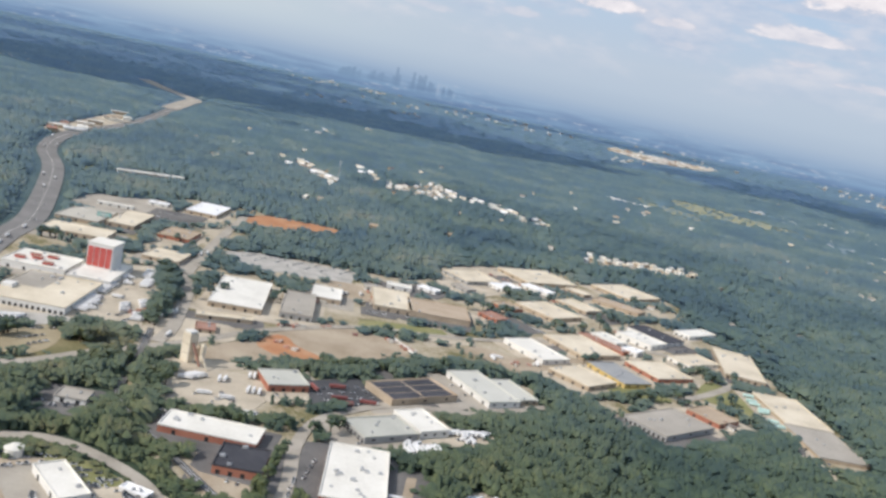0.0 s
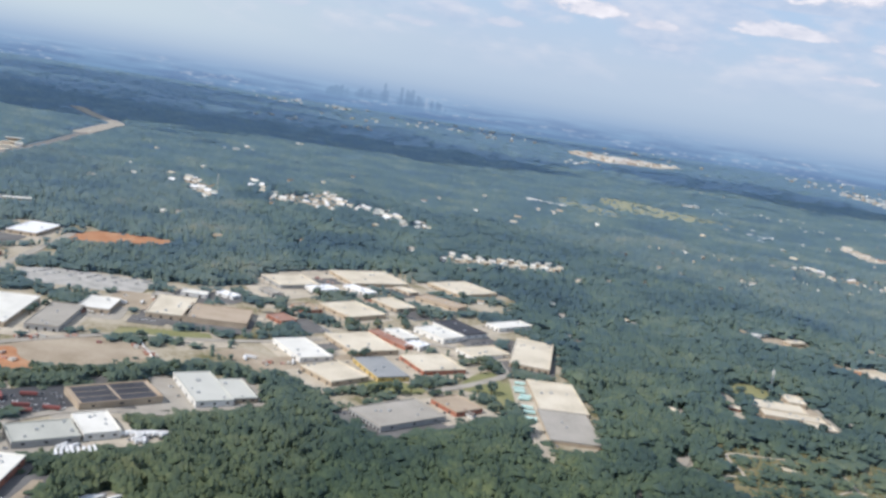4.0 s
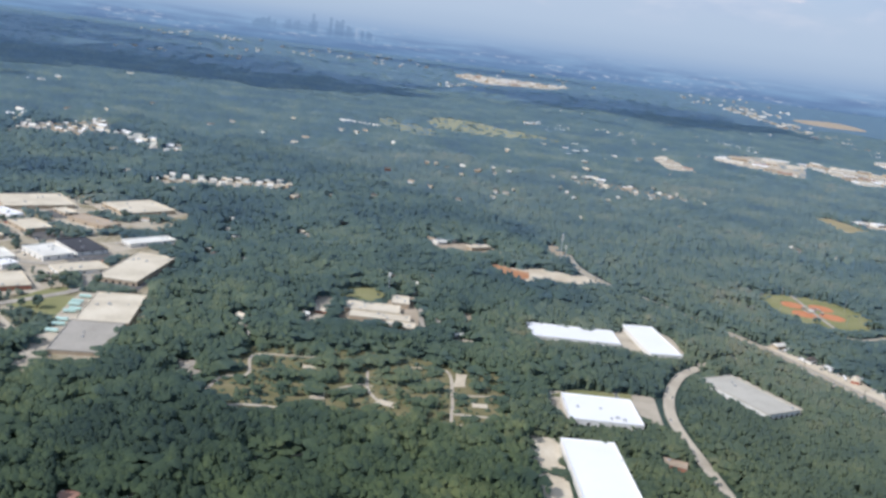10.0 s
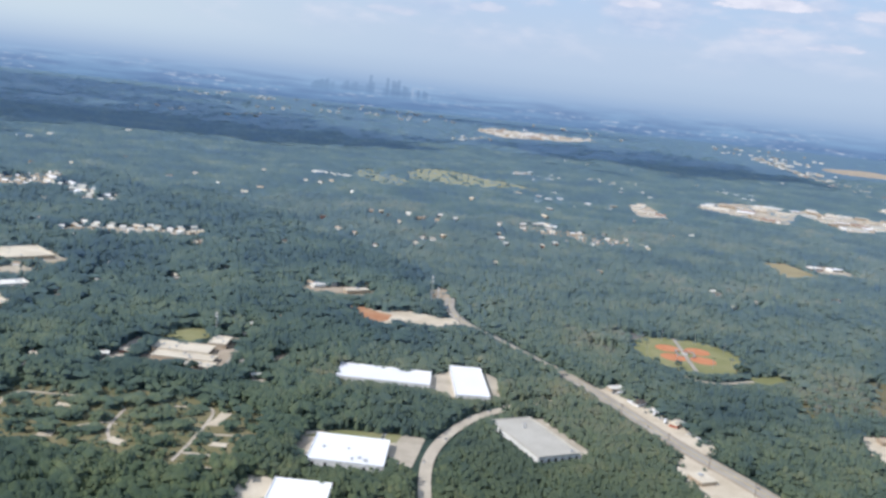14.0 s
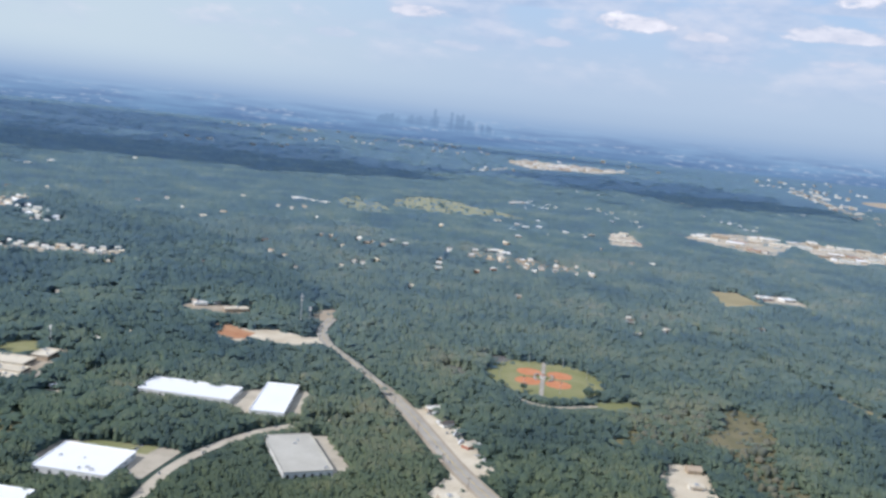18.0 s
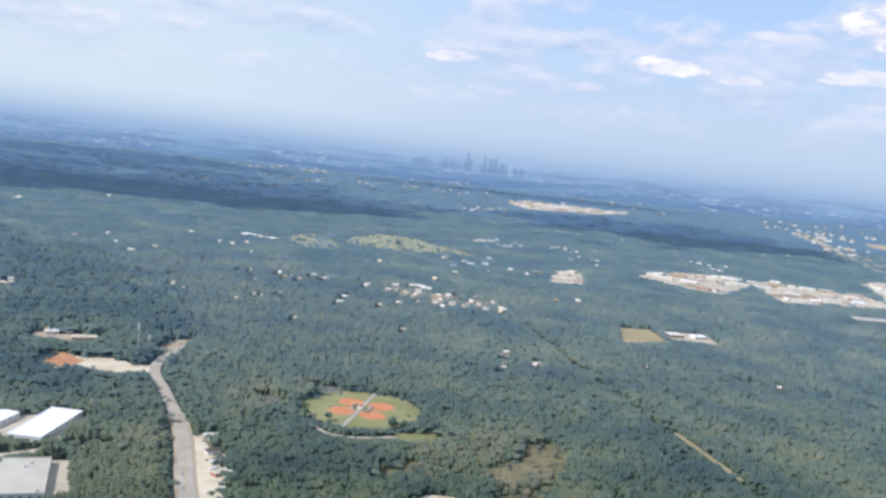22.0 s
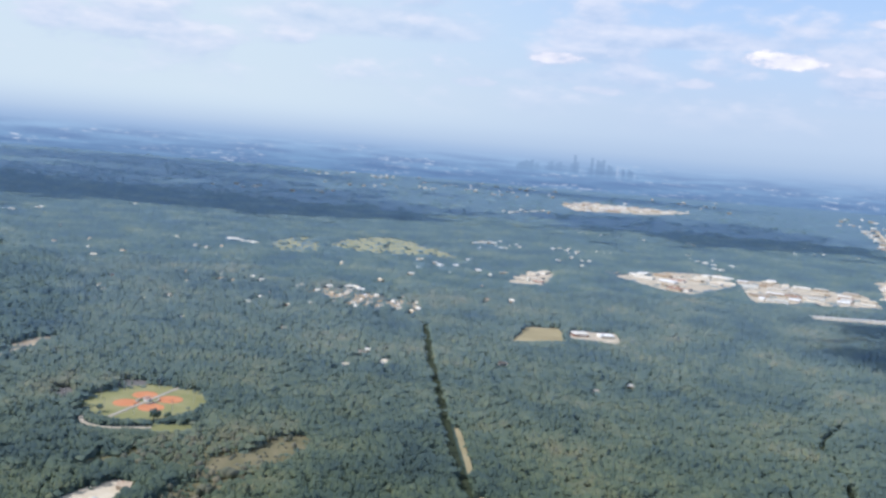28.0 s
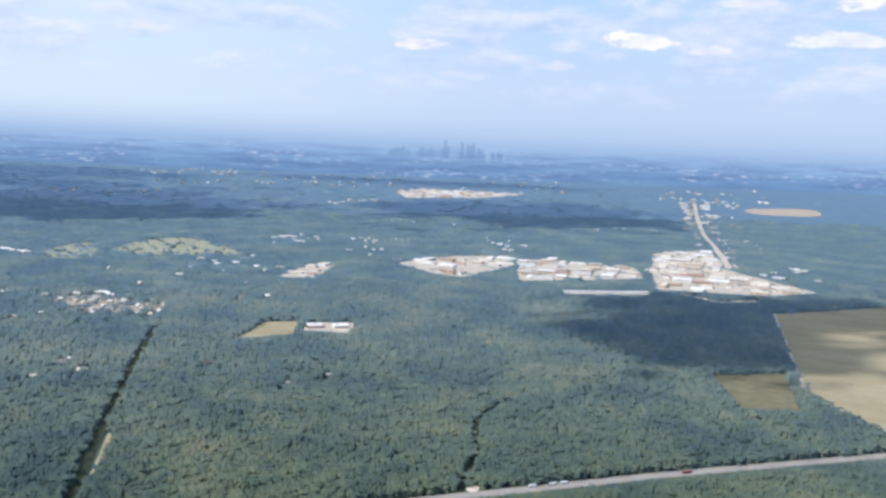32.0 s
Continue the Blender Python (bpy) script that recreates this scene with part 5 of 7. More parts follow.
R4 = random.Random(11)
ROOFS = ("roof_white", "roof_bright", "roof_cream", "roof_cream", "roof_tan", "roof_pale", "roof_red", "roof_grey")
SHOP_ZONES = (
    ([(675, 1490), (758, 1585), (850, 1635), (858, 1522), (807, 1390), (775, 1390)], 34, -35, "shop in a pale retail strip beside the woods"),
    ([(868, 1590), (929, 1642), (938, 1595), (1046, 1582), (1056, 1470), (947, 1404), (883, 1372)], 30, -12, "flat-roofed shop among parking lots"),
    ([(1070, 1372), (1070, 1556), (1090, 1790), (1200, 1910), (1180, 1640), (1280, 1430), (1210, 1376)], 34, -20, "flat-roofed store in a shopping centre"),
    ([(580, 1268), (578, 1396), (622, 1410), (624, 1278)], 26, -25, "red and white shop at the wood's edge"),
    ([(-428, 800), (-452, 785), (-510, 1060), (-472, 1008)], 24, 60, "pale roadside shop beside the freeway"),
    ([(256, 3413), (285, 3698), (700, 3634), (577, 3304), (357, 3095)], 44, 10, "far white mall building"),
)
for zi, (poly, step, turn, label) in enumerate(SHOP_ZONES):
    for i, (x, y) in enumerate(spread(poly, step, zi, turn)):
        if R4.random() < 0.1:
            continue
        store(x, y, turn * 0.5 + R4.choice((0, 0, 0, 90)), step * R4.uniform(0.5, 0.98), step * R4.uniform(0.22, 0.5), R4.uniform(2.2, 3.6) * (1.6 if zi == 5 else 1), R4.choice(ROOFS), R4.choice(("wall_white", "wall_tan", "wall_white")), label, group="shops", seed=i)

store(-291, 670, 32, 50, 6, 2.2, "roof_white", "wall_white", "long low pale building in the wood", name="shed", seed=9)
CLEAR.append(np.array([(-318, 640), (-310, 668), (-266, 694), (-258, 672)]))
# far scattered pale buildings, in loose clusters: x, y, spread, count
FAR_A = [(470, 1700, 60, 5), (571, 1757, 50, 5), (619, 1592, 40, 4), (647, 1801, 60, 4), (527, 2211, 40, 3), (655, 2132, 60, 3), (770, 2130, 40, 2), (831, 1779, 60, 5), (1086, 2330, 120, 5), (1297, 2034, 70, 4),
         (1299, 1661, 60, 6), (1257, 1560, 50, 5), (-657, 2648, 120, 6), (-389, 2736, 100, 5), (-323, 3908, 300, 9), (-82, 3869, 260, 8), (269, 2841, 90, 5), (234, 2658, 80, 4), (1436, 3691, 200, 8)]
FAR_B = [(-989, 1591, 80, 6), (-1084, 1889, 90, 6), (-1083, 4300, 300, 8), (-887, 4272, 260, 8), (-328, 1701, 40, 2), (-511, 3458, 150, 5), (-94, 4450, 200, 6), (-332, 1424, 30, 3), (540, 2163, 50, 3), (777, 2165, 40, 2), (816, 1830, 60, 4),
         (510, 1340, 70, 5), (1394, 3739, 200, 6), (1433, 3495, 160, 6), (1293, 2564, 100, 5), (-361, 1477, 30, 2), (442, 1723, 60, 5), (463, 1329, 60, 4), (700, 4300, 500, 9), (1500, 4300, 400, 8), (1330, 2900, 60, 7)]
for ci, (x, y, s, k) in enumerate(FAR_A + FAR_B):
    for i in range(int(k * 1.4)):
        q = max(1.0, y / 1700)
        px, py = x + R4.gauss(0, s * 0.42), y + R4.gauss(0, s * 0.7)
        w, d = R4.uniform(4, 12) * q ** 0.6, R4.uniform(4, 9) * q ** 0.6
        store(px, py, R4.uniform(-40, 40), w, d, R4.uniform(1.4, 2.4) * q, R4.choice(("roof_white", "roof_bright", "roof_bright", "roof_cream", "roof_pale")), R4.choice(("wall_white", "wall_white", "wall_tan")), "far pale building among woods", name="far_building", group="far buildings", seed=i, front=False)
        if y < 1800:
            CLEAR.append(np.array([(px - w * 0.7, py - d - 6), (px + w * 0.7, py - d - 6), (px + w * 0.7, py + d * 0.7), (px - w * 0.7, py + d * 0.7)]))
for i in range(54):  # shops along the commercial avenue
    y = 1660 + 1900 * (i / 53) ** 1.5
    x = float(np.interp(y, [1640, 1900, 2427, 3600], [1200, 1215, 1239, 1341])) + R4.choice((-1, 1)) * R4.uniform(11, 30) * (y / 1700) ** 0.5
    store(x, y, R4.uniform(-12, 12), R4.uniform(7, 18) * (y / 1700) ** 0.7, R4.uniform(5, 11) * (y / 1700) ** 0.7, R4.uniform(1.6, 2.8) * y / 1700, R4.choice(ROOFS), R4.choice(("wall_white", "wall_tan")), "pale shop beside a straight avenue", group="avenue shops", seed=i, front=False)
store(145, 1337, -18, 62, 12, 3.5, "roof_white", "wall_white", "long white shed beside the cemetery", name="shed", seed=3)
for k in range(16):
    t = k / 15
    store(952 + t * 102, 1290 + t * 36, 19, 6.2, 2.6, 2.4, "roof_bright", "wall_white", "white trailer in a long parked row", name="trailer_row_unit", group="parked trailers", seed=k, front=False)
store(722, 978, 28, 15, 12, 2.4, "roof_white", "roof_red", "white-roofed building on a paved yard", seed=1)
store(746, 986, 28, 14, 10, 2.2, "roof_bright", "wall_white", "bright low building on a paved yard", seed=2)

HOUSE_WALLS, HOUSE_ROOFS = ("wall_white", "wall_tan", "wall_brick", "wall_grey", "wall_white"), ("shingle", "roof_grey", "roof_cream", "roof_tan", "roof_white")
HOUSES_A = [(830, 498), (837, 508), (846, 508), (853, 513), (858, 521), (867, 512), (872, 529), (878, 530), (885, 531), (891, 527), (899, 533), (902, 529), (886, 513), (877, 505), (896, 517), (864, 499), (850, 495), (836, 491)]
for i, (x, y) in enumerate(HOUSES_A):
    house(x, y, R4.uniform(-30, 60), R4.uniform(5, 6.6), R4.uniform(3.0, 3.8), 1.3, R4.choice(HOUSE_WALLS), R4.choice(("roof_tan", "roof_cream", "roof_tan", "roof_pale", "shingle")), "low suburban house with a pitched roof on a small lawn", "houses of the estate by the highway", i)
for i, (x, y) in enumerate(((945, 534), (956, 542), (972, 543), (962, 527), (980, 532), (990, 545), (946, 519), (1000, 530))):
    house(x, y, R4.uniform(-20, 40), R4.uniform(5, 7), R4.uniform(3.2, 4), 1.4, "wall_tan", "roof_tan", "pale new house on a sandy lot", "houses on sandy lots", i)
for i in range(26):
    t = i / 25
    house(56 + 96 * t + R4.uniform(-4, 4), 733 + 36 * t + (i % 3) * 10 + R4.uniform(-4, 4), 22 + R4.uniform(-30, 30), R4.uniform(3.6, 5.4), R4.uniform(3.2, 4.4), 2.6, R4.choice(("wall_white", "wall_tan")), R4.choice(("roof_pale", "roof_cream", "roof_white")), "tall pale town house in a close row", "town house row", i)
for zi, (poly, step) in enumerate((([(-148, 905), (-138, 960), (-112, 1040), (-74, 980), (-76, 908)], 13), ([(-272, 990), (-220, 968), (-180, 858), (-215, 890)], 16), ([(390, 1030), (445, 1075), (560, 1035), (556, 990), (488, 955)], 17), ([(-20, 905), (20, 930), (30, 885), (-10, 870)], 14))):
    for i, (x, y) in enumerate(spread(poly, step * (1.5 if zi == 2 else 1.2), 30 + zi, 20, 0.48)):
        house(x, y, R4.uniform(-40, 40), R4.uniform(3.6, 5.2), R4.uniform(2.6, 3.4), 1.7, R4.choice(("wall_white", "wall_white", "wall_tan")), R4.choice(("roof_cream", "roof_bright", "roof_grey", "roof_white")), "small pale house in a wooded settlement", "wooded settlement", i)
        CLEAR.append(np.array([(x - 4, y - 11), (x + 4, y - 11), (x + 4, y + 3), (x - 4, y + 3)]))
# single houses half hidden in the woods
LONE = [(177, 534), (194, 619), (216, 663), (168, 740), (199, 435), (206, 419), (209, 414), (226, 449), (233, 457), (290, 463), (301, 446), (311, 643), (294, 648), (316, 660), (280, 646), (277, 509), (274, 495), (275, 528), (260, 537), (284, 549),
        (266, 515), (282, 1001), (312, 1006), (341, 883), (446, 1068), (332, 1005), (584, 779), (610, 764), (688, 813), (598, 1099), (193, 262), (105, 378), (140, 560), (150, 600)]
for i, (x, y) in enumerate(LONE):
    k = 1.0 + max(0, y - 600) / 900
    house(x, y, R4.uniform(-50, 50), R4.uniform(4.2, 6.0) * k, 3.2 * k, 1.5 * k, R4.choice(HOUSE_WALLS), R4.choice(HOUSE_ROOFS), "house half hidden among forest trees", "houses in the woods", i)
PALE = [(258, 1023), (297, 965), (317, 1016), (348, 907), (399, 1036), (425, 1051), (453, 1067), (502, 987), (517, 981), (537, 982), (554, 974), (583, 790), (587, 736), (609, 763), (692, 815), (284, 640), (316, 642), (193, 759), (165, 735), (199, 612), (260, 540), (80, 708), (153, 791), (269, 1024), (299, 1031), (454, 1041), (582, 780), (608, 762), (769, 773), (790, 804), (564, 1191), (623, 1115), (328, 852), (492, 819)]
for i, (x, y) in enumerate(PALE):
    k = 1.0 + max(0, y - 600) / 700
    house(x, y, R4.uniform(-50, 50), R4.uniform(3.2, 4.6) * k, 2.6 * k, 1.4 * k, R4.choice(("wall_white", "wall_tan")), R4.choice(("roof_white", "roof_grey", "roof_cream")), "pale house in a small forest clearing", "houses in the woods", i)
for x0, y0, x1, y1, k in [(-271, 967, -184, 865, 9), (-200, 1021, -139, 935, 9), (-83, 980, 5, 901, 13), (-40, 916, -16, 920, 3)]:
    for i in range(k):
        t = (i + R4.uniform(-0.3, 0.3)) / max(1, k - 1)
        house(x0 + (x1 - x0) * t + R4.uniform(-8, 8), y0 + (y1 - y0) * t + R4.uniform(-22, 22), R4.uniform(-30, 30), 7.5, 5.5, 2.6, "wall_white", R4.choice(("roof_white", "roof_cream", "roof_bright", "roof_pale")), "pale house in a street among woods", "wooded settlement", i)
house(194, 262, 15, 6.0, 4.2, 1.8, "wall_tan", "roof_red", "house with a rusty red roof among trees", "houses in the woods", 3)
rs = random.Random(8)
for i in range(30):
    x, y = rs.uniform(60, 480), rs.uniform(520, 1250)
    if not (x > 330 and y < 720):
        k = 1.0 + max(0, y - 600) / 900
        house(x, y, rs.uniform(-50, 50), rs.uniform(4, 5.6) * k, 3.0 * k, 1.5 * k, rs.choice(HOUSE_WALLS), rs.choice(HOUSE_ROOFS), "small house half hidden among forest trees", "houses in the woods", i)
for i in range(24):
    x, y = rs.uniform(-420, 60), rs.uniform(660, 1350)
    house(x, y, rs.uniform(-50, 50), rs.uniform(5, 8), 4.4, 2.2, rs.choice(("wall_white", "wall_tan")), rs.choice(HOUSE_ROOFS), "small house half hidden among forest trees", "houses in the woods", i)


# ---- single structures ----
def tower_block():
    t = thing("factory_tower", place(-186, 391, 4), "white factory tower with red striped front", "tower")
    bm = blank()
    box(bm, -6, -6, 0, 6, 6, 14, 0.15)
    part("wall", bm, "wall_white", t)
    bm = blank()
    box(bm, -6.3, -6.3, 14, 6.3, 6.3, 14.5)
    part("roof", bm, "roof_white", t)
    for i in range(4):
        bm = blank()
        box(bm, -5.6 + i * 2.85, -6.15, 3.4, -3.1 + i * 2.85, -6.0, 12.6)
        part("red_panel", bm, "red", t, "plain red panel")
    for x, y in ((-12, -3), (-20, 2), (-16, 8), (-26, -2), (-23, 6)):
        v = thing("roof_vent", place(-190 + x, 374 + y, 10, 3.4), "low red vent housing on a white roof", "vent", "red roof vents")
        bm = blank()
        box(bm, -2.2, -1.2, 0, 2.2, 1.2, 0.9, 0.15)
        part("housing", bm, "red", v)
        bm = blank()
        box(bm, -2.3, -1.3, 0.9, 2.3, 1.3, 1.05)
        part("cap", bm, "roof_red", v)


tower_block()


def silo_plant():
    t = thing("concrete_plant", place(-108.5, 305.5, -28), "pale concrete plant with a tall tower, silos and conveyors", "plant")
    bm = blank()
    box(bm, -2.4, -2.0, 0, 2.0, 2.0, 11.0, 0.2)
    part("tower", bm, "roof_cream", t)
    bm = blank()
    box(bm, -2.0, -1.7, 11.0, 1.7, 1.7, 11.9, 0.2)
    part("head", bm, "wall_white", t)
    for z in (3.6, 7.2):
        bm = blank()
        box(bm, -2.5, -2.1, z, 2.1, 2.1, z + 0.16)
        part("band", bm, "wall_tan", t)
    for i, (x, z) in enumerate(((4.0, 7.6), (6.6, 9.0))):
        bm = blank()
        cone(bm, x, 0.6, 2.0, z - 1.0, 1.0, 1.0, 16)
        cone(bm, x, 0.6, z - 1.0, z, 1.0, 0.2, 16)
        cone(bm, x, 0.6, 0.8, 2.0, 0.3, 1.0, 16)
        part("silo", bm, ("roof_tan", "roof_cream")[i], t)
        for sx in (-0.7, 0.7):
            for sy in (-0.1, 1.3):
                bm = blank()
                box(bm, x + sx - 0.1, sy - 0.1, 0, x + sx + 0.1, sy + 0.1, 2.4)
                part("leg", bm, "steel", t)
    bm = blank()
    box(bm, -4.4, -0.35, -0.2, 4.4, 0.35, 0.3)
    part("conveyor", bm, "roof_red", t, "rusty brown conveyor").matrix_local = pose(5.0, -1.0, 4.2, 0, 56, 0)
    bm = blank()
    box(bm, -3.5, -0.3, -0.2, 3.5, 0.3, 0.3)
    part("conveyor", bm, "roof_cream", t).matrix_local = pose(9.0, -0.6, 3.0, 0, 50, 0)


silo_plant()


def tank(x, y, r, h, label, mat="roof_white"):
    t = thing("storage_tank", place(x, y), label, "tank")
    bm = blank()
    cone(bm, 0, 0, 0, h, r, r, 28)
    part("shell", bm, mat, t)
    bm = blank()
    cone(bm, 0, 0, h, h + 0.5, r, r * 0.2, 28)
    part("roof", bm, "roof_white", t)
    bm = blank()
    for k in range(8):
        box(bm, r, -0.2, k * h / 8, r + 0.12, 0.2, k * h / 8 + 0.06)
    part("ladder", bm, "steel", t)


tank(-117, 210, 2.6, 2.4, "white cylindrical storage tank in a car lot")
tank(-205, 329, 3.0, 3.2, "pale round tank beside a loading hall")


def billboard(x, y, angle):
    t = thing("billboard", place(x, y, angle), "teal billboard on a tall post", "billboard")
    bm = blank()
    cone(bm, 0, 0, 0, 5.0, 0.3, 0.25, 10)
    part("post", bm, "steel", t)
    bm = blank()
    box(bm, -4, -0.2, 4.6, 4, 0.2, 7.4, 0.05)
    part("frame", bm, "dark", t)
    bm = blank()
    box(bm, -3.85, -0.28, 4.75, 3.85, -0.2, 7.25)
    part("face", bm, "teal", t)
    bm = blank()
    for k in range(3):
        box(bm, -2.8, -0.31, 5.2 + k * 0.65, 2.8 - k, -0.28, 5.5 + k * 0.65)
    part("print", bm, "roof_white", t, "pale unreadable bars of print")


billboard(-232, 480, 12)


def mast(x, y, h, lattice=True, label="thin steel lattice radio mast among trees"):
    t = thing("radio_mast", place(x, y), label, "mast")
    for i in range(3):
        a = i * math.tau / 3
        bm = blank()
        cone(bm, 0.55 * math.cos(a), 0.55 * math.sin(a), 0, h, 0.10, 0.07, 5)
        part("leg", bm, "steel", t)
    bm = blank()
    k = int(h / 1.2)
    for i in range(k):
        z = i * 1.2
        for j in range(3):
            a, b = j * math.tau / 3, (j + 1) * math.tau / 3
            p, q = Vector((0.55 * math.cos(a), 0.55 * math.sin(a), z)), Vector((0.55 * math.cos(b), 0.55 * math.sin(b), z + 1.2))
            m = Matrix.Translation((p + q) / 2) @ (q - p).to_track_quat("Z", "Y").to_matrix().to_4x4()
            bmesh.ops.create_cone(bm, cap_ends=False, segments=3, radius1=0.05, radius2=0.05, depth=(q - p).length, matrix=m)
    part("bracing", bm, "steel", t)
    for z in (0.8, 0.9):
        bm = blank()
        box(bm, -0.7, -0.7, h * z, 0.7, 0.7, h * z + 0.5, 0.1)
        part("antenna_ring", bm, "wall_white", t)


mast(366, 614, 24)
mast(370, 621, 15)
mast(262, 503, 13, label="slim mast behind a school")
mast(-190, 880, 22)


# ---- ball field furniture ----
def dugout(x, y, angle):
    t = thing("dugout", place(x, y, angle), "low grey dugout shelter beside an infield", "shelter", "ball field shelters")
    bm = blank()
    box(bm, -1.6, -0.5, 0.9, 1.6, 0.6, 1.0)
    part("roof", bm, "roof_grey", t)
    bm = blank()
    box(bm, -1.5, 0.4, 0, 1.5, 0.5, 0.9)
    part("wall", bm, "wall_grey", t)
    for sx in (-1.4, 1.4):
        bm = blank()
        box(bm, sx - 0.05, -0.4, 0, sx + 0.05, -0.3, 0.9)
        part("post", bm, "steel", t)
    bm = blank()
    box(bm, -1.3, 0.0, 0.3, 1.3, 0.3, 0.38)
    part("bench", bm, "wall_tan", t)


for x, y, a in ((-4.2, 5.5, 40), (4.2, 5.5, -40), (-4.2, -4.5, 140), (4.2, -4.5, -140), (-5, 2.5, 70), (5, 2.5, -70), (-5, -1.5, 110), (5, -1.5, -110)):
    dugout(525.0 + x, 584.0 + y, a)


def pavilion():
    t = thing("pavilion", place(524.6, 584.5, 0, 0.24), "small brown-roofed pavilion where the ball fields meet", "pavilion")
    bm = blank()
    box(bm, -1.6, -1.6, 0, 1.6, 1.6, 1.5)
    part("wall", bm, "wall_white", t)
    bm = blank()
    cone(bm, 0, 0, 1.5, 2.5, 2.5, 0.15, 4)
    part("roof", bm, "roof_red", t)


pavilion()


def light_pole(x, y, h=9.0):
    t = thing("floodlight_pole", place(x, y), "tall steel pole with floodlights", "light pole", "floodlight poles")
    bm = blank()
    cone(bm, 0, 0, 0, h, 0.14, 0.08, 8)
    part("pole", bm, "steel", t)
    bm = blank()
    box(bm, -0.9, -0.08, h - 0.1, 0.9, 0.08, h + 0.05)
    arm = part("crossarm", bm, "steel", t)
    for k in (-0.7, 0, 0.7):
        bm = blank()
        box(bm, k - 0.2, -0.25, h - 0.1, k + 0.2, -0.08, h + 0.3, 0.04)
        part("lamp", bm, "dark", arm)


for a in range(8):
    light_pole(525 + 27 * math.cos(a * math.tau / 8 + 0.4), 584 + 29 * math.sin(a * math.tau / 8 + 0.4), 7.0)


# ---- vehicles ----
def make_car(x, y, angle, tall=False, wheels=True):
    t = thing("van", place(x, y, angle, 0.3), "parked van with dark windows", "van", "parked vans") if tall else thing("car", place(x, y, angle, 0.3), "parked car with dark windows", "car", "parked cars")
    bm = blank()
    prism(bm, [(-0.85, -0.33), (0.8, -0.33), (0.88, -0.2), (0.88, 0.2), (0.8, 0.33), (-0.85, 0.33)], 0.12, 0.34 if not tall else 0.5)
    part("body", bm, "paint", t)
    bm = blank()
    z = 0.34 if not tall else 0.5
    low = [bm.verts.new(q) for q in ((-0.6, -0.3, z), (0.35, -0.3, z), (0.35, 0.3, z), (-0.6, 0.3, z))]
    top = [bm.verts.new(q) for q in ((-0.42, -0.25, z + 0.22), (0.1, -0.25, z + 0.22), (0.1, 0.25, z + 0.22), (-0.42, 0.25, z + 0.22))]
    bm.faces.new(top)
    for i in range(4):
        bm.faces.new((low[i], low[(i + 1) % 4], top[(i + 1) % 4], top[i]))
    part("cabin", bm, "glass", t)
    for sx in (-0.52, 0.52) if wheels else ():
        for sy in (-0.33, 0.33):
            bm = blank()
            bmesh.ops.create_cone(bm, cap_ends=True, segments=10, radius1=0.14, radius2=0.14, depth=0.1, matrix=pose(sx, sy, 0.14, 90))
            part("wheel", bm, "dark", t)
    return t


def make_truck(x, y, angle, name="truck", wheels=True):
    t = thing(name, place(x, y, angle, 0.3), "white box truck with a cab", "truck", "parked trucks")
    bm = blank()
    box(bm, -2.6, -0.48, 0.42, 1.5, 0.48, 1.5, 0.04)
    part("box_body", bm, "trailer", t)
    bm = blank()
    box(bm, 1.62, -0.45, 0.2, 2.5, 0.45, 1.25, 0.1)
    cab = part("cab", bm, "paint", t)
    bm = blank()
    box(bm, 2.49, -0.38, 0.75, 2.53, 0.38, 1.1)
    part("windscreen", bm, "glass", cab)
    bm = blank()
    box(bm, -2.5, -0.3, 0.28, 2.4, 0.3, 0.42)
    part("chassis", bm, "dark", t)
    for sx in (-2.1, -1.7, 2.0) if wheels else ():
        for sy in (-0.42, 0.42):
            bm = blank()
            bmesh.ops.create_cone(bm, cap_ends=True, segments=10, radius1=0.2, radius2=0.2, depth=0.16, matrix=pose(sx, sy, 0.2, 90))
            part("wheel", bm, "dark", t)
    return t


car0, van0, truck0 = make_car(-45, 241, 80), make_car(-45, 237, 80, True), make_truck(-22, 235, 100)
car1, van1 = make_car(-45, 245, 80, wheels=False), make_car(-45, 249, 80, True, wheels=False)
truck1 = make_truck(-18, 229, 100, wheels=False)
rv = random.Random(21)


def park(kind, x, y, angle, z=0.3):
    return copy_thing(kind, pose(x, y, z, 0, 0, angle))


def row(kind, x, y, angle, count, step, line, skip=0.1):
    """Vehicles side by side along a line."""
    for i in range(count):
        if rv.random() > skip:
            park(kind, x + math.cos(radians(line)) * step * i + rv.uniform(-0.1, 0.1), y + math.sin(radians(line)) * step * i + rv.uniform(-0.15, 0.15), angle + rv.uniform(-4, 4))


ROWS_OF_CARS = [(-166, 300, 60, 6, 1.6, 40), (-164, 288, 20, 5, 2.2, 60), (-158, 284, 20, 4, 2.4, 70), (-97, 253, 40, 9, 1.5, 8), (-46, 224, 80, 8, 1.6, 96), (-84, 206, 30, 7, 1.5, -60), (-90, 200, 30, 7, 1.5, -60), (-96, 197, 30, 8, 1.5, -60), (-102, 194, 30, 8, 1.5, -60), (-78, 190, 60, 6, 1.6, -50), (-112, 190, 30, 7, 1.5, -60), (-82, 201, -15, 4, 1.2, 75), (-77, 197, -15, 5, 1.2, 70), (-72, 193, -15, 4, 1.2, 65), (-68, 189, -15, 4, 1.2, 70)]
for x, y, a, k, s, l in ROWS_OF_CARS:
    row(car0 if rv.random() < 0.6 else van0, x, y, a, k, s, l)
for j in range(7):
    row(van1, -150 + j * 9, 476 + j * 2.0, 100, 9, 2.1, 75, 0.25)
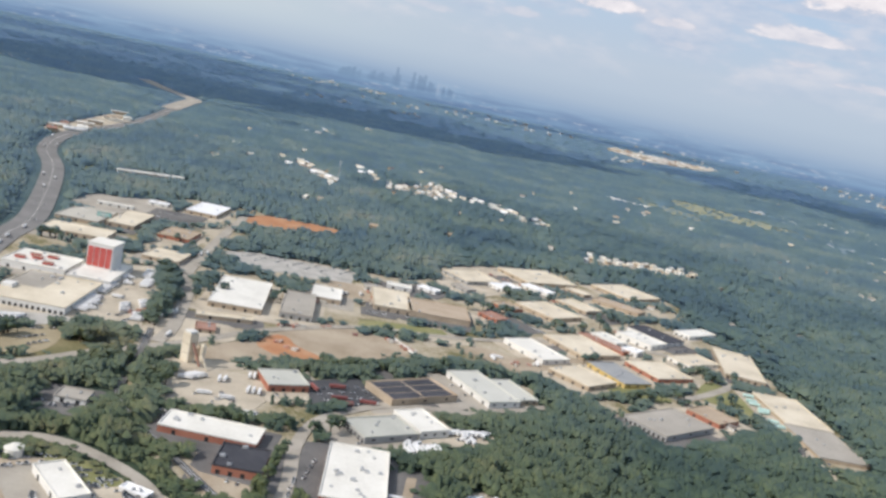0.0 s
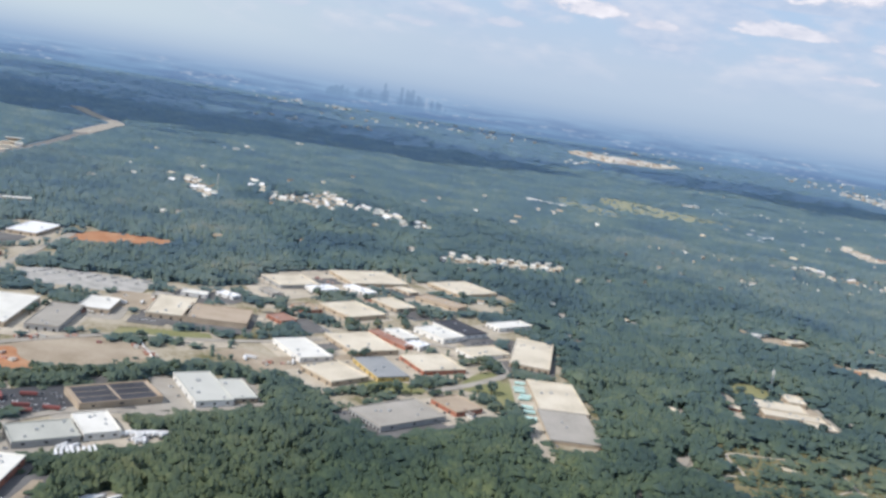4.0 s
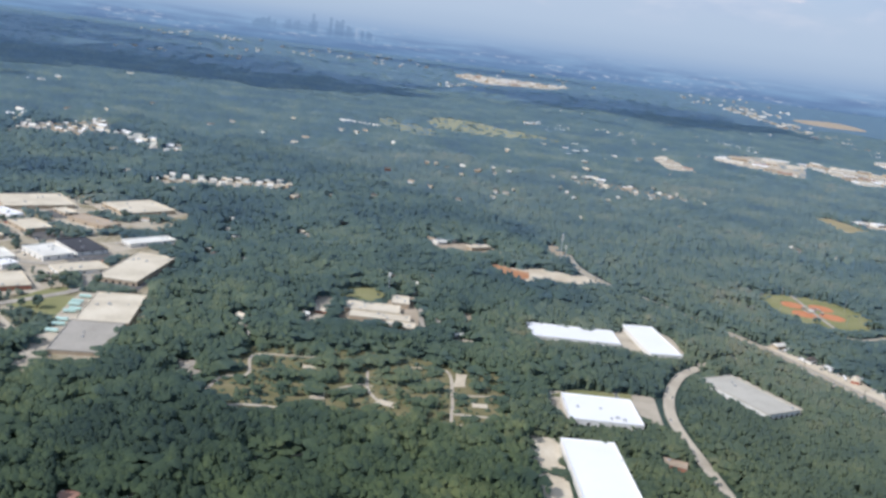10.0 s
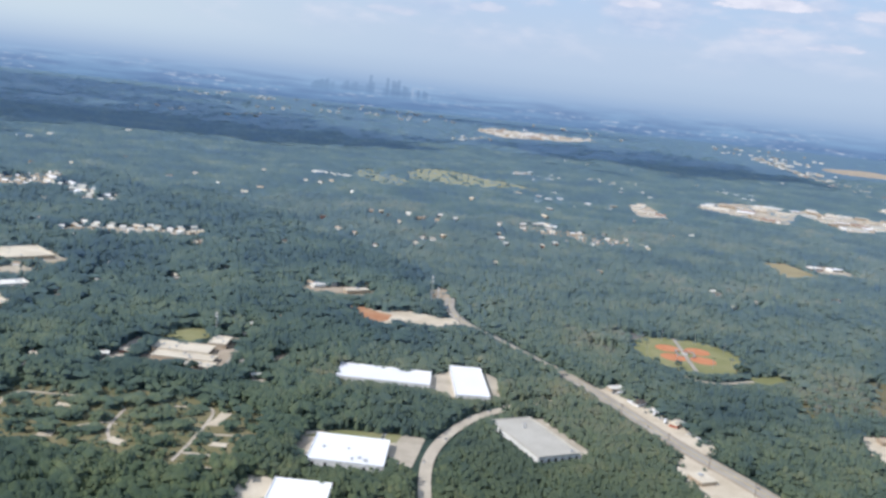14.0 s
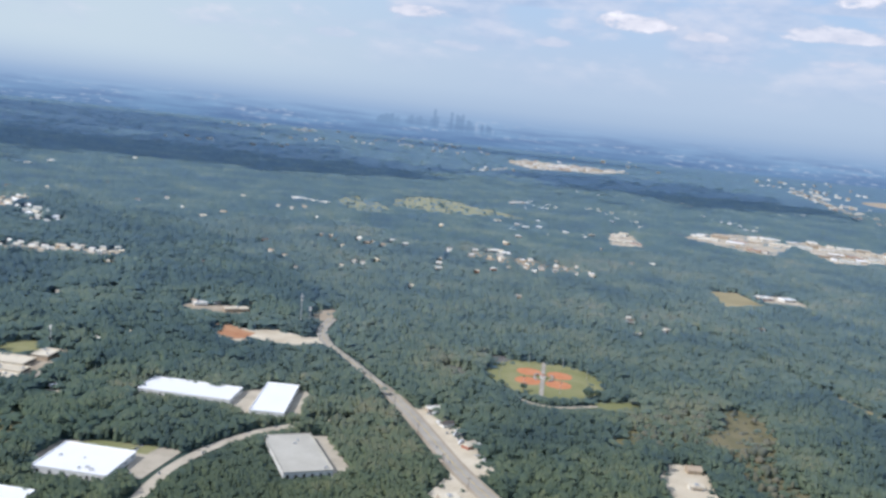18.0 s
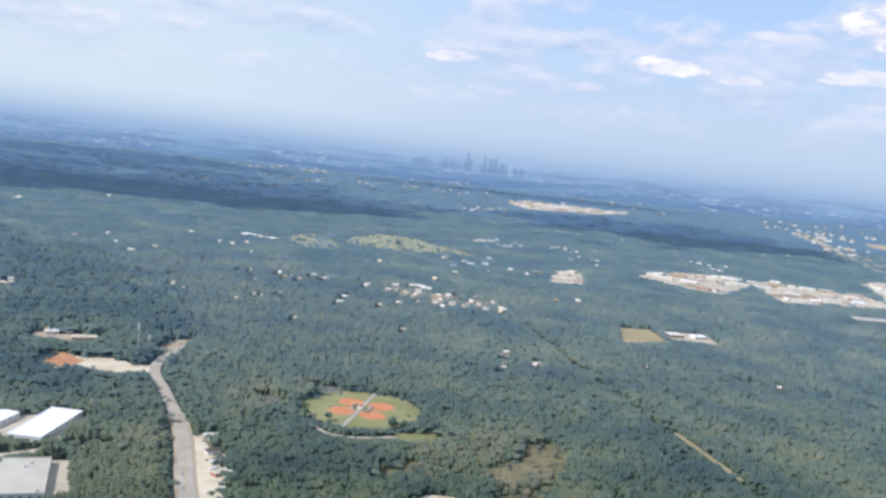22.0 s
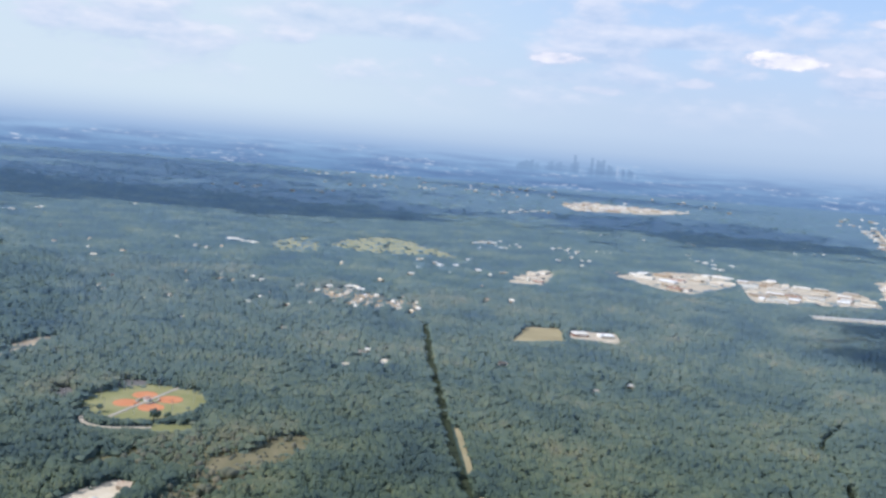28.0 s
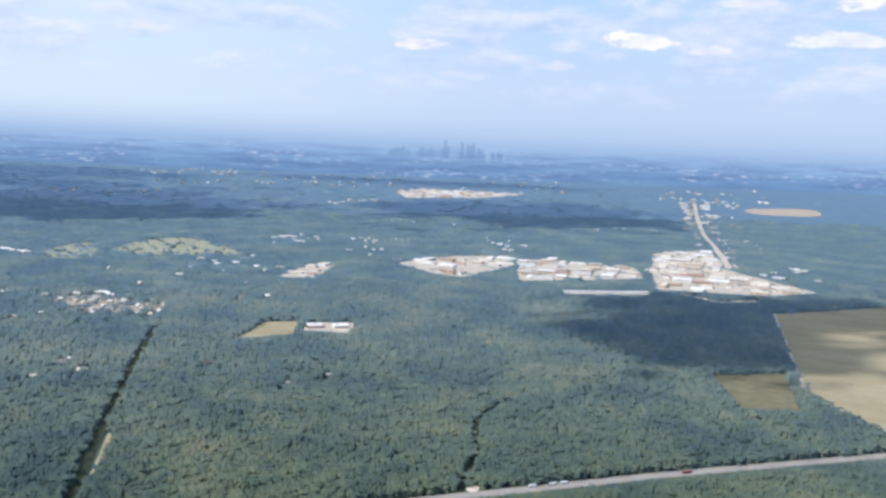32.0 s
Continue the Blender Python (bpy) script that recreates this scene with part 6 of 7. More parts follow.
ROWS_OF_TRUCKS = [(-84, 304, 100, 6, 1.6, 25), (-82, 290, 100, 4, 2.0, 10), (-20, 272, 120, 9, 1.7, 40), (-8, 296, 60, 7, 1.8, 25), (-72, 268, 20, 4, 1.5, 100), (-164, 330, 12, 11, 2.3, 99), (-170, 358, 12, 8, 2.2, 97), (-150, 340, 60, 6, 2.2, 115), (-147, 352, 70, 5, 2.0, 118), (-142, 334, 20, 6, 1.8, 108), (-160, 380, 15, 8, 2.0, 104), (-166, 396, 15, 7, 2.0, 106), (-188, 300, 70, 9, 2.1, 32), (-186, 292, 70, 6, 2.1, 32), (-138, 345, 110, 6, 2.4, 75), (-102, 288, 10, 5, 1.6, 60), (-150, 372, 110, 6, 2.4, 80)]
for x, y, a, k, s, l in ROWS_OF_TRUCKS:
    row(truck1, x, y, a, k, s, l, 0.15)
# loose trucks and vans in the large yards
for poly, k in (([(-106, 282), (-104, 294), (-88, 302), (-76, 286), (-80, 275), (-96, 271)], 16), ([(-168, 332), (-176, 375), (-174, 400), (-164, 372), (-150, 334)], 26), ([(-40, 532), (-14, 524), (20, 590), (16, 632), (-30, 590)], 16), ([(-14, 398), (8, 390), (44, 428), (30, 424)], 8), ([(-92, 444), (-68, 450), (-74, 478), (-94, 470)], 8), ([(-40, 190), (-12, 190), (-12, 220), (-42, 218)], 7)):
    ring, made = np.array(poly, float), 0
    for _ in range(400):
        x, y = rv.uniform(ring[:, 0].min(), ring[:, 0].max()), rv.uniform(ring[:, 1].min(), ring[:, 1].max())
        if made < k and inside(np.array([x]), np.array([y]), ring)[0]:
            park(rv.choice((truck1, van1, van1, car1)), x, y, rv.choice((10, 25, 100, 115)) + rv.uniform(-6, 6), 0.12)
            made += 1
for poly, k in (([(-122, 211), (-112, 215), (-104, 213), (-111, 205), (-118, 200), (-126, 203)], 34), ([(-103, 213), (-90, 212), (-83, 205), (-90, 203), (-96, 206)], 24), ([(-135, 206), (-122, 210), (-120, 198), (-134, 192)], 20), ([(-130, 246), (-120, 247), (-119, 243), (-131, 242)], 9)):
    ring, made = np.array(poly, float), 0
    for _ in range(500):
        x, y = rv.uniform(ring[:, 0].min(), ring[:, 0].max()), rv.uniform(ring[:, 1].min(), ring[:, 1].max())
        if made < k and inside(np.array([x]), np.array([y]), ring)[0]:
            park(rv.choice((van1, van1, car1, car1)), x, y, rv.choice((20, 30, 115, 125)) + rv.uniform(-8, 8), 0.12)
            made += 1
row(van1, -99, 258, 95, 8, 1.5, 18, 0.0)
for x, y, k, line in ((-82.8, 204.4, 9, -25), (-73.5, 196.5, 8, -24), (-86.5, 198.7, 13, -26), (-85.5, 194.8, 10, -35)):
    row(van1 if k < 12 else car1, x, y, line + 62, k, 1.15, line, 0.05)
# trailers behind the lot's shed, vans at the truck depot
for x, y, a in ((2.2, 247.5, 62), (3.9, 248.6, 62), (5.6, 249.6, 62), (9.9, 251.1, 62), (-17.5, 237.2, 8), (-16.5, 232.4, 8)):
    park(truck1, x, y, a, 0.3)
for x, y in ((12.5, 241.5), (13.5, 240.0), (11.8, 239.5)):
    park(van1, x, y, 20, 0.3)
for poly, k in (([(-6, 293), (-2, 302), (6, 304), (4, 296), (-3, 290)], 16), ([(-24, 276), (-12, 288), (-9, 285), (-20, 273)], 12)):
    ring, made = np.array(poly, float), 0
    for _ in range(400):
        x, y = rv.uniform(ring[:, 0].min(), ring[:, 0].max()), rv.uniform(ring[:, 1].min(), ring[:, 1].max())
        if made < k and inside(np.array([x]), np.array([y]), ring)[0]:
            park(rv.choice((truck1, van1, van1)), x, y, rv.choice((60, 70, 110)) + rv.uniform(-8, 8), 0.15)
            made += 1
# red and silver trailers in the dark yard
def make_red(x, y, angle):
    t = thing("semi_trailer", place(x, y, angle, 0.3), "faded red semi-trailer in a dark yard", "trailer", "red trailers")
    bm = blank()
    box(bm, -3, -0.5, 0.5, 3, 0.5, 1.6, 0.04)
    part("box_body", bm, "faded_red", t)
    bm = blank()
    box(bm, -2.8, -0.35, 0.35, 2.8, 0.35, 0.5)
    part("chassis", bm, "dark", t)
    for sx in (-2.3, -1.8):
        for sy in (-0.42, 0.42):
            bm = blank()
            bmesh.ops.create_cone(bm, cap_ends=True, segments=10, radius1=0.2, radius2=0.2, depth=0.16, matrix=pose(sx, sy, 0.2, 90))
            part("wheel", bm, "dark", t)
    return t


red0 = make_red(-60.5, 307, -52)
for j in range(4):
    for i in range(5):
        if (i, j) != (0, 0) and rv.random() > 0.12:
            park(rv.choice((red0, van0, van0, car0)), -60.5 + i * 3.4 + j * 3.4 + rv.uniform(-0.5, 0.5), 307 + i * 3.2 - j * 3.9 + rv.uniform(-0.5, 0.5), 20 + rv.uniform(-9, 9))
# a red lorry on the highway
park(red0, 1044, 664, 29, 0.3)
# vehicles on the roads
for key, count, kinds in (("highway", 16, (car1, van1, truck0)), ("freeway", 22, (car1, van1, truck0)), ("arterial", 7, (car1, van1)), ("spine", 6, (car1, truck0)), ("access", 3, (van0,))):
    line = roads[key]
    for i in range(count):
        j = rv.randrange(2, len(line) - 3)
        d = (line[j + 1] - line[j]).normalized()
        side = Vector((-d.y, d.x)) * rv.choice((-2.2, 2.2) if key != "freeway" else (-5.5, -2.5, 2.5, 5.5)) * (0.6 if key in ("arterial", "spine", "access") else 1)
        q = line[j].lerp(line[j + 1], rv.random()) + side
        park(rv.choice(kinds), q.x, q.y, math.degrees(math.atan2(d.y, d.x)) + (180 if rv.random() < 0.5 else 0), 0.26)
for i in range(11):  # cars by the ball fields
    t = i / 10
    park(rv.choice((car1, van1)), 468 + t * 19 + rv.uniform(-2, 2), 576 - t * 18 + rv.uniform(-2, 2), 30 + rv.choice((0, 90)), 0.12)
# clutter of the roadside yards
for i in range(46):
    t = rv.random()
    x, y = 468 + t * 42, 498 - t * 66
    park(rv.choice((car1, van1, van1, truck0)), x + rv.uniform(-2, 8) * 0.7, y + rv.uniform(-2, 8) * 0.8, rv.uniform(0, 180), 0.02)
for i, (x, y) in enumerate(((474, 497), (484, 478), (498, 455))):
    house(x, y, 30 + i * 15, 6.5, 4.0, 1.6, ("wall_tan", "wall_white", "wall_brick")[i % 3], ("roof_white", "shingle", "roof_cream")[i % 3], "low roadside building with a pale roof", "roadside buildings", i)
house(598, 468, 12, 6.5, 5.0, 1.8, "wall_tan", "roof_tan", "large house with a tan roof on a bare sandy lot", "houses on sandy lots", 4)
store(498.5, 394.5, -62, 9.0, 7.5, 1.5, "roof_cream", "wall_tan", "flat cream-roofed shop on a sandy roadside lot", name="roadside_shop", seed=12)
store(286, 641, 40, 9, 5, 2.0, "roof_white", "wall_white", "white-roofed house in a clearing near a radio mast", name="wood_house", seed=13)
store(313, 638, 35, 16, 6, 2.2, "roof_cream", "wall_tan", "long cream-roofed hall in a clearing near a radio mast", name="wood_hall", seed=14)
store(597, 449, 8, 6.5, 3.6, 1.3, "roof_cream", "wall_white", "white flat-roofed garage on a bare sandy lot", name="garage", seed=6)
# pale green trailers on the apron of the great hall
def make_teal(x, y, angle):
    t = thing("covered_trailer", place(x, y, angle, 0.2), "pale green covered trailer on a loading apron", "trailer", "pale green trailers")
    bm = blank()
    box(bm, -2.6, -0.9, 0.45, 2.6, 0.9, 1.5, 0.06)
    part("cover", bm, "pale_green", t)
    bm = blank()
    box(bm, -2.4, -0.4, 0.2, 2.4, 0.4, 0.45)
    part("chassis", bm, "dark", t)
    for sx in (-2.0, -1.4):
        for sy in (-0.5, 0.5):
            bm = blank()
            bmesh.ops.create_cone(bm, cap_ends=True, segments=10, radius1=0.2, radius2=0.2, depth=0.2, matrix=pose(sx, sy, 0.2, 90))
            part("wheel", bm, "dark", t)
    return t


teal0 = make_teal(125.5, 434, 9)
for i in range(1, 16):
    if i in (1, 2, 3, 4, 6, 7, 9):
        park(teal0, 130.8 - 0.158 * (32 - i * 5.2) - rv.uniform(-0.6, 1.8), 432 - i * 5.2 + rv.uniform(-1.2, 1.2), 9 + rv.uniform(-8, 8), 0.2)


# ---- utility poles along the highway ----
def utility_pole(x, y, angle, h=6.0):
    t = thing("utility_pole", place(x, y, angle), "wooden utility pole with crossarm", "utility pole", "utility poles")
    bm = blank()
    cone(bm, 0, 0, 0, h, 0.12, 0.08, 7)
    part("pole", bm, "bark", t)
    bm = blank()
    box(bm, -0.9, -0.06, h - 0.7, 0.9, 0.06, h - 0.58)
    arm = part("crossarm", bm, "bark", t)
    for k in (-0.8, 0, 0.8):
        bm = blank()
        cone(bm, k, 0, h - 0.58, h - 0.4, 0.06, 0.04, 6)
        part("insulator", bm, "glass", arm)
    return t


pole0 = utility_pole(roads["highway"][8].x - 4, roads["highway"][8].y + 7, 40)
for key, s, step in (("highway", 7, 3), ("arterial", 5.5, 3)):
    line = roads[key]
    for j in range(9 if key == "highway" else 3, len(line) - 2, step):
        d = (line[j + 1] - line[j]).normalized()
        q = line[j] + Vector((-d.y, d.x)) * s
        copy_thing(pole0, pose(q.x, q.y, 0, 0, 0, math.degrees(math.atan2(d.y, d.x)) + 90))

# ---- slabs left of the cleared estate ----
TRACKS = (([(207, 340), (209, 362), (218, 368), (215, 386), (219, 392), (232, 394), (242, 396)], 2.4), ([(217, 337), (225, 340), (236, 341)], 2.6), ([(264, 388), (266, 370), (271, 359), (278, 354)], 2.2), ([(281, 398), (297, 399), (300, 372), (300, 347)], 2.3),
          ([(302, 374), (318, 377)], 2.4), ([(301, 355), (316, 356)], 2.6), ([(303, 346), (319, 345)], 1.6), ([(232, 305), (239, 300), (246, 303), (253, 309)], 2.2), ([(255, 366), (262, 372), (268, 372)], 1.6), ([(187, 374), (194, 372)], 4.0), ([(200, 350), (201, 364)], 2.4))
for pts, w in TRACKS:
    tagged(ribbon("old_street", pts, w * 0.6, "concrete", "cracked pale street of a cleared estate", 0.2, verge=0.8)[0], group="streets of the cleared estate")
for x, y, w, d, a in ((248, 356, 6, 8, 8), (303, 390, 5, 16, -3), (274, 357, 7, 5, -20), (240, 384, 6, 4, 10), (311, 366, 7, 4, 5), (286, 382, 5, 4, 0)):
    c, s = math.cos(radians(a)), math.sin(radians(a))
    tagged(patch("foundation_slab", [(x + c * px - s * py, y + s * px + c * py) for px, py in ((-w / 2, -d / 2), (w * 0.1, -d * 0.44), (w / 2, -d * 0.4), (w * 0.42, d * 0.1), (w / 2, d / 2), (-w * 0.2, d * 0.42), (-w * 0.45, d / 2), (-w * 0.4, 0))], "sand", "weathered slab left of a cleared house", 0.24, grow=1.0), group="slabs of the cleared estate")


# ---- single trees ----
def make_tree(x, y, seed, h=5.0):
    """A tapered trunk with limbs and a crown of many leaf clumps."""
    r = random.Random(seed)
    t = thing("tree", place(x, y, r.uniform(0, 360)), "round-crowned green broadleaf tree", "tree", "trees of the industrial estate")
    bm = blank()
    cone(bm, 0, 0, -0.1, h * 0.5, 0.22, 0.12, 7)
    for k in range(4):
        a = k * math.tau / 4 + r.uniform(-0.4, 0.4)
        p, q = Vector((0, 0, h * 0.35)), Vector((math.cos(a) * h * 0.22, math.sin(a) * h * 0.22, h * 0.62))
        m = Matrix.Translation((p + q) / 2) @ (q - p).to_track_quat("Z", "Y").to_matrix().to_4x4()
        bmesh.ops.create_cone(bm, cap_ends=False, segments=5, radius1=0.1, radius2=0.05, depth=(q - p).length, matrix=m)
    part("trunk", bm, "bark", t)
    bm = blank()
    for k in range(30):
        a, e = r.uniform(0, math.tau), r.uniform(-0.4, 1.2)
        q = h * 0.36 * r.uniform(0.55, 1.0)
        c = Vector((math.cos(a) * math.cos(e) * q, math.sin(a) * math.cos(e) * q, h * 0.62 + math.sin(e) * q * 0.9))
        s = h * r.uniform(0.09, 0.17)
        made = bmesh.ops.create_icosphere(bm, subdivisions=1, radius=s, matrix=Matrix.Translation(c) @ Euler((r.uniform(0, 3), r.uniform(0, 3), 0)).to_matrix().to_4x4() @ Matrix.Diagonal((1, r.uniform(0.7, 1), r.uniform(0.5, 0.8), 1)))
        for v in made["verts"]:
            v.co += Vector((r.uniform(-1, 1), r.uniform(-1, 1), r.uniform(-1, 1))) * s * 0.35
    part("crown", bm, "canopy", t)
    return t


trees0 = [make_tree(-140 + i * 3.2, 374 + i * 9, i, 4.6 + i * 0.4) for i in range(4)]
rt = random.Random(77)
TREE_LINES = [  # from x, y to x, y; count; width of the belt
    (-135, 331, -143, 366, 34, 2.0), (-143, 366, -151, 396, 30, 2.2), (-153, 402, -172, 424, 26, 3), (-152, 300, -140, 304, 20, 5), (-134, 280, -124, 294, 26, 5), (-112, 272, -106, 288, 22, 5), (-174, 282, -168, 292, 12, 3), (-138, 404, -142, 425, 6, 3), (-110, 405, -104, 440, 14, 2.5), (-152, 440, -170, 480, 10, 4), (-178, 470, -200, 520, 14, 5),
    (-50, 400, -50, 425, 5, 3), (30, 480, 60, 505, 14, 4), (50, 520, 80, 540, 12, 5), (0, 530, 30, 555, 12, 5), (60, 590, 85, 600, 10, 5), (95, 452, 118, 462, 10, 4), (90, 398, 112, 412, 8, 4)]
TREE_LINES_B = [
    (60, 380, 95, 402, 14, 3), (110, 446, 124, 458, 18, 6), (40, 425, 52, 432, 6, 3), (-20, 480, 10, 492, 12, 4), (-60, 262, -30, 290, 10, 3), (-52, 205, -55, 250, 14, 1.2), (-42, 205, -44, 245, 12, 1.0), (-86, 262, -70, 258, 7, 2),
    (-245, 430, -215, 425, 16, 3), (-196, 262, -182, 276, 14, 5), (-70, 330, -20, 362, 30, 4), (250, 440, 290, 446, 12, 3), (238, 470, 244, 490, 6, 3), (495, 548, 515, 552, 6, 3), (545, 552, 565, 570, 7, 3), (850, 500, 890, 515, 14, 7), (835, 482, 860, 498, 10, 6)]
for x0, y0, x1, y1, k, w in TREE_LINES + TREE_LINES_B:
    for i in range(int(k * 0.7)):
        t = rt.random()
        q = rt.uniform(0.7, 1.25)
        x, y = x0 + (x1 - x0) * t + rt.uniform(-w, w), y0 + (y1 - y0) * t + rt.uniform(-w, w)
        if not open_ground(np.array([x]), np.array([y]), [c for c in CLEAR + RAISED if len(c) == 4])[0]:
            copy_thing(rt.choice(trees0), pose(x, y, 0, 0, 0, rt.uniform(0, 360))).scale = (q, q, q * rt.uniform(0.85, 1.1))


# ---- the aeroplane's wing tip ----
def wing():
    """The white wing of the aeroplane, from tip to root, seen from above: lengths in metres from the cabin window."""
    t = thing("aircraft_wing", pose(880.9, 138.7, 168.8, 79.65, -2.21, 20.90), "white metal aeroplane wing tip seen from above", "wing")
    tip_a, tip_b, notch = Vector((-1.89, 0.22, -5.0)), Vector((-2.40, 0.22, -5.3)), Vector((-2.37, 0.14, -5.1))
    root_a, root_b = Vector((-0.894, -0.856, -2.0)), Vector((-1.973, -0.543, -2.4))
    ahead, up = (tip_a - tip_b).normalized(), (tip_a - tip_b).cross(root_a - tip_a).normalized()

    def slab(name, corners, thick, mat, lift, label=""):
        bm = blank()
        k = len(corners)
        top, low = [bm.verts.new(c + up * lift) for c in corners], [bm.verts.new(c + up * (lift - thick)) for c in corners]
        bm.faces.new(top)
        bm.faces.new(low[::-1])
        for i in range(k):
            bm.faces.new((low[i], low[(i + 1) % k], top[(i + 1) % k], top[i]))
        bmesh.ops.recalc_face_normals(bm, faces=bm.faces)
        bmesh.ops.bevel(bm, geom=list(bm.edges), offset=thick * 0.3, segments=2, affect="EDGES")
        return part(name, bm, mat, t, label)
    slab("skin", (tip_a, tip_b, notch, root_b, root_a), 0.06, "wing_paint", 0.0)
    slab("leading_edge", (tip_a + ahead * 0.015, tip_a - ahead * 0.05, root_a - ahead * 0.06, root_a + ahead * 0.02), 0.08, "wing_edge", 0.008, "dull grey-white leading edge")
    slab("spar_strip", (tip_a - ahead * 0.09, tip_a - ahead * 0.13, root_a - ahead * 0.78, root_a - ahead * 0.66), 0.012, "roof_bright", 0.008, "bright white strip")
    for k, w in ((0.14, 0.25), (0.32, 0.3), (0.52, 0.3), (0.72, 0.34)):
        a, b = tip_a.lerp(root_a, k), tip_b.lerp(root_b, k)
        n = (root_a - tip_a).normalized() * 0.004
        slab("panel_seam", (a + n, a.lerp(b, w) + n, a.lerp(b, w) - n, a - n), 0.006, "wall_grey", 0.005, "thin grey panel seam")


wing()


# ---- more of the industrial estate ----
ribbon("road_lot", [(-150, 208), (-126, 219), (-116, 223), (-104, 222), (-83, 213), (-66, 196)], 4.0, "road", "curved pale road past a car lot", 0.3)
patch("lot_verge", [(-112, 215), (-98, 217), (-84, 209), (-92, 204), (-108, 210)], "grass", "dry grass verge beside a car lot", Z2, smooth=1)
patch("back_yard", [(-20, 256), (-14, 262), (-9, 258), (-7, 226), (-14, 216), (-22, 222)], "asphalt", "dark asphalt yard behind a hall", Z2)
patch("sand_bed", [(-17, 254), (-14, 255), (-13, 236), (-16, 235)], "dirt", "strip of pale sand in a yard", Z3)
patch("trailer_lot", [(0, 252), (10, 260), (20, 232), (14, 218), (0, 222)], "concrete", "pale trailer lot in a wood clearing", Z1, smooth=1)
patch("plant_yard", [(-108, 326), (-98, 346), (-82, 340), (-82, 326), (-98, 312), (-112, 312)], "dirt", "sandy yard of a concrete plant", Z2, smooth=1)
patch("estate_lawn", [(96, 414), (108, 408), (118, 432), (112, 448), (104, 440)], "grass", "mown green lawn in the estate", Z2, smooth=1)
patch("verge_lawn", [(-64, 398), (-40, 408), (-22, 418), (-28, 428), (-66, 412)], "grass", "grass bank along the cross road", Z2, smooth=1)
patch("hall_lawn", [(50, 396), (62, 384), (88, 398), (70, 408)], "grass", "lawn beside a yellow-walled hall", Z2, smooth=1)
patch("west_lawn", [(-160, 262), (-140, 286), (-128, 310), (-146, 318), (-186, 290), (-186, 262)], "brush", "rough grass between road and factory", -0.02, smooth=1, clear=False)
for i, (x, y, w, d, a) in enumerate(((-60, 430, 18, 14, 12), (10, 470, 26, 16, -45), (60, 535, 22, 20, -40), (-8, 580, 16, 26, -45), (100, 500, 14, 26, -44), (-30, 330, 40, 8, -46), (30, 440, 10, 30, -48), (-215, 540, 34, 40, 8))):
    c, s = math.cos(radians(a)), math.sin(radians(a))
    tagged(patch("parking_apron", [(x + c * px - s * py, y + s * px + c * py) for px, py in ((-w / 2, -d / 2), (w / 2, -d / 2), (w / 2, d / 2), (-w / 2, d / 2))], "asphalt", "worn grey asphalt parking apron", 0.14), group="parking aprons")

SMALL = [(-98.5, 199, 19, 8, 2.6, -42), (-123, 250, 9.5, 8, 2.2, 10), (-81, 205, 8, 3.2, 1.6, -13), (-4, 217.5, 6.5, 6.5, 2.0, 19), (-116, 362, 24, 5, 2.0, 22), (-117, 343, 8, 9, 1.8, 20), (56, 468, 30, 6, 2.4, -40), (71, 464, 9, 9, 3.2, -30), (19, 569, 21, 9, 2.4, -31),
         (-60, 490, 14, 8, 2.4, 10), (-72, 474, 10, 8, 2.2, 10), (-44, 500, 12, 7, 2.2, -20), (-26, 524, 14, 8, 2.4, -40), (46, 590, 16, 8, 2.4, -40)]
for i, row_ in enumerate(SMALL):
    roof, wall = (("roof_white", "wall_white"), ("roof_grey", "wall_white"), ("roof_bright", "wall_white"), ("roof_grey", "wall_grey"), ("roof_cream", "wall_tan"), ("roof_red", "wall_tan"), ("roof_red", "wall_brick"), ("roof_bright", "wall_white"), ("roof_bright", "wall_white"))[i % 9]
    warehouse(*row_, roof, wall, "small " + {"roof_white": "white", "roof_grey": "grey", "roof_bright": "bright white", "roof_cream": "cream", "roof_red": "red"}[roof] + "-roofed shed among yards", name="shed", units=2, doors=2, windows=1, seed=200 + i, apron="any")

warehouse(9.5, 226.5, 11, 10, 2.6, 20, "roof_stone", "wall_grey", "small grey-roofed shed in a trailer lot", name="shed", units=1, doors=2, windows=1, seed=231)
patch("depot_vans_yard", [(-8, 292), (-3, 303), (6, 306), (8, 298), (-1, 288)], "concrete", "pale yard of parked vans in the wood", Z1)

# sheds and stacked goods in the yards, in loose rows
rk = random.Random(31)


def crate_stack(x, y, angle):
    t = thing("container", place(x, y, angle, 0.16), "steel shipping container in a yard", "container", "yard containers")
    bm = blank()
    box(bm, -1.2, -0.48, 0.0, 1.2, 0.48, 1.0, 0.03)
    part("body", bm, "container", t)
    bm = blank()
    for k in (-0.24, 0.24):
        box(bm, 1.2, k - 0.22, 0.05, 1.23, k + 0.22, 0.95)
    part("door", bm, "container", t)
    return t


stack0 = crate_stack(-62, 384, 20)
for x0, y0, x1, y1, k in ((-92, 372, -74, 388, 12), (-48, 388, -34, 378, 14), (-150, 336, -142, 366, 12), (-105, 420, -84, 428, 8), (-66, 440, -72, 470, 8), (10, 395, 20, 405, 6), (62, 500, 72, 512, 8), (100, 480, 112, 500, 8), (20, 540, 40, 560, 8), (-20, 590, 10, 575, 8), (-88, 350, -76, 344, 7)):
    for i in range(k):
        t = rk.random()
        copy_thing(stack0, pose(x0 + (x1 - x0) * t + rk.uniform(-2, 2), y0 + (y1 - y0) * t + rk.uniform(-2, 2), 0.16, 0, 0, rk.choice((0, 20, 90, 110)) + rk.uniform(-8, 8)))
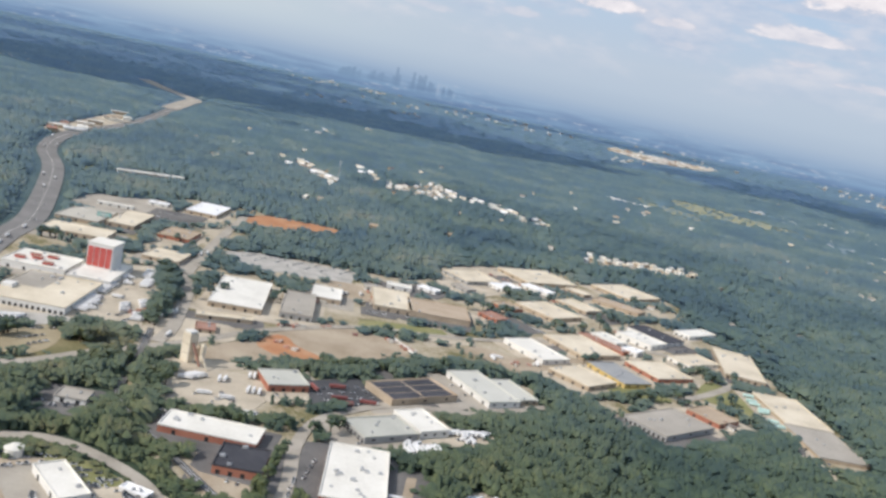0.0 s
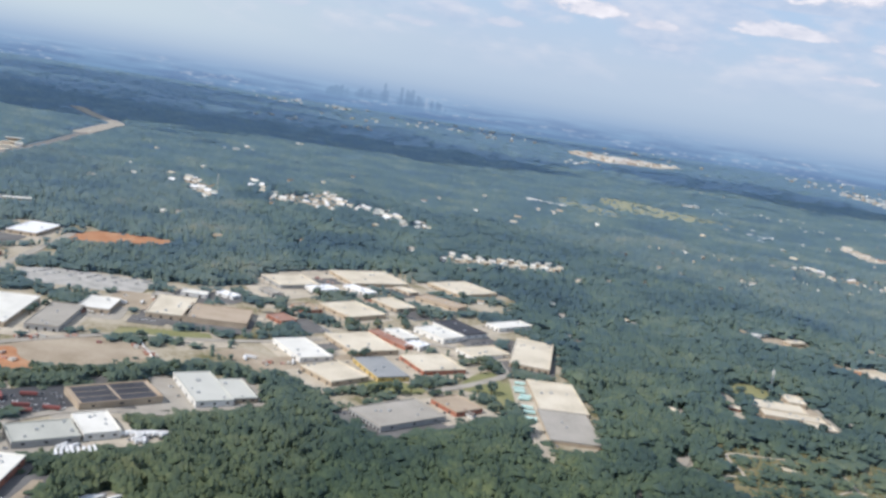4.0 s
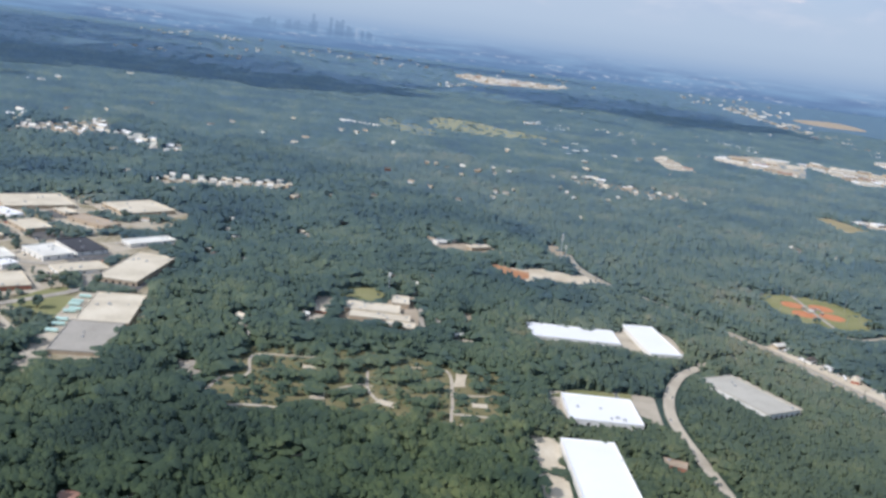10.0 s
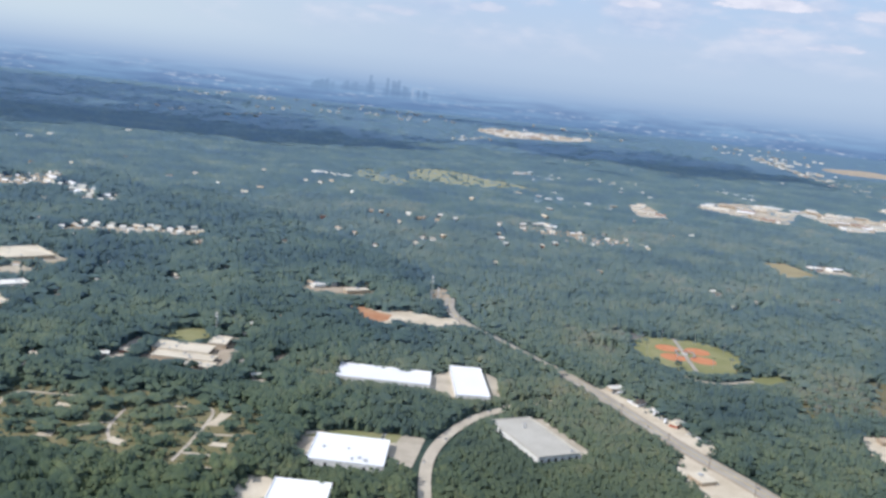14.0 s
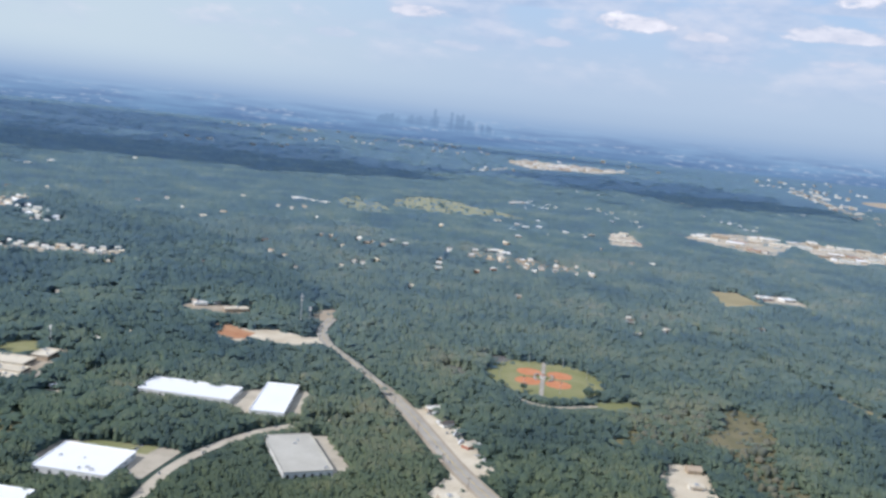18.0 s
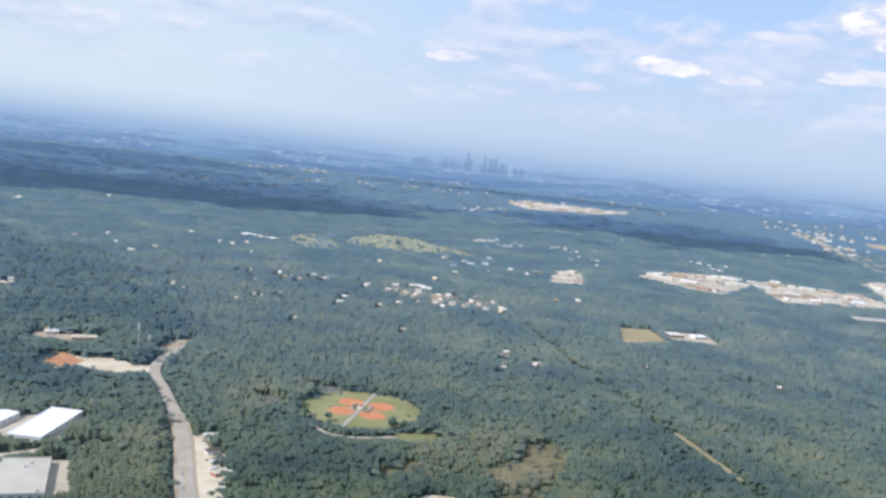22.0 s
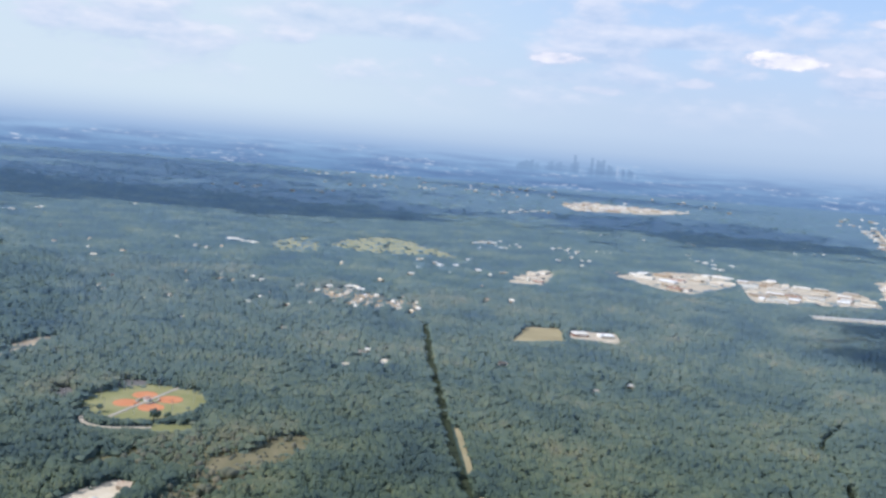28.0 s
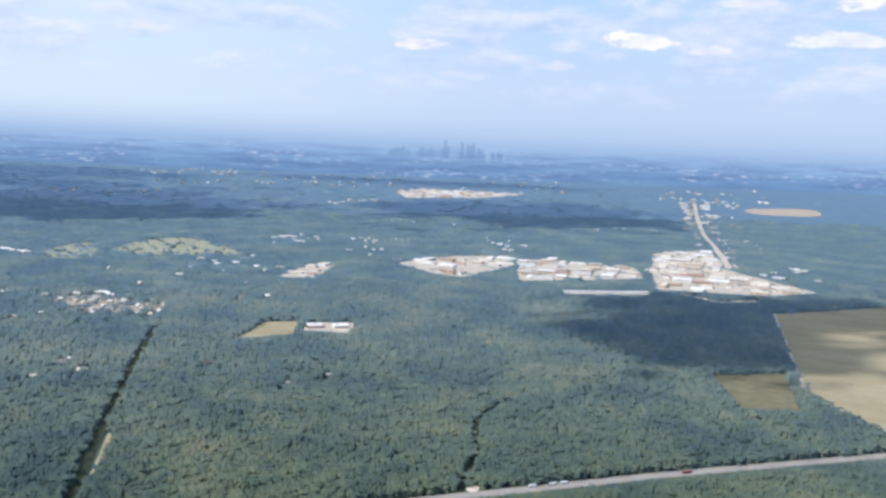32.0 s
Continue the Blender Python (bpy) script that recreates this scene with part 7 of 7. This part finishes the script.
# a white wall beside the earth works
t_ = thing("screen_wall", place(-40, 384, -52), "long low white wall beside bare earth", "wall")
for k in range(12):
    bm = blank()
    box(bm, -12 + k * 2, -0.25, 0.1, -10.05 + k * 2, 0.25, 1.4, 0.03)
    part("panel", bm, "wall_white", t_)

# dark roof panels of the tan hall
for o in [o for o in scene.objects if o.get("label", "").startswith("hall with a dark panelled roof")]:
    for i in range(3):
        for j in range(2):
            bm = blank()
            box(bm, -8 + i * 5.6, -14 + j * 14.4, 2.42, -3 + i * 5.6, -0.6 + j * 14.4, 2.66, 0.03)
            part("roof_panel", bm, "roof_dark", o, "dark roof panel field")

# cars on aprons
for x, y, a, k, s, l in ((-152, 330, 30, 12, 1.3, 78), (-146, 330, 30, 12, 1.3, 78), (-66, 428, 20, 8, 1.3, 12), (4, 462, 45, 10, 1.3, -45), (16, 474, 45, 10, 1.3, -45), (54, 528, 50, 9, 1.3, -40), (98, 492, 46, 9, 1.3, 46), (-10, 572, 45, 9, 1.3, 45), (-228, 532, 98, 10, 1.3, 8), (-228, 548, 98, 10, 1.3, 8), (370, 392, 10, 6, 1.3, 90), (378, 362, 10, 8, 1.4, 85)):
    for i in range(k):
        if rk.random() < 0.8:
            park(rk.choice((car1, car1, van1)), x + math.cos(radians(l)) * s * i, y + math.sin(radians(l)) * s * i, a + rk.uniform(-4, 4), 0.16)

# a few vehicles in front of every hall
for x, y, w, d, h, a in ESTATE_A + ESTATE_B + ESTATE_C + ESTATE_D:
    c, s = math.cos(radians(a)), math.sin(radians(a))
    for k in range(rk.choice((2, 2, 3))):
        u, v = rk.uniform(-w / 2, w / 2), -d / 2 - rk.uniform(1.6, 4.5)
        park(rk.choice((car1, van1, van1)), x + c * u - s * v, y + 0.65 * h + s * u + c * v, a + 90 + rk.uniform(-12, 12), 0.14)

# belts of trees inside the estate
BELTS = [(-214, 526, -196, 442, 56, 3.5), (60, 446, 66, 440, 8, 3), (8, 548, 44, 566, 34, 4), (96, 458, 114, 470, 30, 6), (112, 446, 126, 470, 22, 4), (108, 414, 130, 440, 0, 2), (10, 494, 24, 508, 12, 3), (36, 640, 62, 664, 24, 6), (26, 600, 36, 612, 6, 2), (-40, 420, 0, 438, 20, 4), (-62, 402, -56, 424, 6, 2), (-138, 336, -147, 388, 36, 2.5), (-112, 392, -102, 440, 18, 1.8),
         (8, 396, 34, 378, 26, 5), (26, 372, 44, 366, 14, 4), (-240, 428, -200, 436, 18, 4), (-152, 300, -138, 316, 34, 5), (-128, 262, -134, 300, 26, 4), (-112, 262, -108, 292, 30, 5), (-186, 425, -158, 398, 34, 5), (-158, 398, -136, 340, 44, 4), (-100, 262, -60, 270, 24, 3), (-104, 256, -70, 220, 40, 6), (-60, 340, -10, 366, 60, 7), (-108, 312, -66, 326, 30, 3), (20, 384, 50, 378, 30, 6), (-108, 395, -106, 440, 24, 1.5)]


def belt(x0, y0, x1, y1, k, w):
    t = np.random.default_rng(int(abs(x0 * 7 + y0))).uniform(0, 1, (k, 3))
    return x0 + (x1 - x0) * t[:, 0] + (t[:, 1] - 0.5) * 2 * w, y0 + (y1 - y0) * t[:, 0] + (t[:, 2] - 0.5) * 2 * w


def estate_trees():
    """Trees in all the gaps that yards, roads, halls and vehicles leave in the estate."""
    r = np.random.default_rng(77)
    gx, gy = np.meshgrid(np.arange(-275, 165, 2.9), np.arange(170, 670, 2.6))
    gx[1::2] += 1.3
    x, y = (gx + r.uniform(-0.9, 0.9, gx.shape)).ravel(), (gy + r.uniform(-0.9, 0.9, gy.shape)).ravel()
    clump = np.sin(x * 0.11 + 1.3 * np.sin(y * 0.07)) + np.sin(y * 0.13 + 1.7 * np.sin(x * 0.05)) + r.normal(0, 0.55, len(x))
    x, y = x[clump > 0.25], y[clump > 0.25]
    for b in BELTS:
        if b[4]:
            q = belt(*b)
            x, y = np.append(x, q[0]), np.append(y, q[1])
    ok = open_ground(x, y, BASES) & ~open_ground(x, y, CLEAR + RAISED)
    x, y = x[ok], y[ok]
    goods = np.array([o.matrix_world.translation[:2] for o in scene.objects if o.get("category") in ("car", "van", "truck", "trailer", "container", "tree")])
    ok = np.array([np.min(np.hypot(goods[:, 0] - a, goods[:, 1] - b)) > 1.9 for a, b in zip(x, y)])
    x, y = x[ok], y[ok]
    tagged(crowns("tree_belt", x, y, 1.7, 3.1, "belts of broadleaf trees between the halls", r, None, 5, CLUMP, boughs=7), category="trees")


estate_trees()
plant_forest()


# ---- clouds over the land, whose shadows lie on it ----
def cloud(x, y, w, d, seed, z=1500.0):
    """A flat-based heap of cloud standing over its shadow's place, towards the sun."""
    r = random.Random(seed)
    x, y = x + SUN_DIR.x / SUN_DIR.z * z, y + SUN_DIR.y / SUN_DIR.z * z
    bm = blank()
    for _ in range(26):
        a, q = r.uniform(0, math.tau), math.sqrt(r.uniform(0, 1)) * 0.82
        s = r.uniform(0.16, 0.34)
        bmesh.ops.create_icosphere(bm, subdivisions=2, radius=1.0, matrix=Matrix.Translation((q * math.cos(a) * w / 2, q * math.sin(a) * d / 2, 20)) @ Matrix.Diagonal((s * w / 2, s * d / 2, 0.16 * min(w, d) * r.uniform(0.5, 1.2), 1)))
    for _ in range(150):  # loose shreds round the rim
        a, q, s = r.uniform(0, math.tau), r.gauss(0.95, 0.19), r.uniform(0.02, 0.08)
        bmesh.ops.create_icosphere(bm, subdivisions=1, radius=1.0, matrix=Matrix.Translation((q * math.cos(a) * w / 2, q * math.sin(a) * d / 2, 15)) @ Matrix.Diagonal((s * w / 2 * r.uniform(0.8, 2), s * d / 2, s * min(w, d) * 0.3, 1)))
    for v in bm.verts:
        v.co.z = max(v.co.z, 0.0)
        v.co += Vector(noise.noise_vector(v.co * 0.01)) * min(w, d) * 0.04
    ob = part("cloud", bm, "vapour")
    ob.matrix_world = place(x, y, 0, z)
    return tagged(ob, "white flat-based cumulus cloud", "cloud", "clouds over the land", "structure")


for i, row in enumerate(((-900, 2300, 1700, 1500), (-150, 2100, 520, 640), (750, 2650, 830, 1000), (1088, 1110, 270, 400), (1310, 1180, 400, 330), (1520, 1240, 360, 360), (120, 4300, 1600, 500), (-1600, 3600, 1700, 1200))):
    cloud(*row, seed=i)
